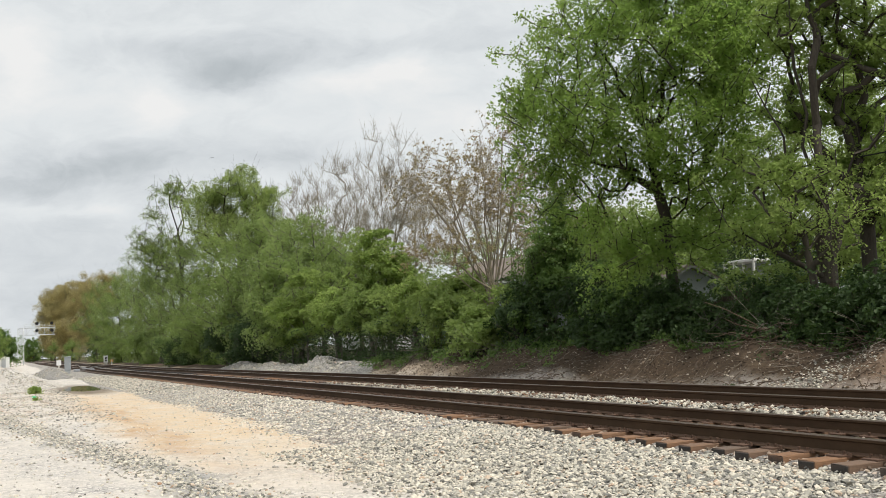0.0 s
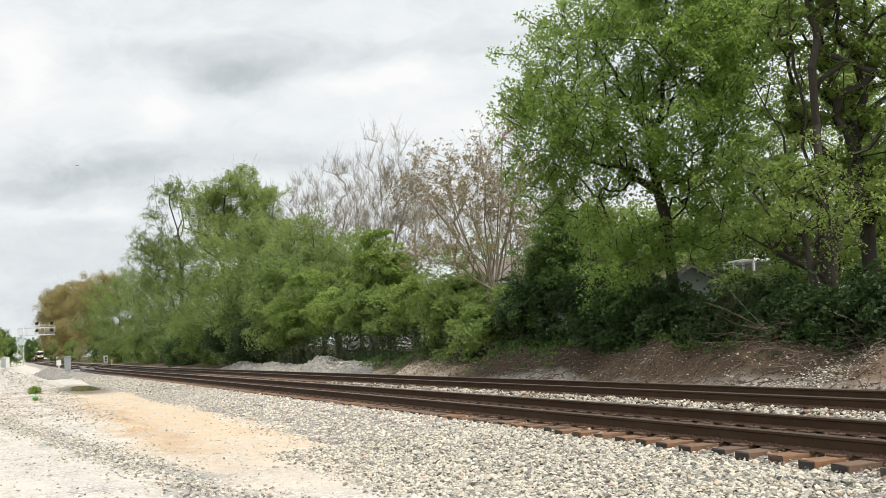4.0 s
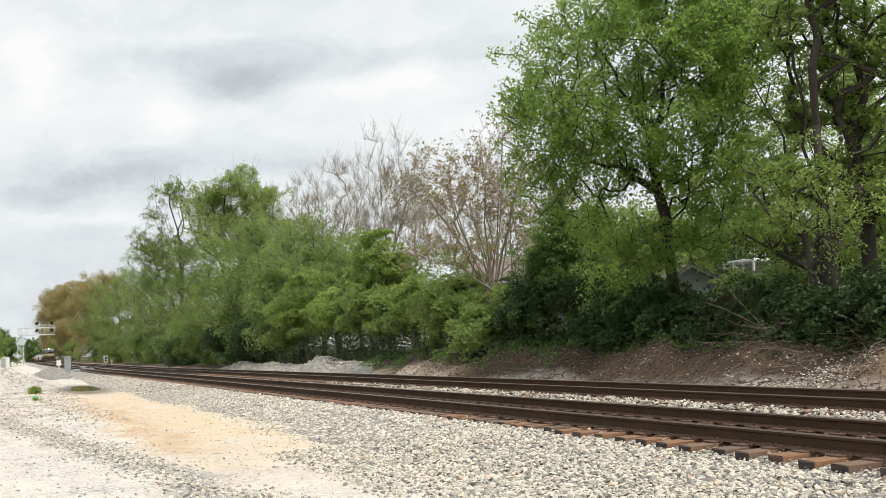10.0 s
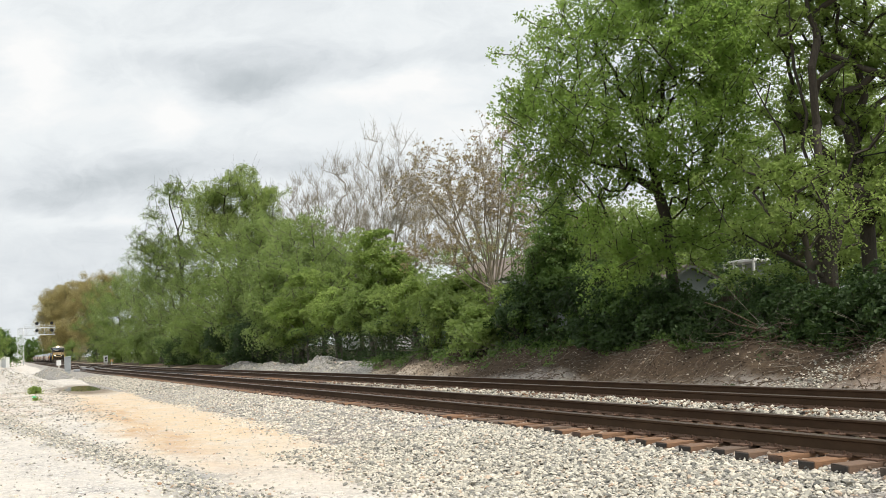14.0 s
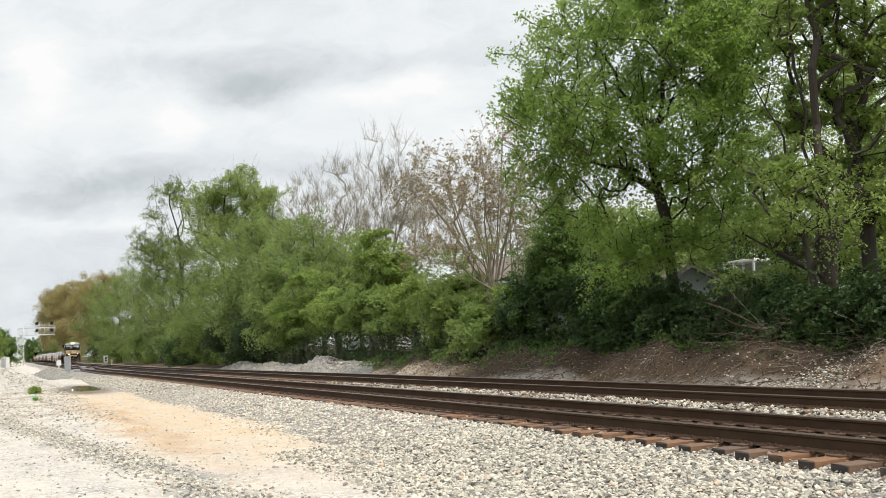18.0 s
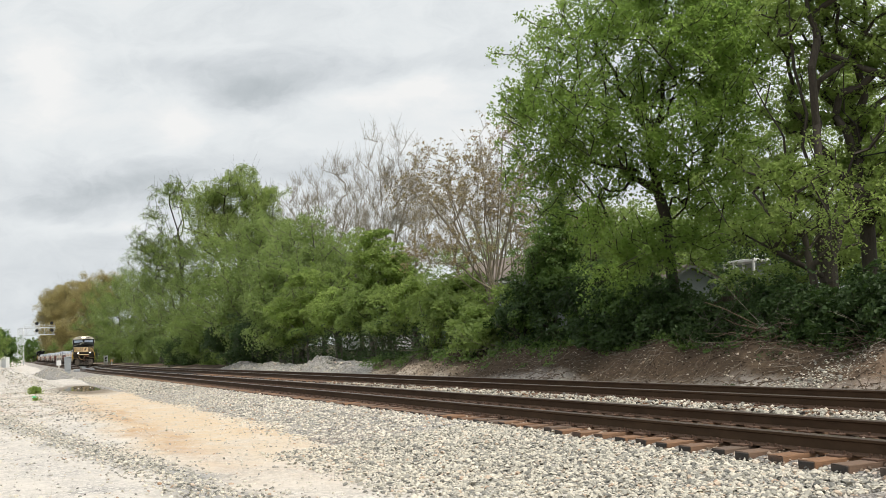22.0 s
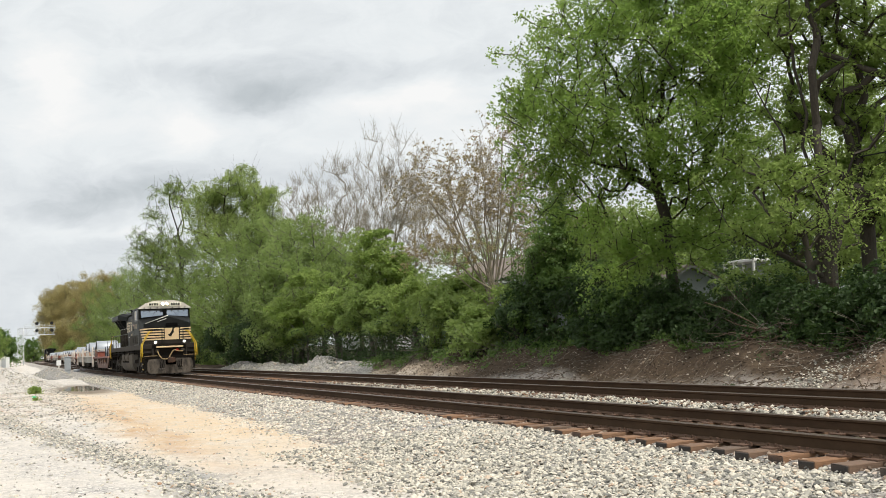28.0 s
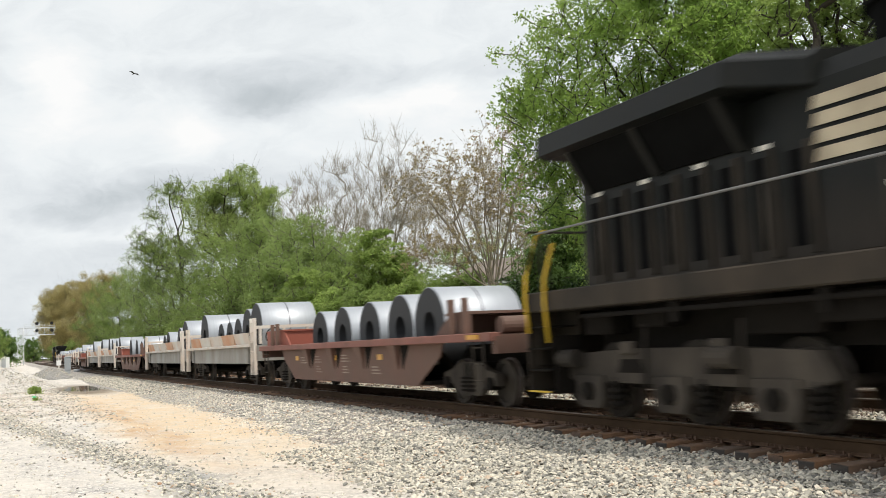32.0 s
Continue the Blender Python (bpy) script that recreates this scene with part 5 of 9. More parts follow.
tree("twiggy_bush", "bare grey-brown twiggy bush under the trees", -50.62, 10.90, 1.89, [(0.02, -0.01, 1.08, 1.18, 1.18, 0.81)], 205, leaf_shade_dark, bark_grey, r0=0.03, clumps=60, per=8, size=0.10, spread=0.6, trunk=0.3, stems=5, fan=0.3, twigs=7, shell=0.2, group="shrubs on the bank", category="bush")
tree("twiggy_bush", "bare grey-brown twiggy bush under the trees", -46.28, 10.60, 1.68, [(0.02, -0.01, 0.87, 1.15, 1.15, 0.81)], 206, leaf_shade_dark, bark_grey, r0=0.03, clumps=60, per=8, size=0.10, spread=0.6, trunk=0.3, stems=5, fan=0.3, twigs=7, shell=0.2, group="shrubs on the bank", category="bush")
tree("twiggy_bush", "bare grey-brown twiggy bush under the trees", -42.46, 10.30, 1.26, [(0.01, -0.01, 0.57, 0.96, 0.96, 0.69)], 207, leaf_shade_dark, bark_grey, r0=0.03, clumps=60, per=8, size=0.10, spread=0.6, trunk=0.3, stems=5, fan=0.3, twigs=7, shell=0.2, group="shrubs on the bank", category="bush")
tree("twiggy_bush", "bare grey-brown twiggy bush under the trees", -39.06, 10.00, 0.83, [(-0.01, -0.01, 0.28, 0.84, 0.84, 0.55)], 208, leaf_shade_dark, bark_grey, r0=0.03, clumps=60, per=8, size=0.10, spread=0.6, trunk=0.3, stems=5, fan=0.3, twigs=7, shell=0.2, group="shrubs on the bank", category="bush")
tree("twiggy_bush", "bare grey-brown twiggy bush under the trees", -23.33, 10.80, 1.14, [(0.05, 0.02, 0.7, 0.57, 0.57, 0.44)], 209, leaf_shade_dark, bark_grey, r0=0.03, clumps=60, per=8, size=0.10, spread=0.6, trunk=0.3, stems=5, fan=0.3, twigs=7, shell=0.2, group="shrubs on the bank", category="bush")
tree("twiggy_bush", "bare grey-brown twiggy bush under the trees", -22.01, 10.80, 1.15, [(0.05, 0.02, 0.69, 0.58, 0.58, 0.45)], 210, leaf_shade_dark, bark_grey, r0=0.03, clumps=60, per=8, size=0.10, spread=0.6, trunk=0.3, stems=5, fan=0.3, twigs=7, shell=0.2, group="shrubs on the bank", category="bush")
tree("twiggy_bush", "bare grey-brown twiggy bush under the trees", -19.75, 10.30, 0.89, [(0.03, 0.02, 0.5, 0.44, 0.44, 0.38)], 211, leaf_shade_dark, bark_grey, r0=0.03, clumps=60, per=8, size=0.10, spread=0.6, trunk=0.3, stems=5, fan=0.3, twigs=7, shell=0.2, group="shrubs on the bank", category="bush")
tree("leafy_shrub", "thin green shrub half hiding the white porch", -32.86, 20.00, 2.83, [(0.01, -0.4, 1.88, 1.44, 1.44, 0.57), (0.53, 0.7, 2.25, 1.2, 1.2, 0.57)], 220, leaf_mid, bark_dark, r0=0.05, clumps=114, per=42, size=0.12, spread=0.43, trunk=0.3, stems=1, forks=3, group="shrubs on the bank", category="shrub")
tree("leafy_shrub", "dark green undergrowth at the foot of the wood", -690.48, 12.00, 13.89, [(0.58, -0.09, 5.64, 8.06, 8.06, 8.25)], 230, leaf_shade_dark, bark_dark, r0=0.08, clumps=114, per=100, size=0.17, spread=0.99, trunk=0.35, stems=1, forks=3, shell=0.3, group="shrubs on the bank", category="shrub")
tree("leafy_shrub", "dark green undergrowth at the foot of the wood", -451.04, 11.50, 11.73, [(0.47, -0.07, 5.11, 6.26, 6.26, 6.63)], 231, leaf_mid, bark_dark, r0=0.08, clumps=114, per=100, size=0.17, spread=0.99, trunk=0.35, stems=1, forks=3, shell=0.3, group="shrubs on the bank", category="shrub")
tree("leafy_shrub", "dark green undergrowth at the foot of the wood", -313.02, 10.80, 7.56, [(0.25, -0.06, 3.35, 4.38, 4.38, 4.21)], 232, leaf_mid, bark_dark, r0=0.08, clumps=114, per=100, size=0.17, spread=0.99, trunk=0.35, stems=1, forks=3, shell=0.3, group="shrubs on the bank", category="shrub")
tree("leafy_shrub", "dark green undergrowth at the foot of the wood", -241.01, 10.60, 6.66, [(0.21, -0.05, 3.06, 3.66, 3.66, 3.6)], 233, leaf_shade_dark, bark_dark, r0=0.08, clumps=114, per=100, size=0.17, spread=0.99, trunk=0.35, stems=1, forks=3, shell=0.3, group="shrubs on the bank", category="shrub")
tree("leafy_shrub", "dark green undergrowth at the foot of the wood", -189.59, 10.40, 5.41, [(0.14, -0.05, 2.56, 3.11, 3.11, 2.85)], 234, leaf_mid, bark_dark, r0=0.08, clumps=114, per=100, size=0.17, spread=0.99, trunk=0.35, stems=1, forks=3, shell=0.3, group="shrubs on the bank", category="shrub")
tree("leafy_shrub", "dark green undergrowth at the foot of the wood", -160.33, 10.40, 4.70, [(0.11, -0.04, 2.27, 2.65, 2.65, 2.43)], 235, leaf_mid, bark_dark, r0=0.08, clumps=114, per=100, size=0.17, spread=0.99, trunk=0.35, stems=1, forks=3, shell=0.3, group="shrubs on the bank", category="shrub")
tree("leafy_shrub", "dark green undergrowth at the foot of the wood", -114.56, 10.20, 3.60, [(0.05, -0.04, 1.82, 1.93, 1.93, 1.77)], 236, leaf_shade_dark, bark_dark, r0=0.08, clumps=114, per=100, size=0.17, spread=0.99, trunk=0.35, stems=1, forks=3, shell=0.3, group="shrubs on the bank", category="shrub")
tree("broadleaf_tree", "yellow-green tree standing behind the houses", -51.98, 33.00, 8.96, [(0.67, 0.08, 6.85, 4.07, 4.07, 2.11), (-0.01, -1.05, 5.16, 3.26, 3.26, 1.76), (1.18, 1.56, 5.38, 2.85, 2.85, 1.76)], 150, leaf_mid, bark_dark, r0=0.2, clumps=342, per=42, size=0.19, spread=0.87, trunk=0.5, shell=0.3, group="trees behind the bank")
tree("broadleaf_tree", "yellow-green tree standing behind the houses", -43.46, 21.00, 7.15, [(0.55, 0.05, 5.46, 3.27, 3.27, 1.69), (0.01, -0.86, 4.1, 2.62, 2.62, 1.41), (0.96, 1.23, 4.27, 2.29, 2.29, 1.41)], 151, leaf_mid, bark_dark, r0=0.2, clumps=209, per=42, size=0.19, spread=0.87, trunk=0.5, shell=0.3, group="trees behind the bank")
tree("broadleaf_tree", "yellow-green tree standing behind the houses", -52.44, 23.00, 8.01, [(0.59, 0.04, 6.33, 2.79, 2.79, 1.68), (0.11, -0.73, 4.99, 2.23, 2.23, 1.4), (0.92, 1.06, 5.17, 1.95, 1.95, 1.4)], 152, leaf_mid, bark_dark, r0=0.2, clumps=209, per=42, size=0.19, spread=0.87, trunk=0.5, shell=0.3, group="trees behind the bank")
tree("broadleaf_tree", "yellow-green tree standing behind the houses", -73.34, 27.00, 10.14, [(0.69, 0.03, 7.62, 3.98, 3.98, 2.53), (-0.02, -1.07, 5.58, 3.18, 3.18, 2.11), (1.15, 1.48, 5.87, 2.78, 2.78, 2.11)], 153, leaf_haze, bark_dark, r0=0.2, clumps=209, per=42, size=0.19, spread=0.87, trunk=0.5, shell=0.3, group="trees behind the bank")
tree("broadleaf_tree", "yellow-green tree standing behind the houses", -43.47, 33.00, 6.82, [(0.55, 0.09, 5.06, 3.58, 3.58, 1.76), (-0.04, -0.9, 3.66, 2.86, 2.86, 1.46), (1.01, 1.39, 3.83, 2.51, 2.51, 1.46)], 154, leaf_shade_dark, bark_dark, r0=0.2, clumps=342, per=42, size=0.19, spread=0.87, trunk=0.5, shell=0.3, group="trees behind the bank")
tree("broadleaf_tree", "yellow-green tree standing behind the houses", -49.59, 24.00, 6.77, [(0.49, 0.04, 5.15, 2.69, 2.69, 1.61), (0.02, -0.7, 3.85, 2.15, 2.15, 1.35), (0.81, 1.02, 4.03, 1.88, 1.88, 1.35)], 155, leaf_mid, bark_dark, r0=0.2, clumps=209, per=42, size=0.19, spread=0.87, trunk=0.5, shell=0.3, group="trees behind the bank")
tree("broadleaf_tree", "yellow-green tree standing behind the houses", -32.43, 27.00, 5.66, [(0.45, 0.09, 3.91, 3.04, 3.04, 1.75), (-0.07, -0.76, 2.51, 2.43, 2.43, 1.46), (0.82, 1.19, 2.7, 2.13, 2.13, 1.46)], 156, leaf_light, bark_dark, r0=0.2, clumps=209, per=42, size=0.19, spread=0.87, trunk=0.5, shell=0.3, group="trees behind the bank")
tree("broadleaf_tree", "yellow-green tree standing behind the houses", -71.06, 30.00, 8.16, [(0.57, 0.03, 6.49, 3.24, 3.24, 1.67), (0.03, -0.86, 5.16, 2.59, 2.59, 1.39), (0.98, 1.21, 5.32, 2.27, 2.27, 1.39)], 157, leaf_mid, bark_dark, r0=0.2, clumps=209, per=42, size=0.19, spread=0.87, trunk=0.5, shell=0.3, group="trees behind the bank")
tree("broadleaf_tree", "yellow-green tree standing behind the houses", -74.65, 24.00, 7.18, [(0.44, 0.01, 5.35, 3.27, 3.27, 1.82), (-0.11, -0.89, 3.89, 2.62, 2.62, 1.52), (0.84, 1.2, 4.08, 2.29, 2.29, 1.52)], 158, leaf_mid, bark_dark, r0=0.2, clumps=209, per=42, size=0.19, spread=0.87, trunk=0.5, shell=0.3, group="trees behind the bank")
tree("broadleaf_tree", "yellow-green tree standing behind the houses", -83.86, 23.00, 9.45, [(0.61, 0.01, 6.99, 3.59, 3.59, 2.47), (-0.04, -0.98, 4.99, 2.88, 2.88, 2.05), (1.02, 1.32, 5.28, 2.52, 2.52, 2.05)], 159, leaf_haze, bark_dark, r0=0.2, clumps=209, per=42, size=0.19, spread=0.87, trunk=0.5, shell=0.3, group="trees behind the bank")
tree("broadleaf_tree", "yellow-green tree standing behind the houses", -94.55, 24.00, 12.17, [(0.83, 0.02, 9.08, 3.43, 3.43, 3.09), (0.14, -0.93, 6.57, 2.75, 2.75, 2.57), (1.17, 1.26, 6.96, 2.4, 2.4, 2.57)], 160, leaf_mid, bark_dark, r0=0.2, clumps=209, per=42, size=0.19, spread=0.87, trunk=0.5, shell=0.3, group="trees behind the bank")
tree("broadleaf_tree", "yellow-green tree standing behind the houses", -74.70, 22.00, 7.23, [(0.45, 0.01, 5.42, 2.78, 2.78, 1.81), (-0.05, -0.76, 3.96, 2.22, 2.22, 1.51), (0.77, 1.02, 4.17, 1.95, 1.95, 1.51)], 161, leaf_haze, bark_dark, r0=0.2, clumps=209, per=42, size=0.19, spread=0.87, trunk=0.5, shell=0.3, group="trees behind the bank")
tree("broadleaf_tree", "distant dark green tree beside the line", -266.61, -9.43, 8.38, [(0.35, -0.01, 4.55, 2.79, 2.79, 3.84), (0.25, -0.52, 5.72, 1.95, 1.95, 2.3)], 170, leaf_deep, bark_grey, r0=0.35, clumps=228, per=54, size=0.36, spread=1.0, trunk=0.5, shell=0.4, group="distant trees", knots=110, flat=0.9, ruffle=1.0)
tree("broadleaf_tree", "distant dark green tree beside the line", -250.61, -13.32, 9.45, [(0.43, 0.0, 5.22, 3.91, 3.91, 4.23), (0.24, -0.71, 6.52, 2.73, 2.73, 2.54)], 171, leaf_mid, bark_grey, r0=0.35, clumps=228, per=54, size=0.36, spread=1.0, trunk=0.5, shell=0.4, group="distant trees", knots=110, flat=0.9, ruffle=1.0)
tree("broadleaf_tree", "distant dark green tree beside the line", -517.93, 2.99, 11.26, [(0.53, -0.06, 5.78, 5.48, 5.48, 5.48), (0.26, -1.05, 7.47, 3.84, 3.84, 3.29)], 172, leaf_deep, bark_grey, r0=0.35, clumps=228, per=54, size=0.36, spread=1.0, trunk=0.5, shell=0.4, group="distant trees", knots=110, flat=0.9, ruffle=1.0)
tree("broadleaf_tree", "distant dark green tree beside the line", -478.62, 9.17, 12.52, [(0.58, -0.06, 6.15, 5.61, 5.61, 6.37), (0.33, -1.07, 8.1, 3.92, 3.92, 3.82)], 173, leaf_haze, bark_grey, r0=0.35, clumps=228, per=54, size=0.36, spread=1.0, trunk=0.5, shell=0.4, group="distant trees", knots=110, flat=0.9, ruffle=1.0)
tree("broadleaf_tree", "distant dark green tree beside the line", -557.22, 0.62, 8.60, [(0.4, -0.07, 4.48, 4.12, 4.12, 4.12), (0.2, -0.81, 5.75, 2.88, 2.88, 2.47)], 174, leaf_mid, bark_grey, r0=0.35, clumps=228, per=54, size=0.36, spread=1.0, trunk=0.5, shell=0.4, group="distant trees", knots=110, flat=0.9, ruffle=1.0)
tree("broadleaf_tree", "distant dark green tree beside the line", -399.04, 11.76, 11.52, [(0.51, -0.06, 5.64, 5.13, 5.13, 5.88), (0.28, -0.98, 7.44, 3.59, 3.59, 3.53)], 175, leaf_haze, bark_grey, r0=0.35, clumps=228, per=54, size=0.36, spread=1.0, trunk=0.5, shell=0.4, group="distant trees", knots=110, flat=0.9, ruffle=1.0)
tree("budding_tree", "bare grey-brown tree standing behind the budding trees", -56.57, 18.00, 11.81, [(0.91, -0.27, 10.02, 2.15, 2.15, 1.79), (0.04, -1.91, 8.68, 1.79, 1.79, 1.79), (1.71, 1.7, 9.21, 2.15, 2.15, 2.15), (2.24, 3.32, 7.34, 2.15, 2.15, 1.79), (0.86, 0.37, 6.78, 2.51, 2.51, 1.79)], 52, leaf_red, bark_tan, r0=0.08, clumps=300, per=3, size=0.1, spread=0.6, trunk=0.3, twigs=6, shell=0.1, knots=130, stiff=0.4, group='trees behind the bank', limbs=[(0.33, -1.58, 10.09, 0.035), (1.46, 0.72, 11.04, 0.035), (2.29, 3.01, 9.14, 0.03)])
tree("broadleaf_tree", "sunlit yellow-green tree standing well behind the bank", -34.23, 24.00, 10.60, [(0.75, -0.3, 8.55, 2.3, 2.3, 2.05), (0.69, -2.41, 6.45, 1.79, 1.79, 1.54), (0.51, 2.09, 6.57, 2.05, 2.05, 1.79), (0.34, -0.32, 4.74, 2.81, 2.81, 1.28), (0.79, -4.24, 4.67, 1.79, 1.79, 1.15)], 240, leaf_light, bark_grey, r0=0.2, clumps=420, per=95, size=0.11, spread=0.6, trunk=0.45, shell=0.2, knots=130, group='trees behind the bank')
tree("broadleaf_tree", "sunlit yellow-green tree standing well behind the bank", -27.98, 22.00, 11.19, [(0.67, -0.25, 7.63, 1.53, 1.53, 1.75), (0.97, 0.93, 5.4, 1.75, 1.75, 1.75), (-0.17, -0.25, 10.1, 0.98, 0.98, 1.09), (1.08, -0.98, 4.05, 1.53, 1.53, 1.31)], 241, leaf_light, bark_grey, r0=0.2, clumps=330, per=95, size=0.11, spread=0.6, trunk=0.5, shell=0.2, knots=110, group='trees behind the bank')
tree("broadleaf_tree", "sunlit yellow-green tree standing well behind the bank", -48.11, 27.00, 8.89, [(0.21, -1.18, 7.21, 2.35, 2.35, 1.68), (0.42, 1.9, 6.52, 2.68, 2.68, 1.68), (-0.7, -3.03, 6.3, 2.01, 2.01, 1.34), (1.33, -0.59, 4.73, 3.02, 3.02, 1.01)], 242, leaf_light, bark_grey, r0=0.2, clumps=200, per=90, size=0.12, spread=0.6, trunk=0.45, shell=0.2, knots=70, group='trees behind the bank')
# ---- train ----
def front_x(t):
    return -26.57 + SPEED * (t - 30.0)


def rolling(offset, base, seconds, local=None):
    """Rows of poses for a vehicle whose middle runs `offset` behind the loco's pilot, on two trucks `base` apart."""
    rows = []
    for t in seconds:
        x = front_x(t) - offset
        a, b = x - base / 2, x + base / 2
        ya, yb = float(train_y(a)), float(train_y(b))
        za, zb = float(grade(a)), float(grade(b))
        m = pose(x, (ya + yb) / 2, RAIL + (za + zb) / 2, 0, -math.degrees(math.atan2(zb - za, base)), math.degrees(math.atan2(yb - ya, base)))
        rows.append((t, m @ local if local else m))
    return rows


MOVERS = []   # thing, offset, truck base, pose on the vehicle
SPINNERS = []  # axle, its rest pose, wheel radius

mat_black = painted("black_paint", (0.0062, 0.0074, 0.0072), (0.022, 0.021, 0.017), 0.8, 0.5, spec=0.16, low=(2.7, 1.6))
mat_dusty = painted("dusty_black_paint", (0.028, 0.024, 0.019), (0.082, 0.064, 0.048), 1.0, 0.75, spec=0.15)
mat_truck = painted("dusty_cast_steel", (0.036, 0.031, 0.026), (0.118, 0.100, 0.080), 1.0, 0.85, spec=0.12)
mat_tank = painted("dust_coated_tank_steel", (0.052, 0.045, 0.036), (0.155, 0.128, 0.098), 1.0, 0.8, scale=0.9, spec=0.15)
# near-black grime that also paints in the shade beneath and between parts
mat_under = plain("grimy_shade_black", (0.0145, 0.0125, 0.0105), 0.9, spec=0.06)
mat_cream = painted("cream_paint", (0.78, 0.58, 0.33), (0.46, 0.27, 0.13), 0.55, 0.5)
mat_pale_cream = painted("faded_cream_paint", (0.56, 0.47, 0.33), (0.16, 0.12, 0.08), 0.8, 0.55, scale=2.2)
mat_worn = painted("worn_cream_lettering", (0.36, 0.285, 0.18), (0.06, 0.05, 0.04), 0.9, 0.6, scale=3.0)
mat_white = painted("dirty_white_paint", (0.74, 0.69, 0.60), (0.40, 0.32, 0.24), 0.55, 0.5)
mat_yellow = painted("safety_yellow_paint", (0.72, 0.47, 0.03), (0.40, 0.25, 0.06), 0.4, 0.45)
mat_hose = plain("tan_rubber_hose", (0.33, 0.225, 0.105), 0.7)
mat_plow = painted("worn_plow_steel", (0.028, 0.025, 0.021), (0.20, 0.165, 0.13), 1.0, 0.85, scale=3.4, spec=0.2)
mat_grille = surface("black_grille", lambda n, c: (n.mix(n.noise(c, 6, 4), (0.003, 0.003, 0.003), (0.008, 0.008, 0.008)), None, 0.95), 0.95, 0, spec=0.05)
mat_glass = surface("cab_glass", lambda n, c: (n.mix(n.noise(c, 1.5, 3), (0.21, 0.245, 0.275), (0.32, 0.36, 0.395)), None, 0.06), 0.06, 0.85, spec=1.0)
mat_lamp = glowing("headlight_lens", (1.0, 0.80, 0.55), 170.0)
mat_chrome = plain("lamp_reflector", (0.75, 0.74, 0.72), 0.15, 1.0, 0.1)
mat_soft_grille = plain("dark_grey_grille", (0.0075, 0.0075, 0.007), 0.8)
mat_side_glass = surface("side_glass", lambda n, c: (n.mix(n.noise(c, 1.5, 3), (0.012, 0.014, 0.016), (0.03, 0.034, 0.036)), None, 0.08), 0.08, 0.0, spec=0.3)
mat_ditch = glowing("ditch_light_lens", (1.0, 0.84, 0.66), 26.0)
mat_coupler = painted("rusty_coupler_steel", (0.060, 0.038, 0.027), (0.13, 0.075, 0.05), 0.9, 0.85, scale=3.0, spec=0.15)
mat_red = glowing("red_marker_lens", (0.70, 0.03, 0.03), 0.35)
mat_steel = plain("bright_wheel_steel", (0.16, 0.14, 0.125), 0.5, 0.7)
mat_board = plain("number_board", (0.80, 0.74, 0.58), 0.5)
mat_sign = plain("sticker", (0.75, 0.70, 0.62), 0.6)
mat_galv_rail = plain("worn_grey_rail", (0.17, 0.165, 0.16), 0.6, 0.2)
mat_redsign = plain("red_sticker", (0.40, 0.12, 0.10), 0.6)


def wheelset(name, r, parent, x, z, gauge=1.51):
    """Two flanged wheels on an axle."""
    bm = bmesh.new()
    for s in (-1, 1):
        y = s * gauge / 2
        prof = [(0.08, 0.09), (r * 0.45, 0.06), (r * 0.80, 0.035), (r * 0.82, 0.065), (r, 0.065), (r, -0.04), (r + 0.026, -0.05), (r + 0.026, -0.07), (r * 0.82, -0.075), (r * 0.80, -0.02), (r * 0.45, -0.02), (0.08, -0.06)]
        rings = []
        for k in range(20):
            a = 2 * math.pi * k / 20
            rings.append([bm.verts.new((p * math.cos(a), y + s * q, p * math.sin(a))) for p, q in prof])
        for k in range(20):
            u, v = rings[k], rings[(k + 1) % 20]
            for j in range(len(prof) - 1):
                f = bm.faces.new((u[j], u[j + 1], v[j + 1], v[j]))
                f.material_index = 1 if j in (4, 5) else 0
    add_cyl(bm, (0, -gauge / 2 - 0.22, 0), (0, gauge / 2 + 0.22, 0), 0.085, seg=10)
    bmesh.ops.recalc_face_normals(bm, faces=bm.faces)
    ob = part(name, bm, [mat_truck, mat_steel], parent, smooth=False)
    ob.location = (x, 0, z)
    return ob


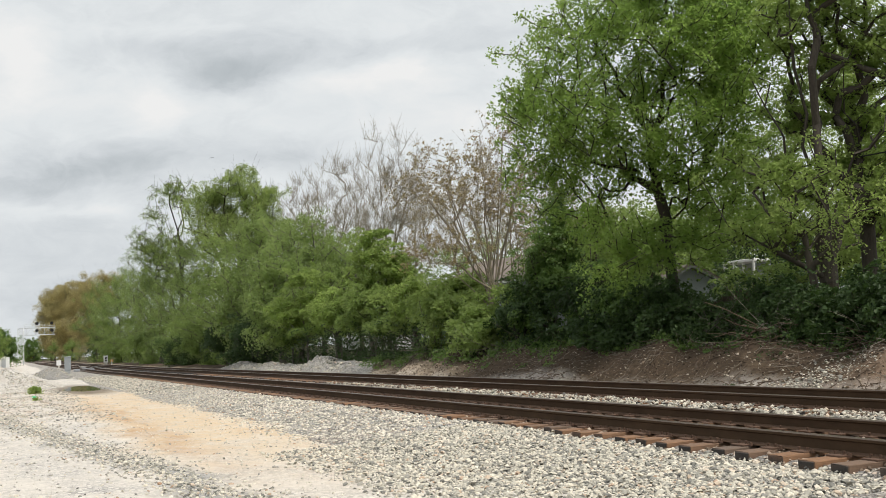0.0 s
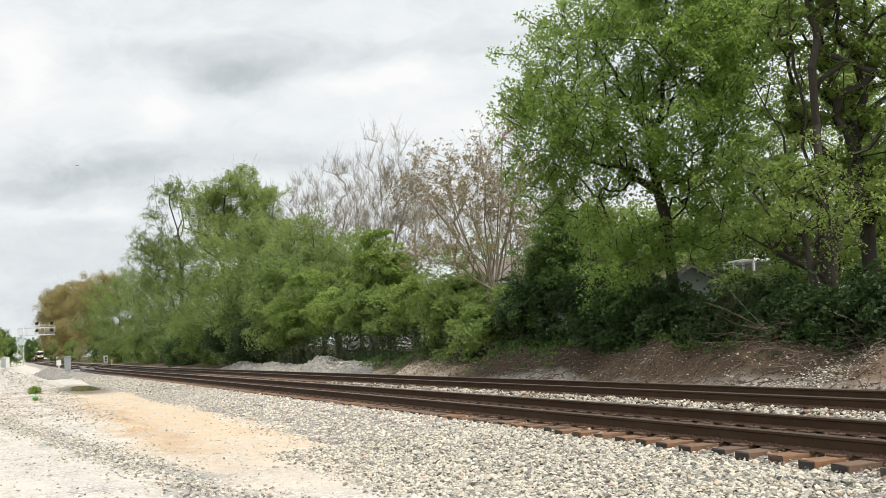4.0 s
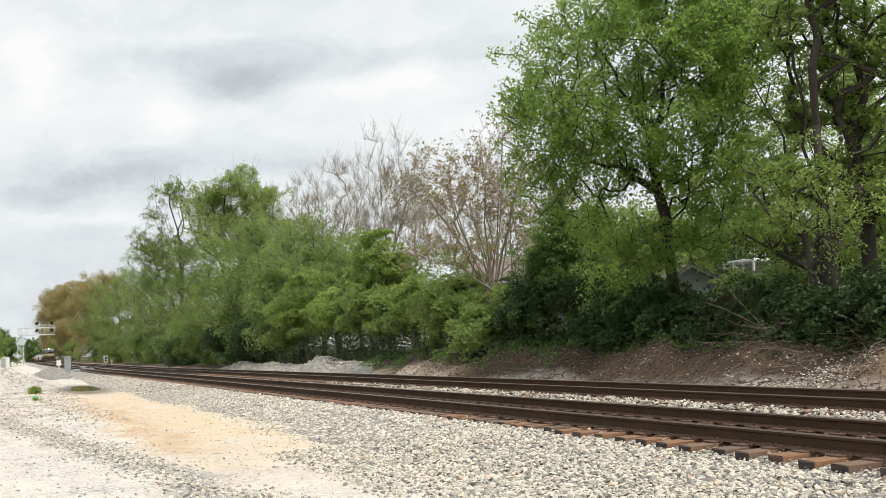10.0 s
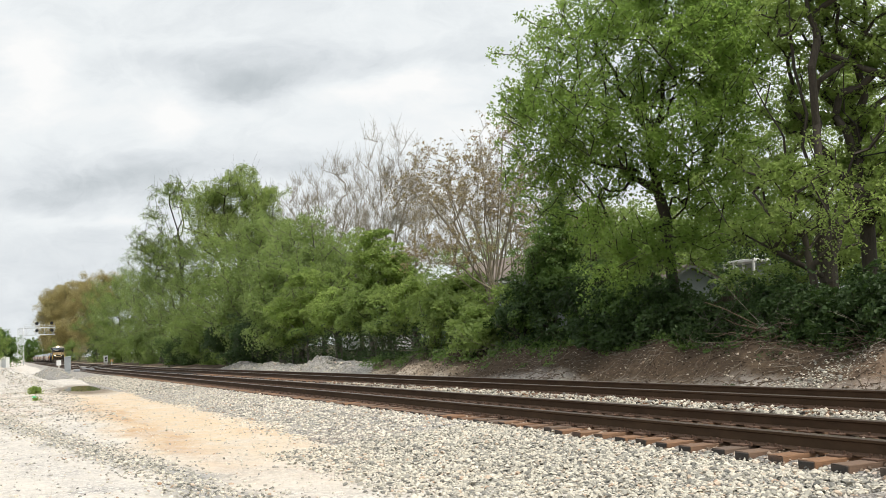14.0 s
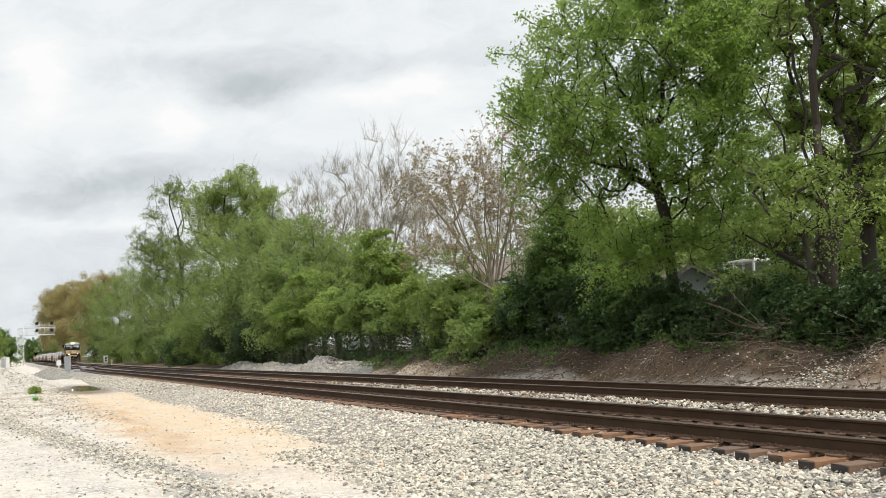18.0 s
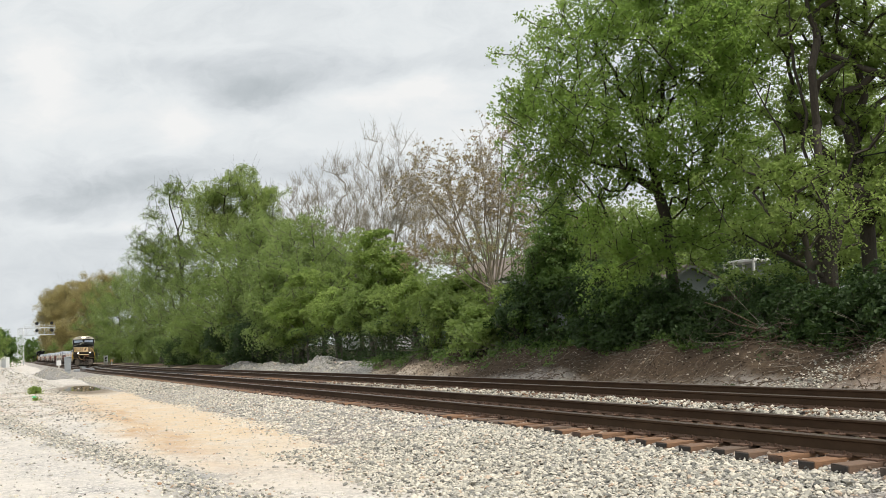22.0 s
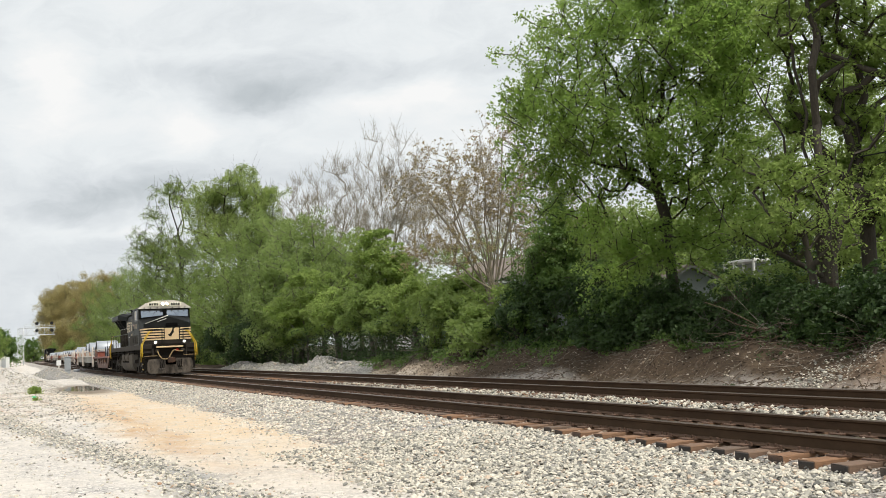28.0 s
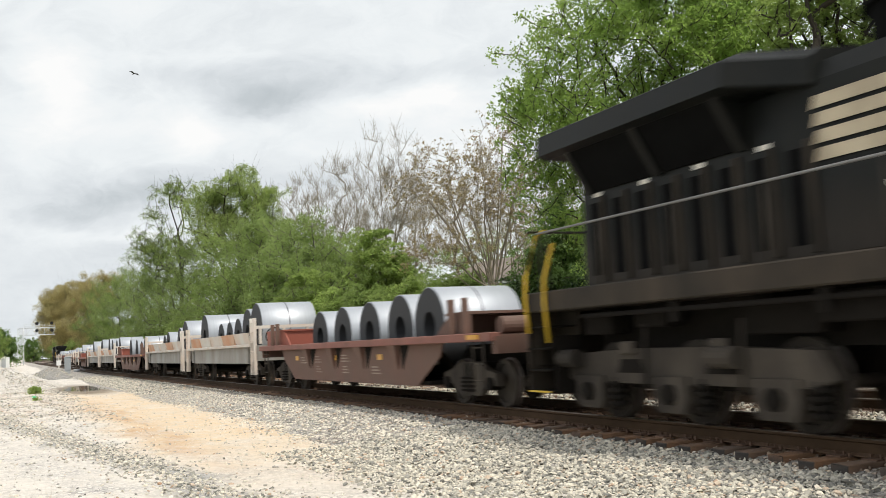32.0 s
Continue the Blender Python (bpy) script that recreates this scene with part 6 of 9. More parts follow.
def big_truck(parent, xc):
    """Three-axle locomotive truck: two side frames with pedestal jaws, springs and journal boxes."""
    t = new("truck")
    t.parent, t.location = parent, (xc, 0, 0)
    tagged(t, "dust-caked three-axle truck")
    for s in (-1, 1):
        bm = bmesh.new()
        y0, y1 = s * 1.02, s * 1.20
        add_prism(bm, ((-2.65, 0.62), (-2.45, 0.92), (-0.9, 0.98), (0.9, 0.98), (2.45, 0.92), (2.65, 0.62), (2.3, 0.52), (-2.3, 0.52)), min(y0, y1), max(y0, y1))
        for ax in (-1.85, 0, 1.85):
            add_prism(bm, ((ax - 0.40, 0.62), (ax - 0.38, 0.24), (ax - 0.30, 0.17), (ax + 0.22, 0.17), (ax + 0.28, 0.30), (ax + 0.28, 0.62)), s * 1.05 if s > 0 else s * 1.25, s * 1.25 if s > 0 else s * 1.05)
        part("side_frame", bm, mat_truck, t)
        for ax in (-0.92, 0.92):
            # dark plate set proud of the frame as the shade in its opening
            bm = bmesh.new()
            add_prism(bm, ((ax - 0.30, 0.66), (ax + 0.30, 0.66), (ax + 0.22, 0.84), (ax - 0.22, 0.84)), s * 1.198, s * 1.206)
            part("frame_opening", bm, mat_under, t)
            bm = bmesh.new()
            add_pipe(bm, [(ax + 0.42, s * 1.24, 1.3), (ax + 0.40, s * 1.26, 0.75), (ax + 0.30, s * 1.22, 0.25)], 0.022, 5)
            part("sand_pipe", bm, mat_truck, t)
            bm = bmesh.new()
            add_box(bm, ax - 0.16, ax + 0.16, s * 1.20, s * 1.27, 0.90, 1.08, bevel=0.02)
            part("frame_pad", bm, mat_truck, t)
        for ax in (-1.85, 0, 1.85):
            bm = bmesh.new()
            add_cyl(bm, (ax - 0.05, s * 1.18, 0.40), (ax - 0.05, s * 1.32, 0.40), 0.14, 0.12, seg=12)
            part("journal_box", bm, mat_under, t)
            bm = bmesh.new()
            for k in range(4):
                add_cyl(bm, (ax + 0.53, s * 1.13, 0.22 + 0.09 * k), (ax + 0.53, s * 1.13, 0.27 + 0.09 * k), 0.13, seg=10)
            add_cyl(bm, (ax + 0.53, s * 1.13, 0.20), (ax + 0.53, s * 1.13, 0.60), 0.08, seg=8)
            part("coil_spring", bm, mat_under, t)
        for ax in (-2.3, 1.1):
            bm = bmesh.new()
            add_cyl(bm, (ax - 0.22, s * 1.30, 0.86), (ax + 0.22, s * 1.30, 0.86), 0.13, seg=12)
            part("brake_cylinder", bm, mat_truck, t)
    for ax in (-0.9, 0.9):
        bm = bmesh.new()
        add_box(bm, ax - 0.3, ax + 0.3, -1.0, 1.0, 0.45, 0.95)
        part("bolster", bm, mat_under, t)
    for ax in (-1.85, 0, 1.85):
        w = wheelset("wheelset", 0.533, t, ax, 0.533)
        SPINNERS.append((w, (ax, 0, 0.533), 0.533))
    return t


def locomotive(seed):
    root = empty("locomotive", pose(0, 0, RAIL), "black diesel freight locomotive with cream nose stripes and dusty trucks", "locomotive")

    def lp(name, bm, mat, label="", parent=None, smooth=False):
        bmesh.ops.translate(bm, verts=bm.verts, vec=(10.2, 0, 0))
        return part(name, bm, mat, parent or root, label, smooth)

    # underframe and decks
    bm = bmesh.new()
    add_box(bm, -19.95, -0.55, -1.52, 1.52, 1.56, 1.86, bevel=0.02)
    sill = lp("underframe", bm, mat_dusty, "brown dust-covered side sill")
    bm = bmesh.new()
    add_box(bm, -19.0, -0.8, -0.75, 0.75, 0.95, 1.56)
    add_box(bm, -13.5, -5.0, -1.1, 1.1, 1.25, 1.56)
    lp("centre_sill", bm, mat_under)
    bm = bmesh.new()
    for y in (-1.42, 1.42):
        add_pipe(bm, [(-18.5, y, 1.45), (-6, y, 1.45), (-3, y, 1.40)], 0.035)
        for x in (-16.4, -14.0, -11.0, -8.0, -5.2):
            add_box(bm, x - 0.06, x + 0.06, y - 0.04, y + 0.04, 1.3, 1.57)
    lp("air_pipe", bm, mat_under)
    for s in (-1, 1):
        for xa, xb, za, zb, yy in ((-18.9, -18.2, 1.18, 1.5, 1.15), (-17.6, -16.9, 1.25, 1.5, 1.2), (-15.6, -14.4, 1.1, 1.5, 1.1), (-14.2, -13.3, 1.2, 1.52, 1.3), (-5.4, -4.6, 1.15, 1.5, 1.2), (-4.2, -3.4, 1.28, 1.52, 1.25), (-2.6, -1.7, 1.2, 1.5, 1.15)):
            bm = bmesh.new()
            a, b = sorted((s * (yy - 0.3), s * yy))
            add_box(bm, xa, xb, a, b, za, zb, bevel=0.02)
            # near-black so the space under the sill carries its shade in the colour
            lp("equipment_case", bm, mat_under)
    # long hood
    HW = 0.82
    bm = bmesh.new()
    add_prism(bm, ((-HW, 1.86), (HW, 1.86), (HW, 3.80), (0.72, 4.02), (0.45, 4.10), (-0.45, 4.10), (-0.72, 4.02), (-HW, 3.80)), -19.25, -9.95, "x")
    hood = lp("long_hood", bm, mat_black, "matt black engine hood")
    bm = bmesh.new()
    add_prism(bm, ((-1.0, 1.86), (1.0, 1.86), (1.0, 4.16), (0.82, 4.40), (0.45, 4.46), (-0.45, 4.46), (-0.82, 4.40), (-1.0, 4.16)), -9.95, -4.35, "x")
    mid = lp("equipment_hood", bm, mat_black)
    for s in (-1, 1):
        bm = bmesh.new()
        add_box(bm, -8.2, -4.4, s * 1.0, s * 1.38, 1.86, 2.52, bevel=0.02)
        lp("battery_box", bm, mat_dusty, "dusty brown equipment box")
        for xa, xb in ((-6.5, -6.0), (-5.3, -4.8)):
            bm = bmesh.new()
            add_box(bm, xa, xb, s * 1.38, s * 1.392, 2.05, 2.36)
            for k in range(5):
                add_box(bm, xa, xb, s * 1.39, s * 1.415, 2.08 + 0.055 * k, 2.105 + 0.055 * k)
            lp("vent", bm, mat_truck)
        for xa, xb, za, zb in ((-9.6, -8.6, 3.72, 4.10), (-7.6, -6.9, 3.55, 4.08), (-6.6, -5.85, 3.55, 4.08), (-5.5, -4.9, 3.80, 4.08)):
            bm = bmesh.new()
            add_box(bm, xa, xb, s * 0.995, s * 1.012, za, zb)
            for k in range(6):
                z = za + 0.03 + (zb - za - 0.06) * k / 6
                add_box(bm, xa, xb, s * 1.01, s * 1.023, z, z + 0.025)
            lp("upper_grille", bm, mat_soft_grille)
        for i in range(5):
            bm = bmesh.new()
            add_box(bm, -9.85 + 1.08 * i, -8.85 + 1.08 * i, s * 1.0, s * 1.018, 2.56, 3.42, bevel=0.006)
            lp("equipment_door", bm, mat_black)
            bm = bmesh.new()
            add_box(bm, -8.99 + 1.08 * i, -8.93 + 1.08 * i, s * 1.018, s * 1.05, 2.9, 3.05)
            lp("door_latch", bm, mat_dusty)
        # hood doors: flat dark plates paint the shade of slots between ribs
        for i in range(8):
            xa = -19.05 + 0.58 * i
            bm = bmesh.new()
            add_box(bm, xa, xa + 0.24, s * HW, s * (HW + 0.006), 2.05, 3.12)
            lp("door_slot", bm, mat_grille)
            bm = bmesh.new()
            add_box(bm, xa + 0.32, xa + 0.40, s * HW, s * (HW + 0.05), 1.95, 3.2, bevel=0.01)
            lp("door_rib", bm, mat_dusty)
        for i in range(4):
            bm = bmesh.new()
            add_box(bm, -18.9 + 1.16 * i, -18.72 + 1.16 * i, s * (HW + 0.005), s * (HW + 0.02), 3.2, 3.26)
            lp("sticker", bm, mat_sign)
        for i in range(4):
            xa = -14.2 + 1.05 * i
            bm = bmesh.new()
            add_box(bm, xa, xa + 0.98, s * HW, s * (HW + 0.02), 1.92, 2.86, bevel=0.008)
            lp("hood_door", bm, mat_black)
        for xa in (-13.6, -13.2, -12.55):
            bm = bmesh.new()
            add_box(bm, xa, xa + 0.16, s * (HW + 0.02), s * (HW + 0.03), 2.52, 2.58)
            lp("sticker", bm, mat_sign)
        # radiator wing
        bm = bmesh.new()
        add_prism(bm, ((s * 0.1, 4.40), (s * 1.10, 4.32), (s * 1.38, 4.20), (s * 1.42, 3.90), (s * 1.25, 3.86), (s * 0.8, 3.86), (s * 0.1, 3.9)), -19.55, -15.3, "x")
        vs = add_prism(bm, ((s * 0.1, 4.40), (s * 1.10, 4.32), (s * 1.38, 4.20), (s * 1.42, 3.90), (s * 1.25, 3.86), (s * 0.8, 3.86), (s * 0.1, 3.9)), -15.3, -14.5, "x")
        for v in vs:
            if v.co.x > -15.0:
                v.co.y *= 0.62
                v.co.z -= 0.14
        lp("radiator_wing", bm, mat_black, "overhanging black radiator housing")
        bm = bmesh.new()
        add_prism(bm, ((s * 0.80, 3.28), (s * 0.86, 3.28), (s * 1.24, 3.88), (s * 0.80, 3.88)), -19.0, -15.6, "x")
        rad = lp("radiator_intake", bm, mat_grille)
        for xa in (-19.0, -17.35, -15.7):
            bm = bmesh.new()
            add_prism(bm, ((s * 0.80, 3.25), (s * 0.90, 3.25), (s * 1.29, 3.88), (s * 0.80, 3.88)), xa, xa + 0.12, "x")
            lp("intake_rib", bm, mat_black, parent=rad)
        # stripe emblem and plain letter blocks on the hood flank
        for k in range(4):
            bm = bmesh.new()
            z = 2.92 + 0.19 * k
            add_prism(bm, ((-14.55, z), (-12.75 + 0.10 * k, z), (-12.68 + 0.10 * k, z + 0.14), (-14.50, z + 0.14)), s * (HW + 0.022), s * (HW + 0.03))
            lp("emblem_stripe", bm, mat_pale_cream)
        for xa, w in ((-12.25, 0.78), (-11.35, 0.85)):
            bm = bmesh.new()
            add_prism(bm, ((xa, 2.95), (xa + w, 2.98), (xa + w, 3.50), (xa + w * 0.85, 3.58), (xa + 0.12, 3.58), (xa + 0.02, 3.30)), s * (HW + 0.022), s * (HW + 0.03))
            lp("emblem_block", bm, mat_pale_cream, "plain cream emblem shape")
        for k, (xa, xb) in enumerate(((-12.2, -10.8), (-12.3, -10.6))):
            for j in range(7):
                w = (xb - xa) / 7
                bm = bmesh.new()
                z = 2.62 - 0.22 * k
                add_box(bm, xa + j * w, xa + (j + 0.72) * w, s * (HW + 0.022), s * (HW + 0.03), z, z + 0.15)
                lp("lettering_bar", bm, mat_worn)
        bm = bmesh.new()
        add_prism(bm, ((-11.9, 3.66), (-10.6, 3.68), (-10.7, 3.79), (-11.5, 3.78), (-11.7, 3.74)), s * (HW + 0.002), s * (HW + 0.012))
        lp("worn_patch", bm, mat_worn, "flaked cream paint")
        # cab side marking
        for j in range(4):
            bm = bmesh.new()
            add_box(bm, -4.05 + 0.31 * j, -3.86 + 0.31 * j, s * 1.522, s * 1.528, 2.88, 3.16)
            lp("marking_bar", bm, mat_worn)
        # cab side louvres
        for xa in (-4.2, -3.3):
            bm = bmesh.new()
            add_box(bm, xa, xa + 0.66, s * 1.52, s * 1.532, 1.92, 2.48)
            for k in range(10):
                add_box(bm, xa + 0.02, xa + 0.64, s * 1.53, s * 1.55, 1.95 + 0.052 * k, 1.975 + 0.052 * k)
            lp("side_louvre", bm, mat_dusty)
        # handrails and stanchions along the walkway
        bm = bmesh.new()
        add_pipe(bm, [(-19.6, s * 1.47, 2.74), (-8.2, s * 1.47, 2.68)], 0.018)
        rail = lp("walkway_handrail", bm, mat_galv_rail)
        bm = bmesh.new()
        add_pipe(bm, [(-8.15, s * 1.46, 2.70), (-7.9, s * 1.38, 3.26), (-4.6, s * 1.36, 3.34)], 0.018)
        lp("walkway_handrail", bm, mat_galv_rail)
        for i in range(8):
            bm = bmesh.new()
            x = -19.5 + 1.6 * i
            add_pipe(bm, [(x, s * 1.47, 1.84), (x, s * 1.47, 2.72)], 0.02)
            lp("stanchion", bm, mat_truck, parent=rail)
        # rear and front step handrails
        for pts in ([(-19.62, s * 1.30, 2.80), (-19.68, s * 1.42, 2.72), (-19.85, s * 1.55, 2.1), (-19.85, s * 1.57, 1.75), (-19.80, s * 1.57, 1.25)], [(-19.12, s * 1.47, 2.55), (-19.28, s * 1.55, 2.05), (-19.28, s * 1.57, 1.7), (-19.22, s * 1.57, 1.1)]):
            bm = bmesh.new()
            add_pipe(bm, pts, 0.030)
            lp("step_handrail", bm, mat_yellow, "safety yellow handrail")
        for pts in ([(-0.50, s * 0.98, 2.60), (-0.56, s * 1.12, 2.58), (-0.62, s * 1.34, 2.25), (-0.66, s * 1.55, 1.85), (-0.66, s * 1.57, 1.4), (-0.66, s * 1.57, 0.82)], [(-0.05, s * 0.98, 2.60), (-0.08, s * 1.12, 2.58), (-0.12, s * 1.36, 2.2), (-0.10, s * 1.55, 1.85), (-0.06, s * 1.57, 1.5), (0.0, s * 1.57, 1.12)]):
            bm = bmesh.new()
            add_pipe(bm, pts, 0.030)
            lp("step_handrail", bm, mat_yellow, "safety yellow handrail")
        # stair wells
        for xa in (-0.62, -19.95):
            bm = bmesh.new()
            add_box(bm, xa - 0.03, xa, s * 0.95, s * 1.5, 0.35, 1.6)
            add_box(bm, xa, xa + 0.62, s * 0.93, s * 0.98, 0.35, 1.6)
            well = lp("step_well", bm, mat_dusty)
            bm = bmesh.new()
            add_box(bm, xa + 0.62, xa + 0.65, s * 0.95, s * 1.42, 0.35, 1.2)
            lp("step_stringer", bm, mat_under, parent=well)
            for k in range(4):
                bm = bmesh.new()
                z = 0.36 + 0.32 * k
                add_box(bm, xa, xa + 0.62, s * (1.10 - 0.02 * k), s * 1.52, z, z + 0.03)
                lp("step", bm, mat_under, parent=well)
                bm = bmesh.new()
                add_box(bm, xa, xa + 0.62, s * 1.518, s * 1.53, z + 0.010, z + (0.036 if k == 0 else 0.024))
                lp("step_edge", bm, mat_yellow if k == 0 or xa > -1 else mat_under, "yellow step edge" if k == 0 or xa > -1 else "", parent=well)
        # cab side window and door frame
        bm = bmesh.new()
        add_box(bm, -3.75, -2.25, s * 1.516, s * 1.526, 3.38, 3.98)
        win = lp("cab_window", bm, mat_side_glass, "dark cab side window")
        for xa, xb in ((-3.78, -3.70), (-2.30, -2.22)):
            bm = bmesh.new()
            add_box(bm, xa, xb, s * 1.52, s * 1.545, 3.34, 4.02)
            lp("window_frame", bm, mat_galv_rail, parent=win)
        bm = bmesh.new()
        add_box(bm, -3.78, -2.22, s * 1.52, s * 1.545, 3.33, 3.37)
        lp("window_sill", bm, mat_galv_rail, parent=win)
        bm = bmesh.new()
        add_box(bm, -2.98, -2.70, s * 1.56, s * 1.62, 3.40, 3.92, bevel=0.01)
        lp("wind_deflector", bm, mat_white)
        bm = bmesh.new()
        add_prism(bm, ((-4.3, 4.04), (-2.1, 4.04), (-2.1, 4.08), (-4.3, 4.08)), s * 1.50, s * 1.62)
        lp("rain_gutter", bm, mat_galv_rail, "pale window awning")
    # rear end
    bm = bmesh.new()
    add_box(bm, -19.29, -19.25, -0.75, 0.75, 1.9, 3.7)
    lp("hood_end", bm, mat_black)
    bm = bmesh.new()
    add_box(bm, -20.1, -19.9, -1.35, 1.35, 0.75, 1.86, bevel=0.02)
    lp("rear_pilot", bm, mat_dusty)
    for y in (-1.1, -0.4, 0.4, 1.1):
        bm = bmesh.new()
        add_pipe(bm, [(-19.9, y, 1.85), (-19.9, y, 2.8)], 0.02)
        lp("end_stanchion", bm, mat_truck)
    bm = bmesh.new()
    add_pipe(bm, [(-19.9, -1.45, 2.80), (-19.9, 1.45, 2.80)], 0.02)
    lp("end_handrail", bm, mat_truck)
    # exhaust stack and roof gear
    bm = bmesh.new()
    add_cyl(bm, (-13.6, 0, 4.05), (-13.6, 0, 4.48), 0.62, 0.66, seg=20)
    add_cyl(bm, (-13.6, 0, 4.44), (-13.6, 0, 4.50), 0.72, 0.72, seg=20)
    lp("exhaust_pipe", bm, mat_grille)
    bm = bmesh.new()
    add_box(bm, -11.0, -10.0, -0.5, 0.5, 4.05, 4.32, bevel=0.05)
    add_cyl(bm, (-11.1, -0.5, 4.15), (-11.1, 0.5, 4.15), 0.16, seg=12)
    lp("roof_silencer", bm, mat_grille)
    # cab
    bm = bmesh.new()
    add_prism(bm, ((-1.52, 1.86), (1.52, 1.86), (1.52, 4.05), (1.12, 4.33), (0.6, 4.47), (-0.6, 4.47), (-1.12, 4.33), (-1.52, 4.05)), -4.35, -1.95, "x")
    cab = lp("cab", bm, mat_black, "black widenose cab")
    bm = bmesh.new()
    add_prism(bm, ((-1.55, 4.02), (1.55, 4.02), (1.50, 4.10), (1.12, 4.35), (0.6, 4.50), (-0.6, 4.50), (-1.12, 4.35), (-1.50, 4.10)), -1.95, -1.78, "x")
    lp("cab_brow", bm, mat_white, "dirty white band above the windshields")
    for s in (-1, 1):
        bm = bmesh.new()
        vs = add_prism(bm, ((s * 0.12, 3.60), (s * 1.38, 3.49), (s * 1.40, 3.95), (s * 0.12, 3.97)), -1.97, -1.92, "x")
        for v in vs:
            if v.co.z < 3.7:
                v.co.x += 0.16
        lp("windshield", bm, mat_glass, "sky-reflecting windshield")
        bm = bmesh.new()
        add_box(bm, -1.78, -1.72, s * 0.30, s * 0.98, 4.17, 4.38)
        nb = lp("number_board", bm, mat_board, "cream number board")
        for j in range(4):
            bm = bmesh.new()
            y = s * 0.64 - 0.27 + 0.14 * j
            add_box(bm, -1.722, -1.715, y, y + 0.10, 4.21, 4.34)
            lp("marking_bar", bm, mat_black, parent=nb)
        bm = bmesh.new()
        add_pipe(bm, [(-1.78, s * 0.75, 3.56), (-1.84, s * 0.55, 3.82)], 0.012)
        lp("wiper", bm, mat_grille)
        for y in (0.45, 0.85, 1.2):
            bm = bmesh.new()
            add_box(bm, -1.76, -1.68, s * y - 0.02, s * y + 0.02, 4.00, 4.10)
            lp("brow_bracket", bm, mat_black)
        # headlight pair
        bm = bmesh.new()
        add_cyl(bm, (-1.80, s * 0.13, 4.29), (-1.47, s * 0.13, 4.29), 0.095, seg=16, caps=False)
        add_cyl(bm, (-1.80, s * 0.13, 4.29), (-1.47, s * 0.13, 4.29), 0.084, seg=16, caps=False)
        hl = lp("headlight", bm, mat_galv_rail)
        bm = bmesh.new()
        add_cyl(bm, (-1.80, s * 0.13, 4.29), (-1.775, s * 0.13, 4.29), 0.062, seg=16)
        lp("headlight_lens", bm, mat_lamp, "glowing headlight", parent=hl)
        bm = bmesh.new()
        add_cyl(bm, (-0.02, s * 0.83, 1.95), (0.20, s * 0.83, 1.95), 0.115, seg=16, caps=False)
        add_cyl(bm, (-0.02, s * 0.83, 1.95), (0.20, s * 0.83, 1.95), 0.104, seg=16, caps=False)
        add_box(bm, -0.04, 0.18, s * 0.83 - 0.12, s * 0.83 + 0.12, 1.79, 1.835)
        dl = lp("ditch_light", bm, mat_black)
        bm = bmesh.new()
        add_cyl(bm, (0.06, s * 0.83, 1.95), (0.07, s * 0.83, 1.95), 0.103, seg=16)
        lp("reflector", bm, mat_chrome, parent=dl)
        bm = bmesh.new()
        add_cyl(bm, (0.07, s * 0.83, 1.95), (0.085, s * 0.83, 1.95), 0.05, seg=14)
        lp("ditch_light_lens", bm, mat_ditch, "glowing ditch light", parent=dl)
    # nose: gabled top, chamfered cheeks
    bm = bmesh.new()
    back = [(-1.95, -1.50, 1.86), (-1.95, 1.50, 1.86), (-1.95, 1.50, 3.44), (-1.95, 0.05, 3.60), (-1.95, -1.50, 3.44)]
    frnt = [(-0.82, -1.37, 1.86), (-0.82, 1.37, 1.86), (-0.86, 1.37, 3.06), (-0.90, 0.05, 3.52), (-0.86, -1.37, 3.06)]
    b = [bm.verts.new(q) for q in back]
    f = [bm.verts.new(q) for q in frnt]
    bm.faces.new(b)
    bm.faces.new(f)
    for i in range(5):
        bm.faces.new((b[i], b[(i + 1) % 5], f[(i + 1) % 5], f[i]))
    bmesh.ops.recalc_face_normals(bm, faces=bm.faces)
    bmesh.ops.bevel(bm, geom=list(bm.edges), offset=0.03, segments=2, affect="EDGES")
    nose = lp("nose", bm, mat_black, "black short nose")
    for k in range(5):
        z = 2.10 + 0.155 * k
        for s in (-1, 1):
            bm = bmesh.new()
            # front run and cheek run
            add_box(bm, -0.845, -0.805, *sorted((0.70 if s > 0 else -0.16, s * 1.36)), z, z + 0.085)
            a = [(-0.82, s * 1.385), (-1.18 - 0.13 * k, s * (1.431 + 0.0149 * k)), (-1.18 - 0.13 * k, s * 1.39), (-0.82, s * 1.35)]
            add_prism(bm, a, z, z + 0.085, "z")
            lp("nose_stripe", bm, mat_cream, "cream nose stripe")
    bm = bmesh.new()
    add_box(bm, -0.85, -0.80, -0.16, 0.66, 2.10, 2.80)
    panel = lp("emblem_panel", bm, mat_cream, "cream panel with a dark plain emblem")
    bm = bmesh.new()
    add_prism(bm, ((0.08, 2.30), (0.22, 2.28), (0.27, 2.42), (0.38, 2.52), (0.36, 2.70), (0.44, 2.80), (0.30, 2.82), (0.25, 2.62), (0.14, 2.46), (0.02, 2.42)), -0.803, -0.792, "x")
    lp("emblem", bm, mat_black, parent=panel)
    bm = bmesh.new()
    add_box(bm, -0.83, -0.785, -0.20, -0.165, 1.95, 2.95)
    add_box(bm, -0.83, -0.785, 0.66, 0.72, 1.95, 3.05)
    lp("nose_door_post", bm, mat_black)
    bm = bmesh.new()
    add_box(bm, -0.83, -0.81, -0.10, 0.60, 2.86, 3.10, bevel=0.008)
    lp("nose_door_window", bm, mat_grille)
    bm = bmesh.new()
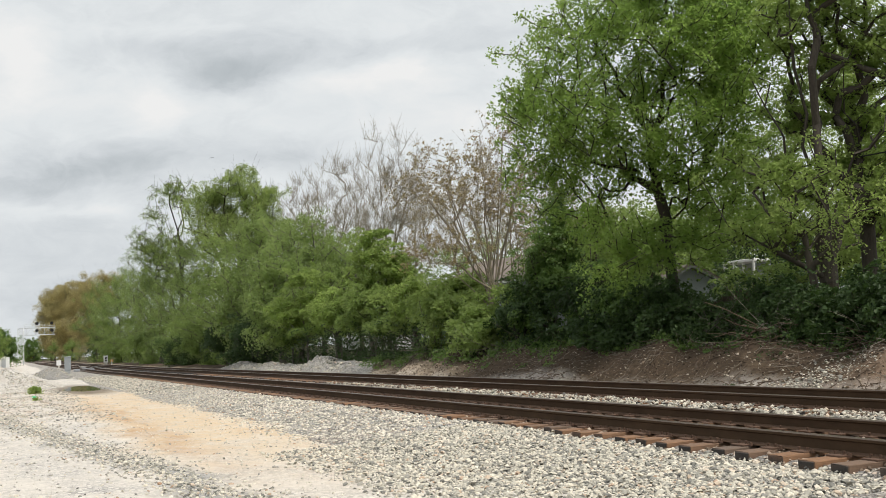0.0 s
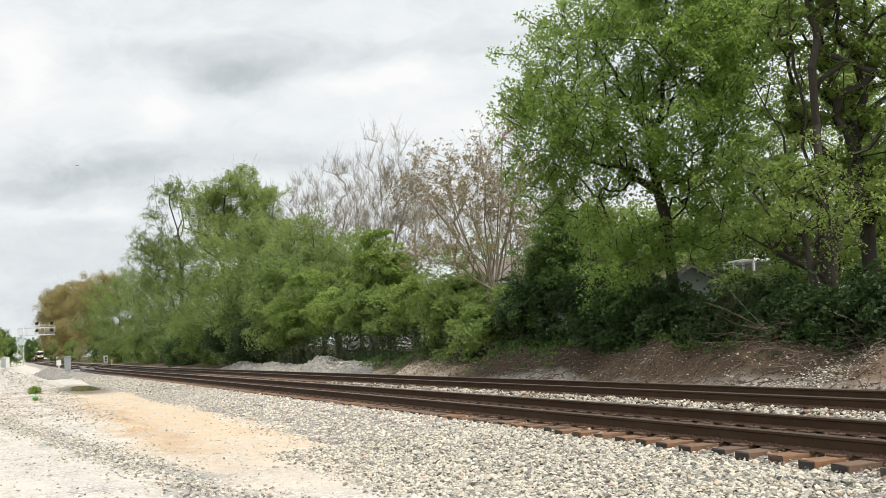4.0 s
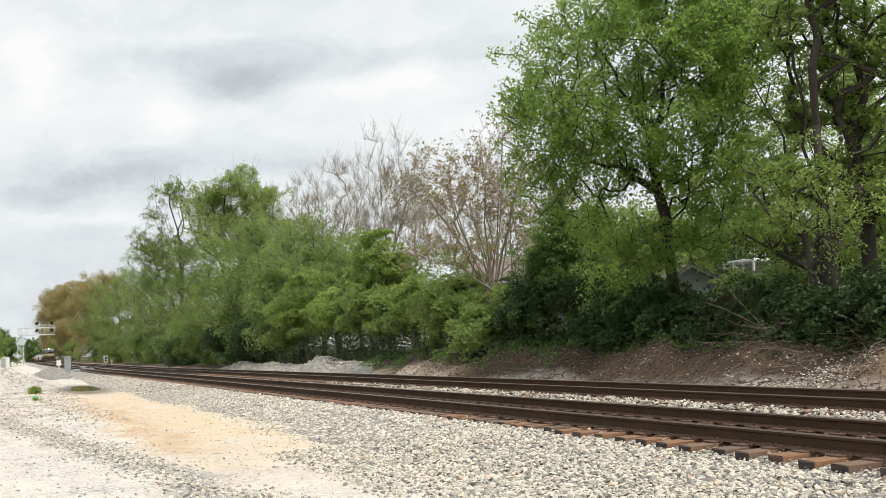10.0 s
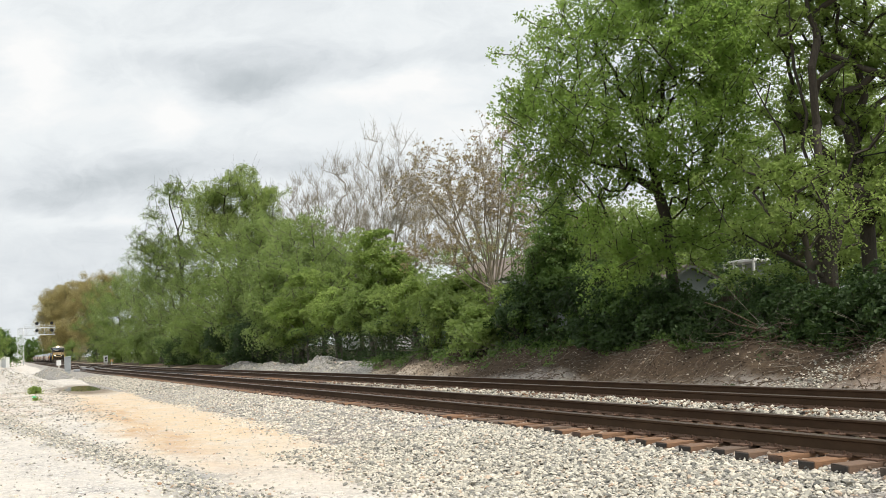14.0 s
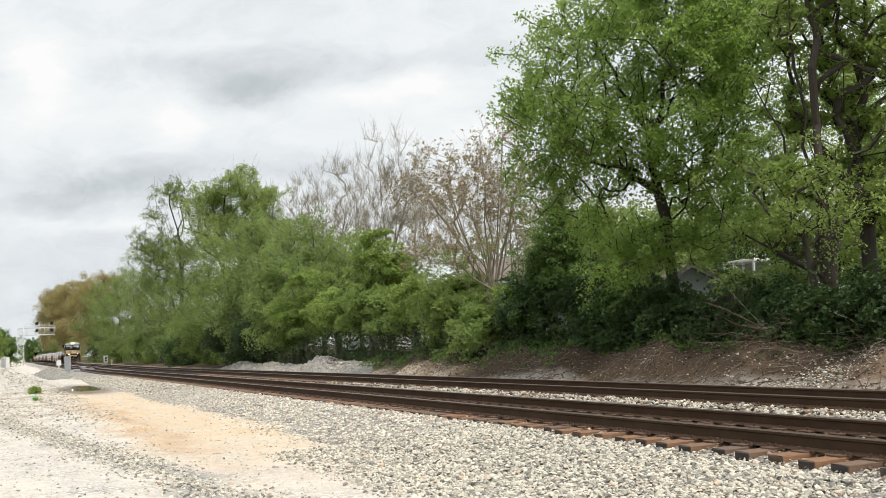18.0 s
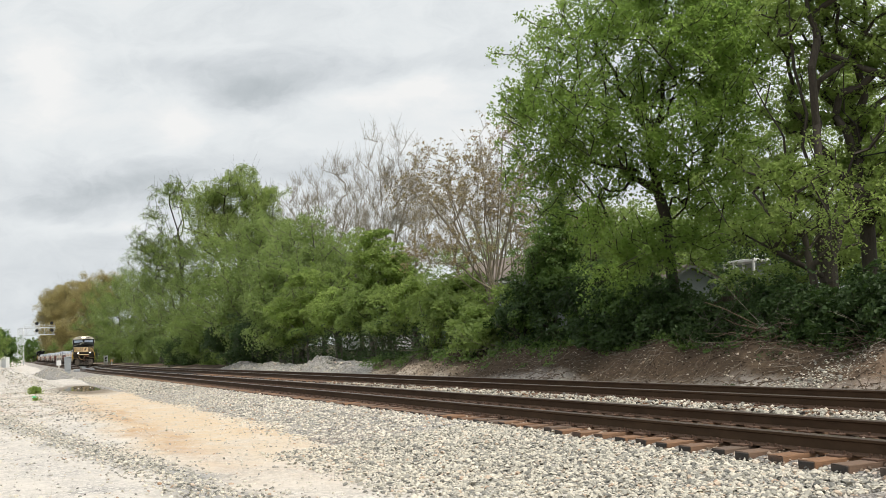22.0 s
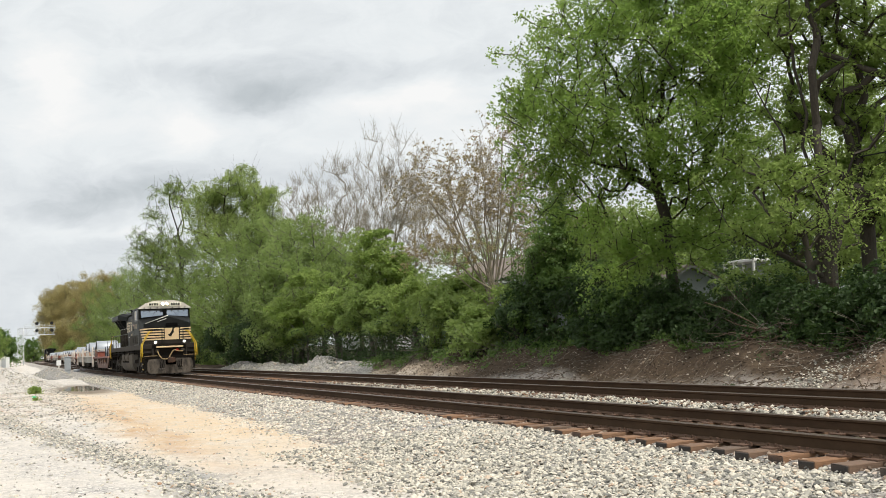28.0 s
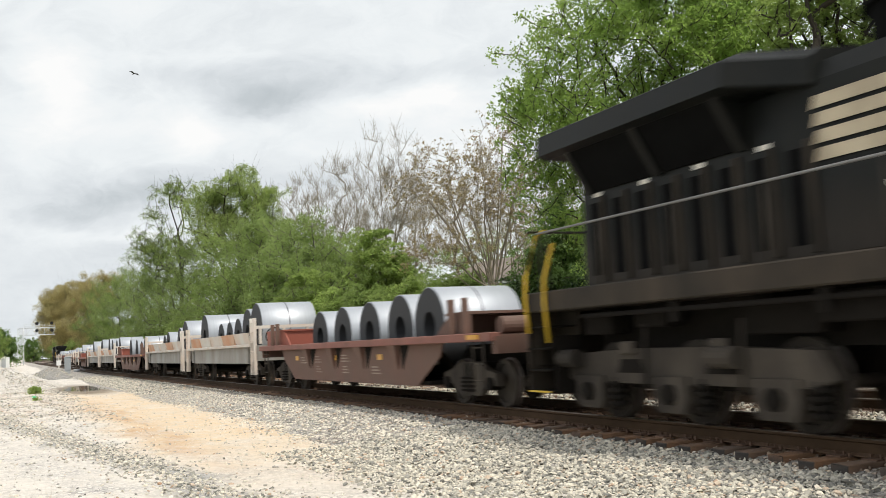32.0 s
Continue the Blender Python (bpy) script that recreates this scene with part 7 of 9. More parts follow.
    add_pipe(bm, [(-0.80, -0.05, 3.36), (-0.80, -0.55, 3.20)], 0.015)
    add_pipe(bm, [(-0.84, -1.30, 3.09), (-0.88, 0.05, 3.55)], 0.015)
    lp("nose_grab_iron", bm, mat_sign)
    # black handrails along the front platform
    for y, out in ((-0.42, -1.25), (0.80, 1.15)):
        bm = bmesh.new()
        add_pipe(bm, [(-0.12, y, 1.84), (-0.12, y, 2.74)], 0.026)
        lp("front_stanchion", bm, mat_black)
        bm = bmesh.new()
        add_pipe(bm, [(-0.12, y, 2.72), (-0.14, out, 2.72)], 0.02)
        add_pipe(bm, [(-0.12, y, 2.34), (-0.14, (y + out) / 2, 2.34)], 0.018)
        lp("front_handrail", bm, mat_black)
    # front platform, anticlimber, pilot
    bm = bmesh.new()
    add_box(bm, -0.60, -0.05, -0.95, 0.95, 1.56, 1.86, bevel=0.02)
    lp("front_platform", bm, mat_under)
    bm = bmesh.new()
    add_box(bm, -0.08, 0.24, -0.80, 0.74, 1.62, 1.71, bevel=0.02)
    lp("anticlimber", bm, mat_cream, "worn tan anticlimber")
    bm = bmesh.new()
    add_box(bm, -0.55, -0.02, -0.95, 0.95, 0.9, 1.56)
    lp("front_bulkhead", bm, mat_under)
    for s in (-1, 1):
        bm = bmesh.new()
        q = [(0.14, s * 1.14, 0.13), (0.11, s * 1.25, 0.20), (0.09, s * 1.31, 0.34), (0.07, s * 1.30, 0.74), (0.09, s * 1.22, 0.96), (0.26, s * 0.30, 1.0), (0.42, s * 0.30, 0.12)]
        w = [(x - 0.05, y, z) for x, y, z in q]
        a, c = [bm.verts.new(p) for p in q], [bm.verts.new(p) for p in w]
        bm.faces.new(a)
        bm.faces.new(c[::-1])
        for i in range(7):
            bm.faces.new((a[i], c[i], c[(i + 1) % 7], a[(i + 1) % 7]))
        bmesh.ops.recalc_face_normals(bm, faces=bm.faces)
        lp("plow_blade", bm, mat_plow, "scuffed brown-grey snowplow blade")
        bm = bmesh.new()
        add_box(bm, -0.05, 0.12, s * 0.9, s * 1.42, 1.0, 1.05)
        lp("plow_shelf", bm, mat_under)
        bm = bmesh.new()
        add_pipe(bm, [(0.18, s * 0.75, 1.16), (0.18, s * 1.50, 1.16)], 0.018)
        lp("uncoupling_lever", bm, mat_hose)
        bm = bmesh.new()
        add_cyl(bm, (-0.02, s * 0.72, 1.46), (0.10, s * 0.72, 1.46), 0.11, seg=12)
        lp("cable_receptacle", bm, mat_truck)
        for k in range(3):
            bm = bmesh.new()
            y = s * (0.42 + 0.10 * k)
            add_pipe(bm, [(0.05, y, 0.98), (0.28, y, 0.86), (0.36, y - s * 0.03, 0.60), (0.34, y, 0.42)], 0.024)
            lp("air_hose", bm, mat_under)
            bm = bmesh.new()
            add_box(bm, 0.32, 0.38, y - 0.03, y + 0.03, 0.36, 0.42)
            lp("hose_coupling", bm, mat_steel)
    bm = bmesh.new()
    add_box(bm, 0.25, 0.37, -0.32, 0.32, 0.12, 0.62)
    lp("plow_centre", bm, mat_plow)
    bm = bmesh.new()
    add_box(bm, 0.0, 0.45, -0.14, 0.14, 0.78, 1.02, bevel=0.03)
    add_box(bm, 0.40, 0.78, -0.20, 0.10, 0.72, 1.06, bevel=0.05)
    add_box(bm, 0.52, 0.74, 0.06, 0.20, 0.76, 1.02, bevel=0.03)
    lp("coupler", bm, mat_coupler, "rusty knuckle coupler")
    bm = bmesh.new()
    add_pipe(bm, eased([(0.14, -0.72, 1.46), (0.26, -0.66, 1.20), (0.30, -0.45, 0.98), (0.30, -0.15, 0.98), (0.30, 0.02, 1.25), (0.28, 0.18, 1.45), (0.26, 0.45, 1.40), (0.14, 0.72, 1.38)]), 0.030, 8)
    lp("jumper_cable", bm, mat_hose, "hanging tan jumper cable")
    bm = bmesh.new()
    add_cyl(bm, (-0.05, 0.42, 1.46), (0.04, 0.42, 1.46), 0.085, seg=14)
    lp("marker_lamp", bm, mat_red, "red lamp on the pilot")
    # fuel tank with air reservoirs
    bm = bmesh.new()
    add_prism(bm, ((-1.40, 0.80), (-1.43, 0.74), (-1.36, 0.46), (-1.22, 0.28), (-0.98, 0.20), (0.98, 0.20), (1.22, 0.28), (1.36, 0.46), (1.43, 0.74), (1.40, 0.80)), -12.95, -8.2, "x")
    add_prism(bm, ((-1.40, 1.34), (-1.44, 1.26), (-1.43, 0.74), (-1.36, 0.46), (-1.22, 0.28), (-0.98, 0.20), (0.98, 0.20), (1.22, 0.28), (1.36, 0.46), (1.43, 0.74), (1.44, 1.26), (1.40, 1.34)), -8.2, -6.35, "x")
    vs = add_prism(bm, ((-1.40, 1.34), (-1.44, 1.26), (-1.43, 0.74), (-1.36, 0.46), (-1.22, 0.28), (-0.98, 0.20), (0.98, 0.20), (1.22, 0.28), (1.36, 0.46), (1.43, 0.74), (1.44, 1.26), (1.40, 1.34)), -6.35, -5.75, "x")
    for v in vs:
        if v.co.x > -6:
            v.co.x -= 0.5 * (1.32 - v.co.z) * 0.3
            v.co.y *= 0.8
    add_box(bm, -12.95, -12.25, -1.42, 1.42, 0.79, 1.30, bevel=0.02)
    add_box(bm, -12.2, -8.2, -0.62, 0.62, 0.79, 1.56)
    tank = lp("fuel_tank", bm, mat_tank, "dust-covered fuel tank")
    for s in (-1, 1):
        for xa, xb in ((-12.15, -10.5), (-10.15, -8.4)):
            bm = bmesh.new()
            add_cyl(bm, (xa + 0.1, s * 1.20, 1.13), (xb - 0.1, s * 1.20, 1.13), 0.31, seg=20)
            add_cyl(bm, (xa, s * 1.20, 1.13), (xa + 0.1, s * 1.20, 1.13), 0.17, 0.31, seg=20)
            add_cyl(bm, (xb - 0.1, s * 1.20, 1.13), (xb, s * 1.20, 1.13), 0.31, 0.17, seg=20)
            lp("air_reservoir", bm, mat_tank)
            for xs in (xa + 0.35, xb - 0.42):
                bm = bmesh.new()
                add_box(bm, xs, xs + 0.07, *sorted((s * 0.95, s * 1.44)), 0.80, 0.90)
                lp("reservoir_bracket", bm, mat_under, parent=tank)
    bm = bmesh.new()
    for k, (x, z, w, h) in enumerate(((-9.35, 3.22, 0.16, 0.10), (-7.0, 3.45, 0.28, 0.07), (-6.2, 3.50, 0.28, 0.07), (-5.0, 3.62, 0.3, 0.16))):
        add_box(bm, x, x + w, -1.05, -1.018, z, z + h)
    lp("warning_sticker", bm, mat_sign)
    bm = bmesh.new()
    add_box(bm, -8.75, -8.5, -1.05, -1.0, 3.20, 3.32)
    lp("red_sticker", bm, mat_redsign)
    big_truck(root, 10.2 - 3.10)
    big_truck(root, 10.2 - 16.8)
    return root


# ---- coil cars ----
mat_brown = painted("oxide_brown_paint", (0.150, 0.078, 0.056), (0.135, 0.098, 0.078), 0.9, 0.75)
mat_chord = painted("oxide_red_chord", (0.25, 0.095, 0.072), (0.14, 0.085, 0.065), 0.7, 0.65)
mat_faint = painted("faded_stencil", (0.34, 0.27, 0.22), (0.15, 0.085, 0.06), 0.9, 0.7, scale=4.0)
mat_oxide = painted("oxide_red_panel", (0.30, 0.085, 0.055), (0.16, 0.06, 0.045), 0.5, 0.6)
mat_carbody = painted("weathered_grey_paint", (0.36, 0.355, 0.33), (0.20, 0.155, 0.115), 0.8, 0.7)
mat_panel = painted("pale_saddle_panel", (0.66, 0.63, 0.57), (0.58, 0.28, 0.12), 0.45, 0.6)
mat_orange = painted("rust_stained_panel", (0.58, 0.42, 0.30), (0.62, 0.22, 0.07), 0.9, 0.7)
mat_reflect = plain("yellow_reflector", (0.55, 0.27, 0.02), 0.4)


def coil_side(n, c):
    xyz = n.add("ShaderNodeSeparateXYZ", {"Vector": c})
    ringv = n.add("ShaderNodeCombineXYZ", {"X": n.math("MULTIPLY", xyz.outputs[1], 18.0), "Y": 0.0, "Z": 0.0}).outputs[0]
    band = n.noise(ringv, 1.0, 3, 0.6)
    patch = n.noise(c, 1.6, 5, 0.6)
    col = n.mix(band, (0.33, 0.35, 0.375), (0.48, 0.50, 0.53))
    return n.mix(n.math("MULTIPLY_ADD", patch, 2.0, -0.9, True), col, (0.36, 0.38, 0.41)), band, n.math("MULTIPLY_ADD", patch, 0.3, 0.38)


def coil_end(n, c):
    xyz = n.add("ShaderNodeSeparateXYZ", {"Vector": c})
    rad = n.math("SQRT", n.math("ADD", n.math("MULTIPLY", xyz.outputs[0], xyz.outputs[0]), n.math("MULTIPLY", xyz.outputs[2], xyz.outputs[2])))
    ringv = n.add("ShaderNodeCombineXYZ", {"X": n.math("MULTIPLY", rad, 60.0), "Y": 0.0, "Z": 0.0}).outputs[0]
    lay = n.noise(ringv, 1.0, 4, 0.7)
    # wound layers, darkened so the end faces carry shade in their colour
    return n.mix(lay, (0.018, 0.019, 0.021), (0.062, 0.065, 0.070)), lay, 0.7


mat_coil = surface("galvanised_sheet", coil_side, 0.55, 0.55, 0.05, 0.004)
mat_coil_end = surface("shaded_wound_edge", coil_end, 0.7, 0.0, 0.3, 0.006, 0.25)
mat_strap = plain("steel_strap", (0.07, 0.07, 0.075), 0.4, 0.8)

coil_cache = {}


def coil_mesh(R, w):
    key = (R, w)
    if key not in coil_cache:
        seg, ri = 40, 0.30
        prof = [(ri, -w / 2), (R - 0.015, -w / 2), (R, -w / 2 + 0.015), (R, w / 2 - 0.015), (R - 0.015, w / 2), (ri, w / 2)]
        v, f, ix = [], [], []
        for k in range(seg):
            a = 2 * math.pi * k / seg
            v += [(p * math.cos(a), q, p * math.sin(a)) for p, q in prof]
        m = len(prof)
        for k in range(seg):
            for j in range(m):
                f.append((k * m + j, k * m + (j + 1) % m, ((k + 1) % seg) * m + (j + 1) % m, ((k + 1) % seg) * m + j))
                ix.append(0 if j in (1, 2, 3) else 1)
        me = bpy.data.meshes.new("steel_coil")
        me.from_pydata(v, [], f)
        me.materials.append(mat_coil)
        me.materials.append(mat_coil_end)
        me.polygons.foreach_set("material_index", np.array(ix, dtype=np.int32))
        me.polygons.foreach_set("use_smooth", np.array([i == 0 for i in ix]))
        bm = bmesh.new()
        bm.from_mesh(me)
        bmesh.ops.recalc_face_normals(bm, faces=bm.faces)
        bm.to_mesh(me)
        bm.free()
        st = bpy.data.meshes.new("strap")
        bm = bmesh.new()
        for q in (0.0,):
            vs = add_cyl(bm, (0, q - 0.018, 0), (0, q + 0.018, 0), R + 0.003, seg=40, caps=False)
        bm.to_mesh(st)
        bm.free()
        st.materials.append(mat_strap)
        coil_cache[key] = (me, st)
    return coil_cache[key]


def steel_coil(R, w):
    me, st = coil_mesh(R, w)
    ob = tagged(new("steel_coil", me), "shiny galvanised steel sheet coil lying in the car's cradle", "steel coil", "coils on the train")
    s = new("strap", st)
    s.parent = ob
    return ob


def freight_truck(parent, xc, spin):
    t = new("truck")
    t.parent, t.location = parent, (xc, 0, 0)
    for s in (-1, 1):
        bm = bmesh.new()
        y0, y1 = sorted((s * 0.97, s * 1.10))
        add_prism(bm, ((-1.12, 0.38), (-1.10, 0.60), (-0.75, 0.66), (-0.35, 0.80), (0.35, 0.80), (0.75, 0.66), (1.10, 0.60), (1.12, 0.38), (0.70, 0.40), (0.45, 0.20), (-0.45, 0.20), (-0.70, 0.40)), y0, y1)
        part("side_frame", bm, mat_truck, t)
        for k in (-0.16, 0.0, 0.16):
            bm = bmesh.new()
            for j in range(4):
                add_cyl(bm, (k, s * 1.11, 0.27 + 0.075 * j), (k, s * 1.11, 0.31 + 0.075 * j), 0.075, seg=8)
            part("coil_spring", bm, mat_under, t)
        for k in (-0.9, 0.9):
            bm = bmesh.new()
            add_cyl(bm, (k, s * 0.95, 0.42), (k, s * 1.16, 0.42), 0.115, seg=12)
            part("bearing_cap", bm, mat_under, t)
    bm = bmesh.new()
    add_box(bm, -0.2, 0.2, -1.1, 1.1, 0.5, 0.78)
    part("bolster", bm, mat_under, t)
    for k in (-0.9, 0.9):
        w = wheelset("wheelset", 0.42, t, k, 0.42)
    return t


def coupler(parent, x, s):
    bm = bmesh.new()
    a, b = sorted((x, x + s * 0.45))
    add_box(bm, a, b, -0.09, 0.09, 0.80, 0.98, bevel=0.02)
    a, b = sorted((x + s * 0.40, x + s * 0.66))
    add_box(bm, a, b, -0.16, 0.14, 0.74, 1.04, bevel=0.04)
    part("coupler", bm, mat_plate, parent)


def brake_wheel(parent, x, y, z):
    bm = bmesh.new()
    ring = [(x, y + 0.28 * math.cos(a), z + 0.28 * math.sin(a)) for a in np.linspace(0, 2 * math.pi, 17)]
    add_pipe(bm, ring, 0.02, 5)
    for a in range(5):
        add_pipe(bm, [(x, y, z), (x, y + 0.28 * math.cos(a * 1.257), z + 0.28 * math.sin(a * 1.257))], 0.014, 4)
    add_box(bm, x - 0.18, x, y - 0.08, y + 0.08, z - 0.35, z + 0.08)
    part("brake_wheel", bm, mat_under, parent)


def brown_car():
    c = empty("coil_car", pose(0, 0, RAIL), "oxide-brown trough coil car with gusseted sides", "freight car", "coil cars of the train")
    bm = bmesh.new()
    add_box(bm, -8.0, 8.0, -0.35, 0.35, 0.72, 1.10)
    add_box(bm, -5.0, 5.0, -1.25, 1.25, 0.36, 0.44)
    part("centre_sill", bm, mat_under, c)
    for s in (-1, 1):
        bm = bmesh.new()
        y0, y1 = sorted((s * 1.30, s * 1.34))
        add_prism(bm, ((-4.55, 0.34), (4.55, 0.34), (5.7, 0.90), (5.9, 1.18), (-5.9, 1.18), (-5.7, 0.90)), y0, y1)
        side = part("side_sheet", bm, mat_brown, c, "brown trough side")
        bm = bmesh.new()
        add_box(bm, -8.15, 8.15, s * 1.28, s * 1.50, 1.16, 1.31, bevel=0.012)
        part("side_sill", bm, mat_chord, c, "redder brown top chord")
        for x in (-3.4, -1.2, 1.0, 3.2):
            bm = bmesh.new()
            y0, y1 = sorted((s * 1.34, s * 1.48))
            lo = [(x, s * 1.34, 1.16), (x + 0.5, s * 1.34, 1.16), (x + 0.36, s * 1.34, 0.62), (x, s * 1.48, 1.16), (x + 0.5, s * 1.48, 1.16)]
            vv = [bm.verts.new(p) for p in lo]
            for fc in ((0, 1, 2), (0, 3, 2), (1, 2, 4), (3, 4, 2), (0, 1, 4, 3)):
                bm.faces.new([vv[i] for i in fc])
            bmesh.ops.recalc_face_normals(bm, faces=bm.faces)
            part("gusset", bm, mat_brown, c)
            # flat dark triangle on the sheet paints the shade beside each gusset
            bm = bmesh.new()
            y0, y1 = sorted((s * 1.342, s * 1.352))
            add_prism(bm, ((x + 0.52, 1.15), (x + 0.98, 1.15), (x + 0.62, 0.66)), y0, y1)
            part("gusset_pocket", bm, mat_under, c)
        for x in (-4.4, -0.9, 2.3):
            bm = bmesh.new()
            add_box(bm, x, x + 0.30, s * 1.342, s * 1.352, 0.86, 0.98)
            part("reflector", bm, mat_reflect, c, "yellow reflector patch")
        for x, z, w in ((-3.9, 0.78, 0.7), (-2.5, 0.8, 0.55), (-0.3, 0.82, 0.7), (-0.2, 0.55, 0.5), (1.9, 0.55, 0.6), (-2.4, 0.55, 0.45)):
            bm = bmesh.new()
            for k in range(3):
                add_box(bm, x, x + w * (1 - 0.15 * k), s * 1.342, s * 1.350, z + 0.07 * k, z + 0.03 + 0.07 * k)
            part("stencil", bm, mat_faint, c)
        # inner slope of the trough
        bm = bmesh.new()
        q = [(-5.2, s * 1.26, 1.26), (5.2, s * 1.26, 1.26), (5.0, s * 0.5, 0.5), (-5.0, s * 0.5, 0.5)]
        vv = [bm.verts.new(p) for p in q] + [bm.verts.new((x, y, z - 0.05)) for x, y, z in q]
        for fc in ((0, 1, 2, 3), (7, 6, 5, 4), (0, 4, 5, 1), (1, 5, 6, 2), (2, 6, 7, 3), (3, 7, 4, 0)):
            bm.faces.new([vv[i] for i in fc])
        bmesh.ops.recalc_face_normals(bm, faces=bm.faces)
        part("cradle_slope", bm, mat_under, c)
    for e in (-1, 1):
        bm = bmesh.new()
        a, b = sorted((e * 5.2, e * 8.1))
        add_box(bm, a, b, -1.28, 1.28, 1.20, 1.27)
        part("end_platform", bm, mat_brown, c)
        bm = bmesh.new()
        y = 1.22
        far, high = (8.1, 1.72) if e < 0 else (6.9, 1.66)
        out = ((e * 5.3, 1.27), (e * 6.0, high), (e * far, high), (e * far, 1.27))
        for s in (-1, 1):
            y0, y1 = sorted((s * 1.20, s * 1.24))
            add_prism(bm, out, y0, y1)
        a, b = sorted((e * 5.9, e * far))
        add_box(bm, a, b, -1.26, 1.26, high, high + 0.05)
        a, b = sorted((e * 5.95, e * 6.0))
        add_box(bm, a, b, -1.2, 1.2, 1.27, high)
        part("end_hood", bm, mat_oxide if e < 0 else mat_brown, c, "red oxide end hood" if e < 0 else "brown end hood")
        if e > 0:
            bm = bmesh.new()
            add_cyl(bm, (7.4, -0.9, 1.44), (7.4, 0.7, 1.44), 0.15, seg=16)
            part("brake_reservoir", bm, mat_brown, c)
            bm = bmesh.new()
            add_box(bm, 7.3, 7.75, -1.52, -1.50, 1.20, 1.28)
            part("end_reflector", bm, mat_reflect, c)
        for x in (6.35, 6.95):
            for s in (-1, 1):
                bm = bmesh.new()
                add_box(bm, e * x - 0.05, e * x + 0.05, s * 1.30, s * 1.40, 1.31, 1.95)
                part("stake", bm, mat_brown, c)
        for s in (-1, 1):
            bm = bmesh.new()
            add_pipe(bm, [(e * 7.75, s * 1.42, 0.45), (e * 7.75, s * 1.42, 1.2)], 0.018, 5)
            add_pipe(bm, [(e * 7.35, s * 1.42, 0.45), (e * 7.35, s * 1.42, 1.2)], 0.018, 5)
            for k in range(3):
                add_pipe(bm, [(e * 7.35, s * 1.42, 0.5 + 0.28 * k), (e * 7.75, s * 1.42, 0.5 + 0.28 * k)], 0.014, 5)
            part("ladder", bm, mat_truck, c)
        bm = bmesh.new()
        add_box(bm, e * 8.12 - 0.06, e * 8.12 + 0.06, -1.4, 1.4, 0.95, 1.24)
        part("end_beam", bm, mat_brown, c)
        coupler(c, e * 8.05, e)
        freight_truck(c, e * 6.45, False)
    brake_wheel(c, -8.3, -0.95, 1.62)
    return c


def grey_car():
    c = empty("coil_car", pose(0, 0, RAIL), "weathered light grey coil car with pale saddle panels", "freight car", "coil cars of the train")
    bm = bmesh.new()
    add_box(bm, -6.6, 6.6, -0.35, 0.35, 0.66, 1.05)
    add_box(bm, -5.2, 5.2, -1.1, 1.1, 0.74, 0.82)
    part("centre_sill", bm, mat_under, c)
    for s in (-1, 1):
        bm = bmesh.new()
        y0, y1 = sorted((s * 1.24, s * 1.32))
        add_prism(bm, ((-5.5, 0.86), (-5.35, 0.76), (5.35, 0.76), (5.5, 0.86), (5.5, 1.32), (-5.5, 1.32)), y0, y1)
        part("side_sheet", bm, mat_carbody, c, "grey body side")
        for x in (-5.45, 5.25):
            bm = bmesh.new()
            add_box(bm, x, x + 0.2, s * 1.30, s * 1.40, 0.78, 1.34, bevel=0.02)
            part("side_post", bm, mat_carbody, c)
        bm = bmesh.new()
        add_box(bm, -6.1, 6.1, s * 1.22, s * 1.50, 1.32, 1.41, bevel=0.01)
        part("side_sill", bm, mat_panel, c)
        for k in range(5):
            bm = bmesh.new()
            x = -5.6 + 2.26 * k
            q = [(x, s * 1.34, 1.41), (x + 1.95, s * 1.34, 1.41), (x + 2.12, s * 1.42, 1.80), (x - 0.12, s * 1.42, 1.80)]
            vv = [bm.verts.new(p) for p in q] + [bm.verts.new((a, b - s * 0.05, z)) for a, b, z in q]
            for fc in ((0, 1, 2, 3), (7, 6, 5, 4), (0, 4, 5, 1), (1, 5, 6, 2), (2, 6, 7, 3), (3, 7, 4, 0)):
                bm.faces.new([vv[i] for i in fc])
            bmesh.ops.recalc_face_normals(bm, faces=bm.faces)
            part("saddle_panel", bm, mat_orange if k in (0, 3) else mat_panel, c)
        for e in (-1, 1):
            bm = bmesh.new()
            for x in (6.15, 6.62):
                add_box(bm, e * x - 0.04, e * x + 0.04, s * 1.36, s * 1.46, 0.40, 2.25)
            for k in range(6):
                add_pipe(bm, [(e * 6.15, s * 1.43, 0.5 + 0.32 * k), (e * 6.62, s * 1.43, 0.5 + 0.32 * k)], 0.016, 5)
            part("ladder", bm, mat_panel, c, "pale grey end ladder")
    for e in (-1, 1):
        bm = bmesh.new()
        for x in (-1.2, -0.4, 0.4, 1.2):
            add_box(bm, e * 6.5 - 0.05, e * 6.5 + 0.05, x - 0.04, x + 0.04, 1.41, 1.95)
        add_box(bm, e * 6.5 - 0.06, e * 6.5 + 0.06, -1.35, 1.35, 1.90, 2.0)
        part("end_rack", bm, mat_panel, c)
        bm = bmesh.new()
        a, b = sorted((e * 5.4, e * 6.6))
        add_box(bm, a, b, -1.25, 1.25, 1.25, 1.33)
        add_box(bm, e * 6.6 - 0.06, e * 6.6 + 0.06, -1.38, 1.38, 0.85, 1.36)
        part("end_platform", bm, mat_carbody, c)
        coupler(c, e * 6.55, e)
        freight_truck(c, e * 4.95, False)
    brake_wheel(c, -6.7, 0.9, 1.75)
    return c


loco = locomotive(1)
MOVERS.append((loco, 10.2, 13.25, None))

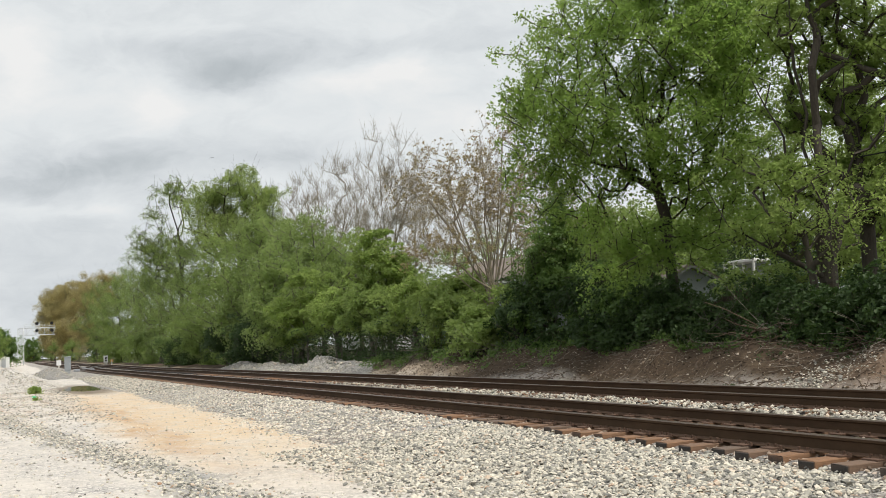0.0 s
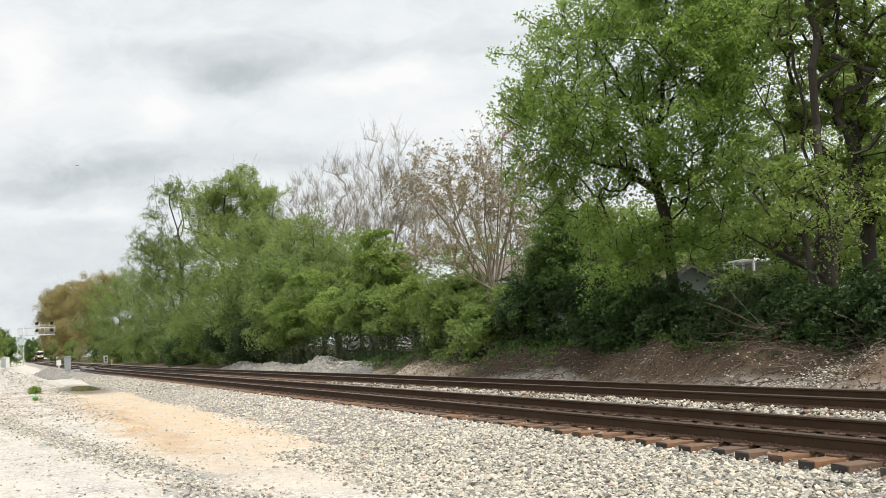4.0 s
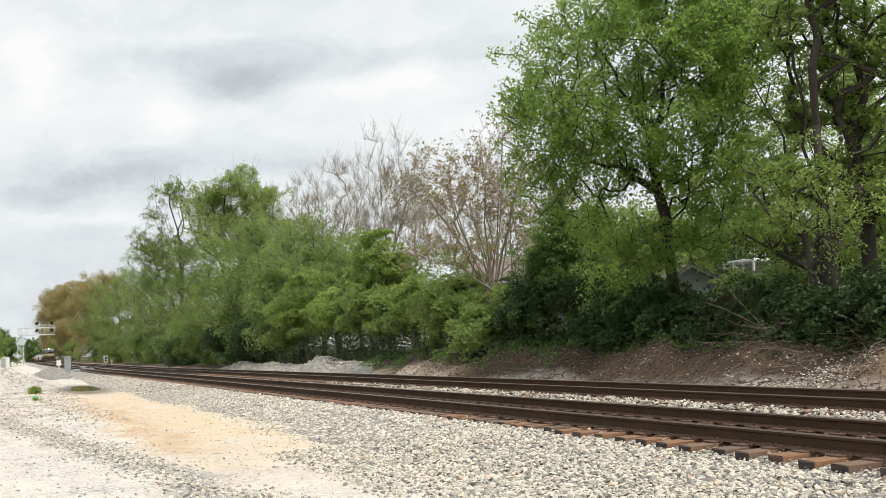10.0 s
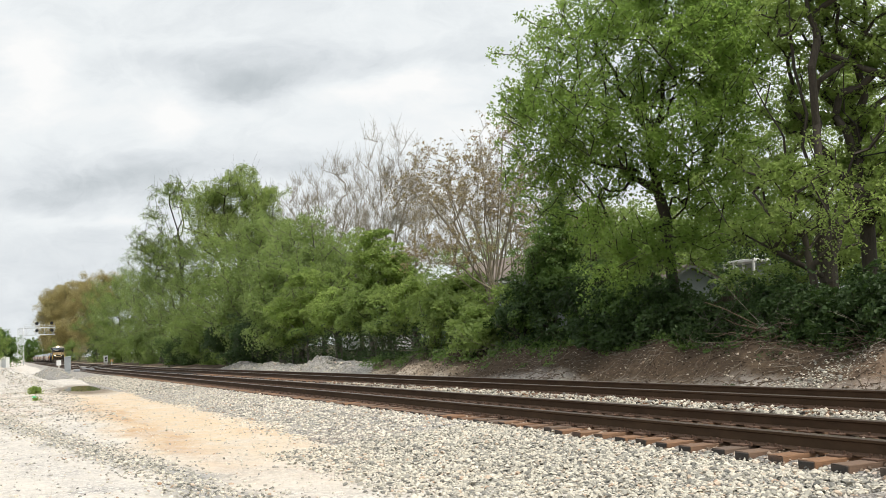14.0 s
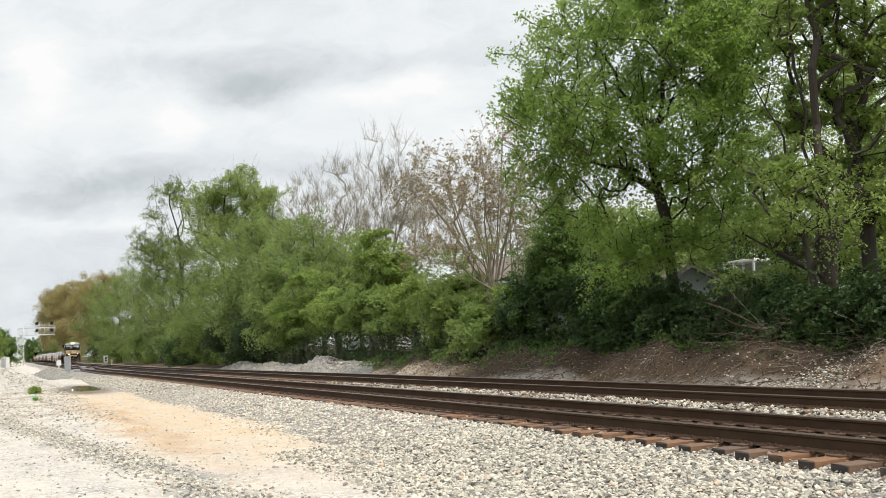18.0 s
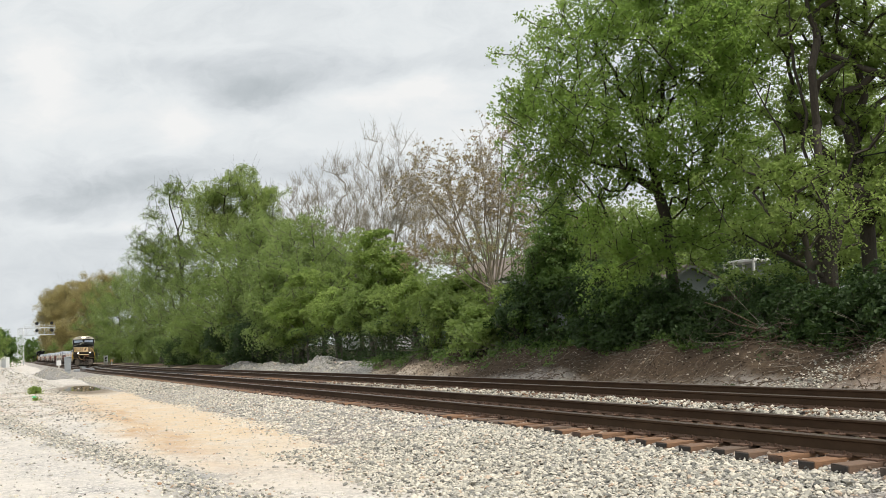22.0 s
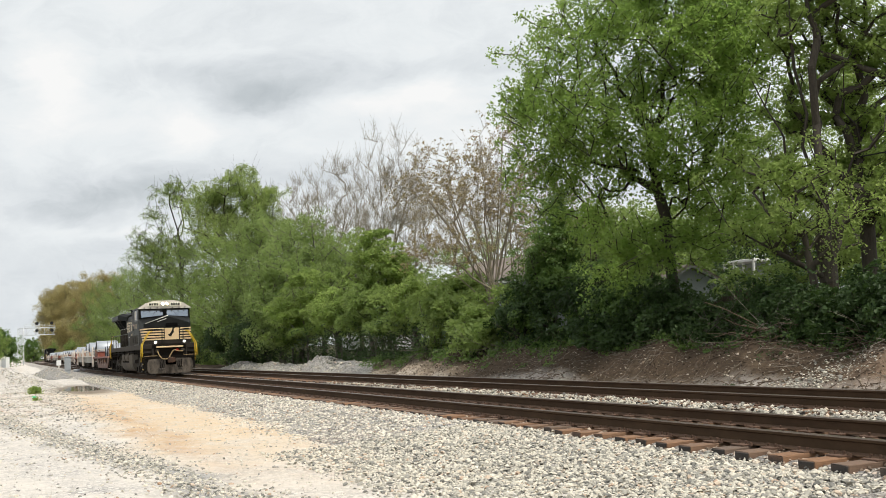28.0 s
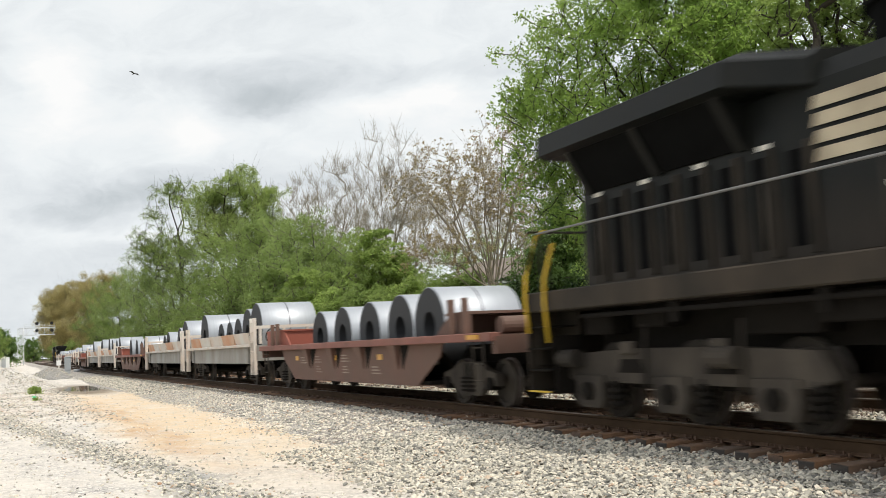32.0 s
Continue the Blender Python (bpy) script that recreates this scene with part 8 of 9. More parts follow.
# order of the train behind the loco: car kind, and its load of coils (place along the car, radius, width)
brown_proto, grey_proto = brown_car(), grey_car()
LOADS_B = ([(4.2, 0.80, 1.75), (2.3, 0.78, 1.55), (0.2, 0.76, 1.5), (-1.9, 0.75, 1.5), (-4.1, 0.74, 1.4)],
           [(3.9, 0.85, 1.6), (1.6, 0.72, 1.5), (-0.6, 0.80, 1.6), (-3.6, 0.84, 1.7)])
LOADS_G = ([(4.9, 0.92, 1.9), (3.1, 0.86, 1.7), (0.8, 0.74, 1.4), (-1.0, 0.70, 1.3), (-2.7, 0.70, 1.3), (-4.8, 0.92, 1.9)],
           [(4.2, 0.90, 1.8), (1.2, 0.78, 1.4), (-2.4, 0.72, 1.5), (-4.4, 0.66, 1.3)],
           [(4.6, 0.86, 1.7), (1.9, 0.80, 1.6), (-0.6, 0.84, 1.8), (-3.9, 0.90, 1.7)])
ORDER = "BGGBGGBGBGGBGGBGG"
tail = 20.95
nb = ng = 0
for k, kind in enumerate(ORDER):
    half, base = (8.5, 12.9) if kind == "B" else (7.2, 9.9)
    proto = brown_proto if kind == "B" else grey_proto
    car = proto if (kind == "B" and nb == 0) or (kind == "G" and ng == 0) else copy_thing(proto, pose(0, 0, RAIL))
    MOVERS.append((car, tail + half, base, None))
    load = LOADS_B[nb % 2] if kind == "B" else LOADS_G[ng % 3]
    for x, R, w in load:
        ob = steel_coil(R, w)
        z = (0.72 if kind == "B" else 0.98) + R
        MOVERS.append((ob, tail + half, base, pose(x, 0, z)))
    nb, ng = nb + (kind == "B"), ng + (kind == "G")
    tail += 2 * half
# helper engine in the middle of the train
helper = copy_thing(loco, pose(0, 0, RAIL))
helper["label"] = "second black diesel locomotive running backwards behind the coil cars"
MOVERS.append((helper, tail + 10.7, 13.25, pose(0, 0, 0, 0, 0, 180)))
# ---- sky sheet with drifting clouds ----
def cloud_sheet():
    m = bpy.data.materials.new("drifting_cloud")
    m.use_nodes = True
    n = Nodes(m.node_tree)
    c = n.add("ShaderNodeTexCoord").outputs["Object"]
    xyz = n.add("ShaderNodeSeparateXYZ", {"Vector": c})
    u0 = n.math("DIVIDE", xyz.outputs[0], xyz.outputs[1])
    v0 = n.math("DIVIDE", xyz.outputs[2], xyz.outputs[1])
    flat = n.add("ShaderNodeCombineXYZ", {"X": u0, "Y": n.math("MULTIPLY", v0, 2.4), "Z": 0.37}).outputs[0]
    warp = n.noise(flat, 5.0, 5, 0.55)
    warp2 = n.noise(n.add("ShaderNodeMapping", {"Vector": flat, "Location": (4.2, 1.3, 0)}).outputs[0], 7.0, 5, 0.55)
    u = n.math("ADD", u0, n.math("MULTIPLY_ADD", warp, 0.15, -0.075))
    v = n.math("ADD", v0, n.math("MULTIPLY_ADD", warp2, 0.06, -0.03))

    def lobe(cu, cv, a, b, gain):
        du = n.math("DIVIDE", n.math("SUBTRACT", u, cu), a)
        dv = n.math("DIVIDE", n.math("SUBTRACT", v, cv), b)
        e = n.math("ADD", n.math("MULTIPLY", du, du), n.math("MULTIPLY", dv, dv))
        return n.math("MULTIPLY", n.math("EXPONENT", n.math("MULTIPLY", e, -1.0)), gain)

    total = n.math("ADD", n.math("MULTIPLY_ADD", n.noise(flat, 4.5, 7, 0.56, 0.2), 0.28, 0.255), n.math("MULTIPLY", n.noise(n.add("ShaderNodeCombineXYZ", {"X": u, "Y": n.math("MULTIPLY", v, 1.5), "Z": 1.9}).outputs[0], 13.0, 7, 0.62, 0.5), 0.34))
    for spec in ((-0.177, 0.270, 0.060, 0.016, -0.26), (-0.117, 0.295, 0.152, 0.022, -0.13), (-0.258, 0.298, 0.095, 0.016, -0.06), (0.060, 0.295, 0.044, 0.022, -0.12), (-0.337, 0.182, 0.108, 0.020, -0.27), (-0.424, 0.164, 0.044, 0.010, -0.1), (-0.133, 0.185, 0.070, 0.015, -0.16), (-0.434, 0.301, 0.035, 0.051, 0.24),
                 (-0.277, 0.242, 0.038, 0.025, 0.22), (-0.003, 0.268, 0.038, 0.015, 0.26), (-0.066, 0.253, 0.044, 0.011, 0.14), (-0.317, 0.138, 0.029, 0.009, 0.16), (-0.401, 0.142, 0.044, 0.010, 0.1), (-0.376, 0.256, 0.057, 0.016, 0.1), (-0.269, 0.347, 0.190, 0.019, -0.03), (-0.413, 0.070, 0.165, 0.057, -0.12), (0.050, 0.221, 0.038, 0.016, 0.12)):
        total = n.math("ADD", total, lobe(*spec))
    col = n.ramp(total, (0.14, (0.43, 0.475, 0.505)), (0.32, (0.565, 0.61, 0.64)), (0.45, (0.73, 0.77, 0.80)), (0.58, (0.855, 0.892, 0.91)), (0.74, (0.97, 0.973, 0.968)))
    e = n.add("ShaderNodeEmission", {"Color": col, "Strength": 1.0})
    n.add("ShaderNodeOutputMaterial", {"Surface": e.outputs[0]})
    R = 2600.0
    az, el = np.radians(np.linspace(-52, 52, 40)), np.radians(np.linspace(-4, 46, 24))
    A, E = np.meshgrid(az, el, indexing="ij")
    v = np.stack([R * np.sin(A) * np.cos(E), R * np.cos(A) * np.cos(E), R * np.sin(E)], -1).reshape(-1, 3)
    i = np.arange(v.shape[0]).reshape(40, 24)
    f = np.stack([i[:-1, :-1], i[:-1, 1:], i[1:, 1:], i[1:, :-1]], -1).reshape(-1, 4)
    ob = tagged(new("sky_backdrop", fast_mesh("sky_backdrop", v, f, m, True)), "broken grey and white cloud layer drifting slowly", "sky", kind="structure")
    return ob


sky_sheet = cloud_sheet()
SKY_TURN = 65.907  # the sheet faces along the view


def sky_pose(t):
    k = t / 32.0 - 0.5
    return pose(*EYE, 0, 0, SKY_TURN) @ pose(0, 0, 0, -1.5 * k, 0, -1.9 * k)


# ---- materials of the small things ----
mat_galv = plain("galvanised_steel", (0.42, 0.44, 0.45), 0.5, 0.6, 0.2)
mat_silver = plain("aluminium_paint", (0.66, 0.68, 0.68), 0.5, 0.2, 0.15)
mat_signal = plain("signal_black", (0.02, 0.02, 0.022), 0.5)
mat_cabinet = painted("cabinet_grey_paint", (0.34, 0.37, 0.39), (0.22, 0.20, 0.17), 0.4, 0.5)
mat_shed = painted("white_shed_paint", (0.78, 0.79, 0.78), (0.5, 0.48, 0.44), 0.3, 0.6)
mat_siding = painted("grey_blue_siding", (0.42, 0.45, 0.48), (0.25, 0.25, 0.24), 0.4, 0.7)
mat_roof = plain("brown_shingle", (0.19, 0.155, 0.13), 0.9, 0, 0.35, 6)
mat_trim = painted("white_trim", (0.80, 0.80, 0.78), (0.55, 0.52, 0.48), 0.3, 0.6)
mat_grey_trim = painted("weathered_trim", (0.30, 0.30, 0.29), (0.16, 0.15, 0.13), 0.5, 0.7)
mat_board_fence = painted("dark_fence_board", (0.085, 0.058, 0.042), (0.05, 0.042, 0.034), 0.7, 0.9)
mat_stick = bark("bleached_stick", (0.16, 0.13, 0.10), (0.34, 0.30, 0.25))
mat_root = bark("brown_root", (0.075, 0.052, 0.036), (0.21, 0.155, 0.11))
mat_rubber = plain("black_cable", (0.012, 0.012, 0.012), 0.6)
mat_bird = plain("dark_feather", (0.03, 0.026, 0.022), 0.8)
mat_wood_sign = painted("pale_sign_post", (0.62, 0.60, 0.54), (0.36, 0.28, 0.18), 0.5, 0.7)
mat_bottle = plain("green_plastic", (0.05, 0.42, 0.14), 0.3)
mat_window_dark = surface("window_glass", lambda n, c: (n.mix(n.noise(c, 1.0, 2), (0.015, 0.018, 0.02), (0.04, 0.045, 0.05)), None, 0.1), 0.1)


def pile_stones(n, c):
    rnd = n.voronoi(c, 14.0)
    pick = n.add("ShaderNodeSeparateColor", {"Color": rnd.outputs["Color"]}).outputs[0]
    edge = n.voronoi(c, 14.0, "DISTANCE_TO_EDGE").outputs["Distance"]
    col = n.ramp(pick, (0.0, (0.16, 0.155, 0.145)), (0.5, (0.38, 0.365, 0.335)), (1.0, (0.62, 0.59, 0.53)))
    big = n.noise(c, 0.9, 4, 0.6)
    return n.mix(n.math("MULTIPLY", big, 0.5), col, (0.33, 0.31, 0.285)), n.math("MINIMUM", n.math("MULTIPLY", edge, 4.0), 0.6), 0.9


mat_pile = surface("piled_stone", pile_stones, 0.9, 0, 1.0, 0.06, 0.2)


def pale_stones(n, c):
    v = n.voronoi(c, 11.0)
    pick = n.add("ShaderNodeSeparateColor", {"Color": v.outputs["Color"]}).outputs[0]
    col = n.ramp(pick, (0.0, (0.30, 0.28, 0.25)), (0.4, (0.55, 0.52, 0.47)), (1.0, (0.72, 0.68, 0.62)))
    big = n.noise(c, 0.7, 5, 0.65)
    return n.mix(n.math("MULTIPLY_ADD", big, 2.0, -0.8, True), col, (0.42, 0.37, 0.31)), v.outputs["Distance"], 0.95


mat_pale_pile = surface("pale_piled_stone", pale_stones, 0.95, 0, 1.0, 0.05, 0.2)


# ---- cantilever signal ----
def signal_gantry():
    X, z0 = -300.0, float(grade(-300.0)) + 0.1
    g = empty("signal_gantry", pose(X, -5.35, z0), "silver lattice cantilever signal mast over the tracks", "railway signal")

    def bars(name, lines, r, mat=mat_silver, parent=None):
        bm = bmesh.new()
        for a, b in lines:
            add_pipe(bm, [a, b], r, 4)
        return part(name, bm, mat, parent or g)
    w = 1.5
    for x in (-w / 2, w / 2):
        for y in (-w / 2, w / 2):
            bars("mast_leg", [((x, y, 0), (x, y, 10.3))], 0.12)
    for k in range(7):
        a, b = 0.3 + 1.4 * k, 1.7 + 1.4 * k
        s = 1 if k % 2 else -1
        bars("mast_brace", [((w / 2, -s * w / 2, a), (w / 2, s * w / 2, b)), ((-w / 2, s * w / 2, a), (-w / 2, -s * w / 2, b)), ((w / 2, -w / 2, b), (w / 2, w / 2, b))], 0.075)
    L = 9.0
    for x in (-0.45, 0.45):
        for z in (8.35, 10.3):
            bars("arm_chord", [((x, -0.4, z), (x, L, z - 0.1))], 0.12)
    for k in range(8):
        y = 0.4 + 1.15 * k
        bars("arm_brace", [((0.45, y, 8.35), (0.45, y, 10.25)), ((0.45, y, 8.35 if k % 2 else 10.25), (0.45, min(L, y + 1.15), 10.25 if k % 2 else 8.35))], 0.055)
    bars("walkway_rail", [((0.5, 0.8, 11.25), (0.5, L, 11.2)), ((0.5, 0.8, 10.8), (0.5, L, 10.75))], 0.035)
    for k in range(7):
        y = 1.0 + 1.3 * k
        bars("rail_post", [((0.5, y, 10.3), (0.5, y, 11.25))], 0.03)
    bm = bmesh.new()
    add_box(bm, -0.45, 0.5, 0.4, L, 10.32, 10.38)
    part("walkway", bm, mat_silver, g)
    for y in (4.2, 8.1):
        for z in (9.45, 11.45):
            bm = bmesh.new()
            add_cyl(bm, (0.62, y, z), (0.68, y, z), 0.46, seg=18)
            add_cyl(bm, (0.68, y, z), (0.95, y, z), 0.16, seg=10)
            head = part("signal_head", bm, mat_signal, g, "round black signal head")
            for q in (-0.28, 0.0, 0.28):
                bm = bmesh.new()
                add_cyl(bm, (0.68, y, z + q), (0.98, y, z + q), 0.13, seg=10)
                part("lens_hood", bm, mat_signal, head)
            bm = bmesh.new()
            add_pipe(bm, [(0.55, y, z - 0.9), (0.55, y, z + 0.3)], 0.05, 5)
            part("head_bracket", bm, mat_silver, head)
    bm = bmesh.new()
    add_box(bm, -0.8, 0.8, -0.8, 0.8, -0.4, 0.12, bevel=0.03)
    part("footing", bm, mat_wood_sign, g)


signal_gantry()


def trackside():
    z = float(land(-110, -3.05))
    c = empty("relay_cabinet", pose(-110, -3.05, 0.45), "grey steel trackside relay cabinet", "cabinet")
    bm = bmesh.new()
    add_box(bm, -0.35, 0.35, -0.30, 0.30, 0.0, 1.38, bevel=0.02)
    part("body", bm, mat_cabinet, c)
    bm = bmesh.new()
    add_box(bm, -0.40, 0.40, -0.34, 0.34, 1.38, 1.46, bevel=0.02)
    part("lid", bm, mat_galv, c, "pale weathered lid")
    bm = bmesh.new()
    add_box(bm, 0.35, 0.37, -0.26, 0.26, 0.08, 1.30)
    door = part("door", bm, mat_cabinet, c)
    bm = bmesh.new()
    add_box(bm, 0.37, 0.40, 0.16, 0.20, 0.62, 0.80)
    part("handle", bm, mat_galv, door)
    bm = bmesh.new()
    add_box(bm, -0.3, 0.3, -0.25, 0.25, -0.55, 0.0)
    part("plinth", bm, mat_galv, c)
    p = empty("marker_post", pose(-108, -4.0, float(land(-108, -4.0))), "short pale wooden marker post with a tag", "post")
    bm = bmesh.new()
    add_box(bm, -0.07, 0.07, -0.07, 0.07, -0.2, 1.55)
    part("post", bm, mat_wood_sign, p)
    bm = bmesh.new()
    add_box(bm, 0.07, 0.10, -0.22, 0.22, 1.0, 1.52)
    part("tag", bm, mat_trim, p)
    s = empty("switch_machine", pose(-170, 3.3 + 2.6, float(bed(-170, 5.5)) - 0.05), "white dwarf signal by the crossover", "railway signal")
    bm = bmesh.new()
    add_box(bm, -0.2, 0.2, -0.25, 0.25, 0.0, 0.5, bevel=0.02)
    part("base", bm, mat_wood_sign, s)
    bm = bmesh.new()
    add_box(bm, -0.2, 0.2, -0.32, 0.32, 0.5, 1.65, bevel=0.04)
    h = part("housing", bm, mat_trim, s)
    for q in (0.85, 1.25):
        bm = bmesh.new()
        add_cyl(bm, (0.2, 0, q), (0.4, 0, q), 0.15, seg=12)
        part("lens_hood", bm, mat_signal, h)
    s2 = empty("switch_stand", pose(-165, 6.4, float(bed(-165, 6.4)) - 0.05), "small pale switch stand with a yellow target", "switch stand")
    bm = bmesh.new()
    add_cyl(bm, (0, 0, 0), (0, 0, 1.1), 0.06, seg=8)
    part("mast", bm, mat_trim, s2)
    bm = bmesh.new()
    add_box(bm, -0.02, 0.02, -0.22, 0.22, 0.75, 1.1)
    part("target", bm, mat_reflect, s2)
    for x, y in ((-118, 0.2), (-126, 1.6), (-140, 2.3)):
        b = empty("switch_rod_box", pose(x, y - 1.9, float(bed(x, y - 1.9))), "pale switch box between the rails", "switch box", "switch boxes")
        bm = bmesh.new()
        add_box(bm, -0.5, 0.5, -0.3, 0.3, 0.0, 0.28, bevel=0.03)
        part("housing", bm, mat_cabinet, b)
        bm = bmesh.new()
        add_pipe(bm, [(0.0, 0.3, 0.16), (0.0, 1.9, 0.16)], 0.04, 5)
        part("rod", bm, mat_galv, b)
    d = empty("equipment_shed", pose(-250, -9.6, float(land(-250, -9.6))), "small white metal equipment shed beside the line", "shed")
    bm = bmesh.new()
    add_box(bm, -1.5, 1.5, -1.25, 1.25, 0.0, 2.3, bevel=0.02)
    part("wall", bm, mat_shed, d)
    bm = bmesh.new()
    add_prism(bm, ((-1.4, 2.3), (1.4, 2.3), (0.0, 2.65)), -1.6, 1.6, "x")
    part("roof", bm, mat_shed, d)
    bm = bmesh.new()
    add_box(bm, 1.5, 1.53, -0.45, 0.45, 0.05, 2.05)
    part("door", bm, mat_galv, d)


trackside()


# ---- houses seen through the trees ----
def house(name, label, x, y, turn, w, dep, eave, ridge, base, mats, windows):
    """Gabled house; the ridge runs along its own x."""
    h = empty(name, pose(x, y, base, 0, 0, turn), label, "house", "houses behind the bank")
    bm = bmesh.new()
    add_prism(bm, ((-dep / 2, 0), (dep / 2, 0), (dep / 2, eave), (0, ridge - 0.1), (-dep / 2, eave)), -w / 2, w / 2, "x")
    part("wall", bm, mats[0], h)
    for s in (-1, 1):
        bm = bmesh.new()
        o = 0.45
        run = dep / 2
        slope = (ridge - eave) / run
        q = ((0, ridge), (s * (run + o), eave - slope * o), (s * (run + o), eave - slope * o + 0.14), (0, ridge + 0.16))
        add_prism(bm, q, -w / 2 - 0.4, w / 2 + 0.4, "x")
        part("roof_slope", bm, mats[1], h)
        for e in (-1, 1):
            bm = bmesh.new()
            q = ((0, ridge - 0.08), (s * (run + o), eave - slope * o - 0.10), (s * (run + o), eave - slope * o + 0.02), (0, ridge + 0.04))
            a, b = sorted((e * (w / 2 + 0.40), e * (w / 2 + 0.44)))
            add_prism(bm, q, a, b, "x")
            part("bargeboard", bm, mats[2], h)
        bm = bmesh.new()
        add_box(bm, -w / 2 - 0.4, w / 2 + 0.4, s * (run + o) - 0.05, s * (run + o) + 0.07, eave - slope * o - 0.1, eave - slope * o + 0.05)
        part("gutter", bm, mats[2], h)
    for wx, wy, z, ww, wh in windows:
        bm = bmesh.new()
        if wy:
            add_box(bm, wx - ww / 2, wx + ww / 2, wy - 0.03, wy + 0.03, z, z + wh)
        else:
            add_box(bm, wx - 0.03, wx + 0.03, -ww / 2, ww / 2, z, z + wh)
        f = part("window", bm, mats[2], h)
        bm = bmesh.new()
        k = 0.08
        if wy:
            o = math.copysign(0.035, wy)
            add_box(bm, wx - ww / 2 + k, wx + ww / 2 - k, wy + o - 0.01, wy + o + 0.01, z + k, z + wh - k)
        else:
            o = math.copysign(0.035, wx)
            add_box(bm, wx + o - 0.01, wx + o + 0.01, -ww / 2 + k, ww / 2 - k, z + k, z + wh - k)
        part("pane", bm, mat_window_dark, f)
    for s in (-1, 1):
        for k in range(int(eave / 0.28)):
            bm = bmesh.new()
            a, b = sorted((s * (dep / 2), s * (dep / 2 + 0.02)))
            add_box(bm, -w / 2, w / 2, a, b, 0.10 + 0.28 * k, 0.34 + 0.28 * k)
            part("siding_board", bm, mats[0], h)
    return h


house("bungalow", "grey house with a brown shingle roof behind the budding trees", -60.0, 25.0, 8, 13.0, 8.0, 5.0, 6.8, 0.5, (mat_siding, mat_roof, mat_trim), [(-4, -4.03, 1.6, 1.2, 1.4), (0, -4.03, 1.6, 1.2, 1.4), (4, -4.03, 1.6, 1.6, 1.4), (6.53, 0, 1.8, 1.2, 1.4)])
house("garage", "grey gabled garage half hidden by leaves", -39.4, 21.4, -26, 6.0, 4.6, 2.0, 3.35, 1.15, (mat_siding, mat_roof, mat_grey_trim), [(3.03, 0, 0.8, 1.0, 0.9)])


def porch():
    p = empty("white_porch", pose(-40.25, 26.5, 1.65, 0, 0, 5), "white-roofed open porch deep among the trees", "porch")
    bm = bmesh.new()
    add_box(bm, -1.1, 1.1, -0.6, 0.6, 3.25, 3.40, bevel=0.02)
    part("roof", bm, mat_trim, p)
    for x in (-1.0, -0.35, 0.3, 1.0):
        bm = bmesh.new()
        add_box(bm, x - 0.05, x + 0.05, -0.56, -0.46, 0.6, 3.25)
        part("post", bm, mat_trim, p)
    bm = bmesh.new()
    add_box(bm, -1.1, 1.1, -0.6, 0.6, 0.4, 0.6)
    part("deck", bm, mat_trim, p)
    for k in range(9):
        bm = bmesh.new()
        add_box(bm, -1.0 + 0.24 * k, -0.96 + 0.24 * k, -0.54, -0.50, 0.6, 1.5)
        part("baluster", bm, mat_trim, p)
    bm = bmesh.new()
    add_box(bm, -1.1, 1.1, 0.5, 0.6, 0.0, 3.25)
    part("back_wall", bm, mat_siding, p)


porch()


def board_fence():
    f = empty("board_fence", pose(0, 0, 0), "dark weathered board fence at the top of the bank", "fence")
    g = random.Random(8)
    a, b = Vector((-27.5, 12.9)), Vector((-20.5, 12.3))
    n = 44
    for k in range(n):
        q = a.lerp(b, k / n)
        z = float(land(q.x, q.y))
        bm = bmesh.new()
        h = 1.45 + g.uniform(-0.05, 0.05)
        add_box(bm, -0.07, 0.07, -0.012, 0.012, -0.1, h, bevel=0.004)
        o = part("board", bm, mat_board_fence, f)
        o.location, o.rotation_euler = (q.x, q.y, z), (g.uniform(-0.03, 0.03), g.uniform(-0.02, 0.02), -0.085)
    for h in (0.4, 1.15):
        bm = bmesh.new()
        add_pipe(bm, [(a.x, a.y + 0.04, float(land(a.x, a.y)) + h), (b.x, b.y + 0.04, float(land(b.x, b.y)) + h)], 0.04, 4)
        part("rail", bm, mat_board_fence, f)


board_fence()


def white_trailer(x, y, turn, length):
    t = empty("white_trailer", pose(x, y, float(land(x, y)), 0, 0, turn), "white parked trailer glimpsed between the trunks", "trailer", "white trailers")
    bm = bmesh.new()
    add_box(bm, -length / 2, length / 2, -1.2, 1.2, 0.7, 3.3, bevel=0.04)
    part("body", bm, mat_shed, t)
    for k in range(int(length / 0.6)):
        bm = bmesh.new()
        add_box(bm, -length / 2 + 0.6 * k, -length / 2 + 0.6 * k + 0.05, -1.22, -1.2, 0.75, 3.25)
        part("side_rib", bm, mat_galv, t)
    bm = bmesh.new()
    add_box(bm, -length / 2, length / 2, -0.5, 0.5, 0.45, 0.7)
    part("chassis", bm, mat_under, t)
    for dx in (-length / 2 + 1.5, -length / 2 + 2.6, length / 2 - 1.5):
        for s in (-1, 1):
            bm = bmesh.new()
            add_cyl(bm, (dx, s * 0.85, 0.45), (dx, s * 1.15, 0.45), 0.45, seg=14)
            part("tyre", bm, mat_rubber, t)


white_trailer(-104.0, 27.0, 3, 9.0)
white_trailer(-92.0, 26.0, -4, 7.0)


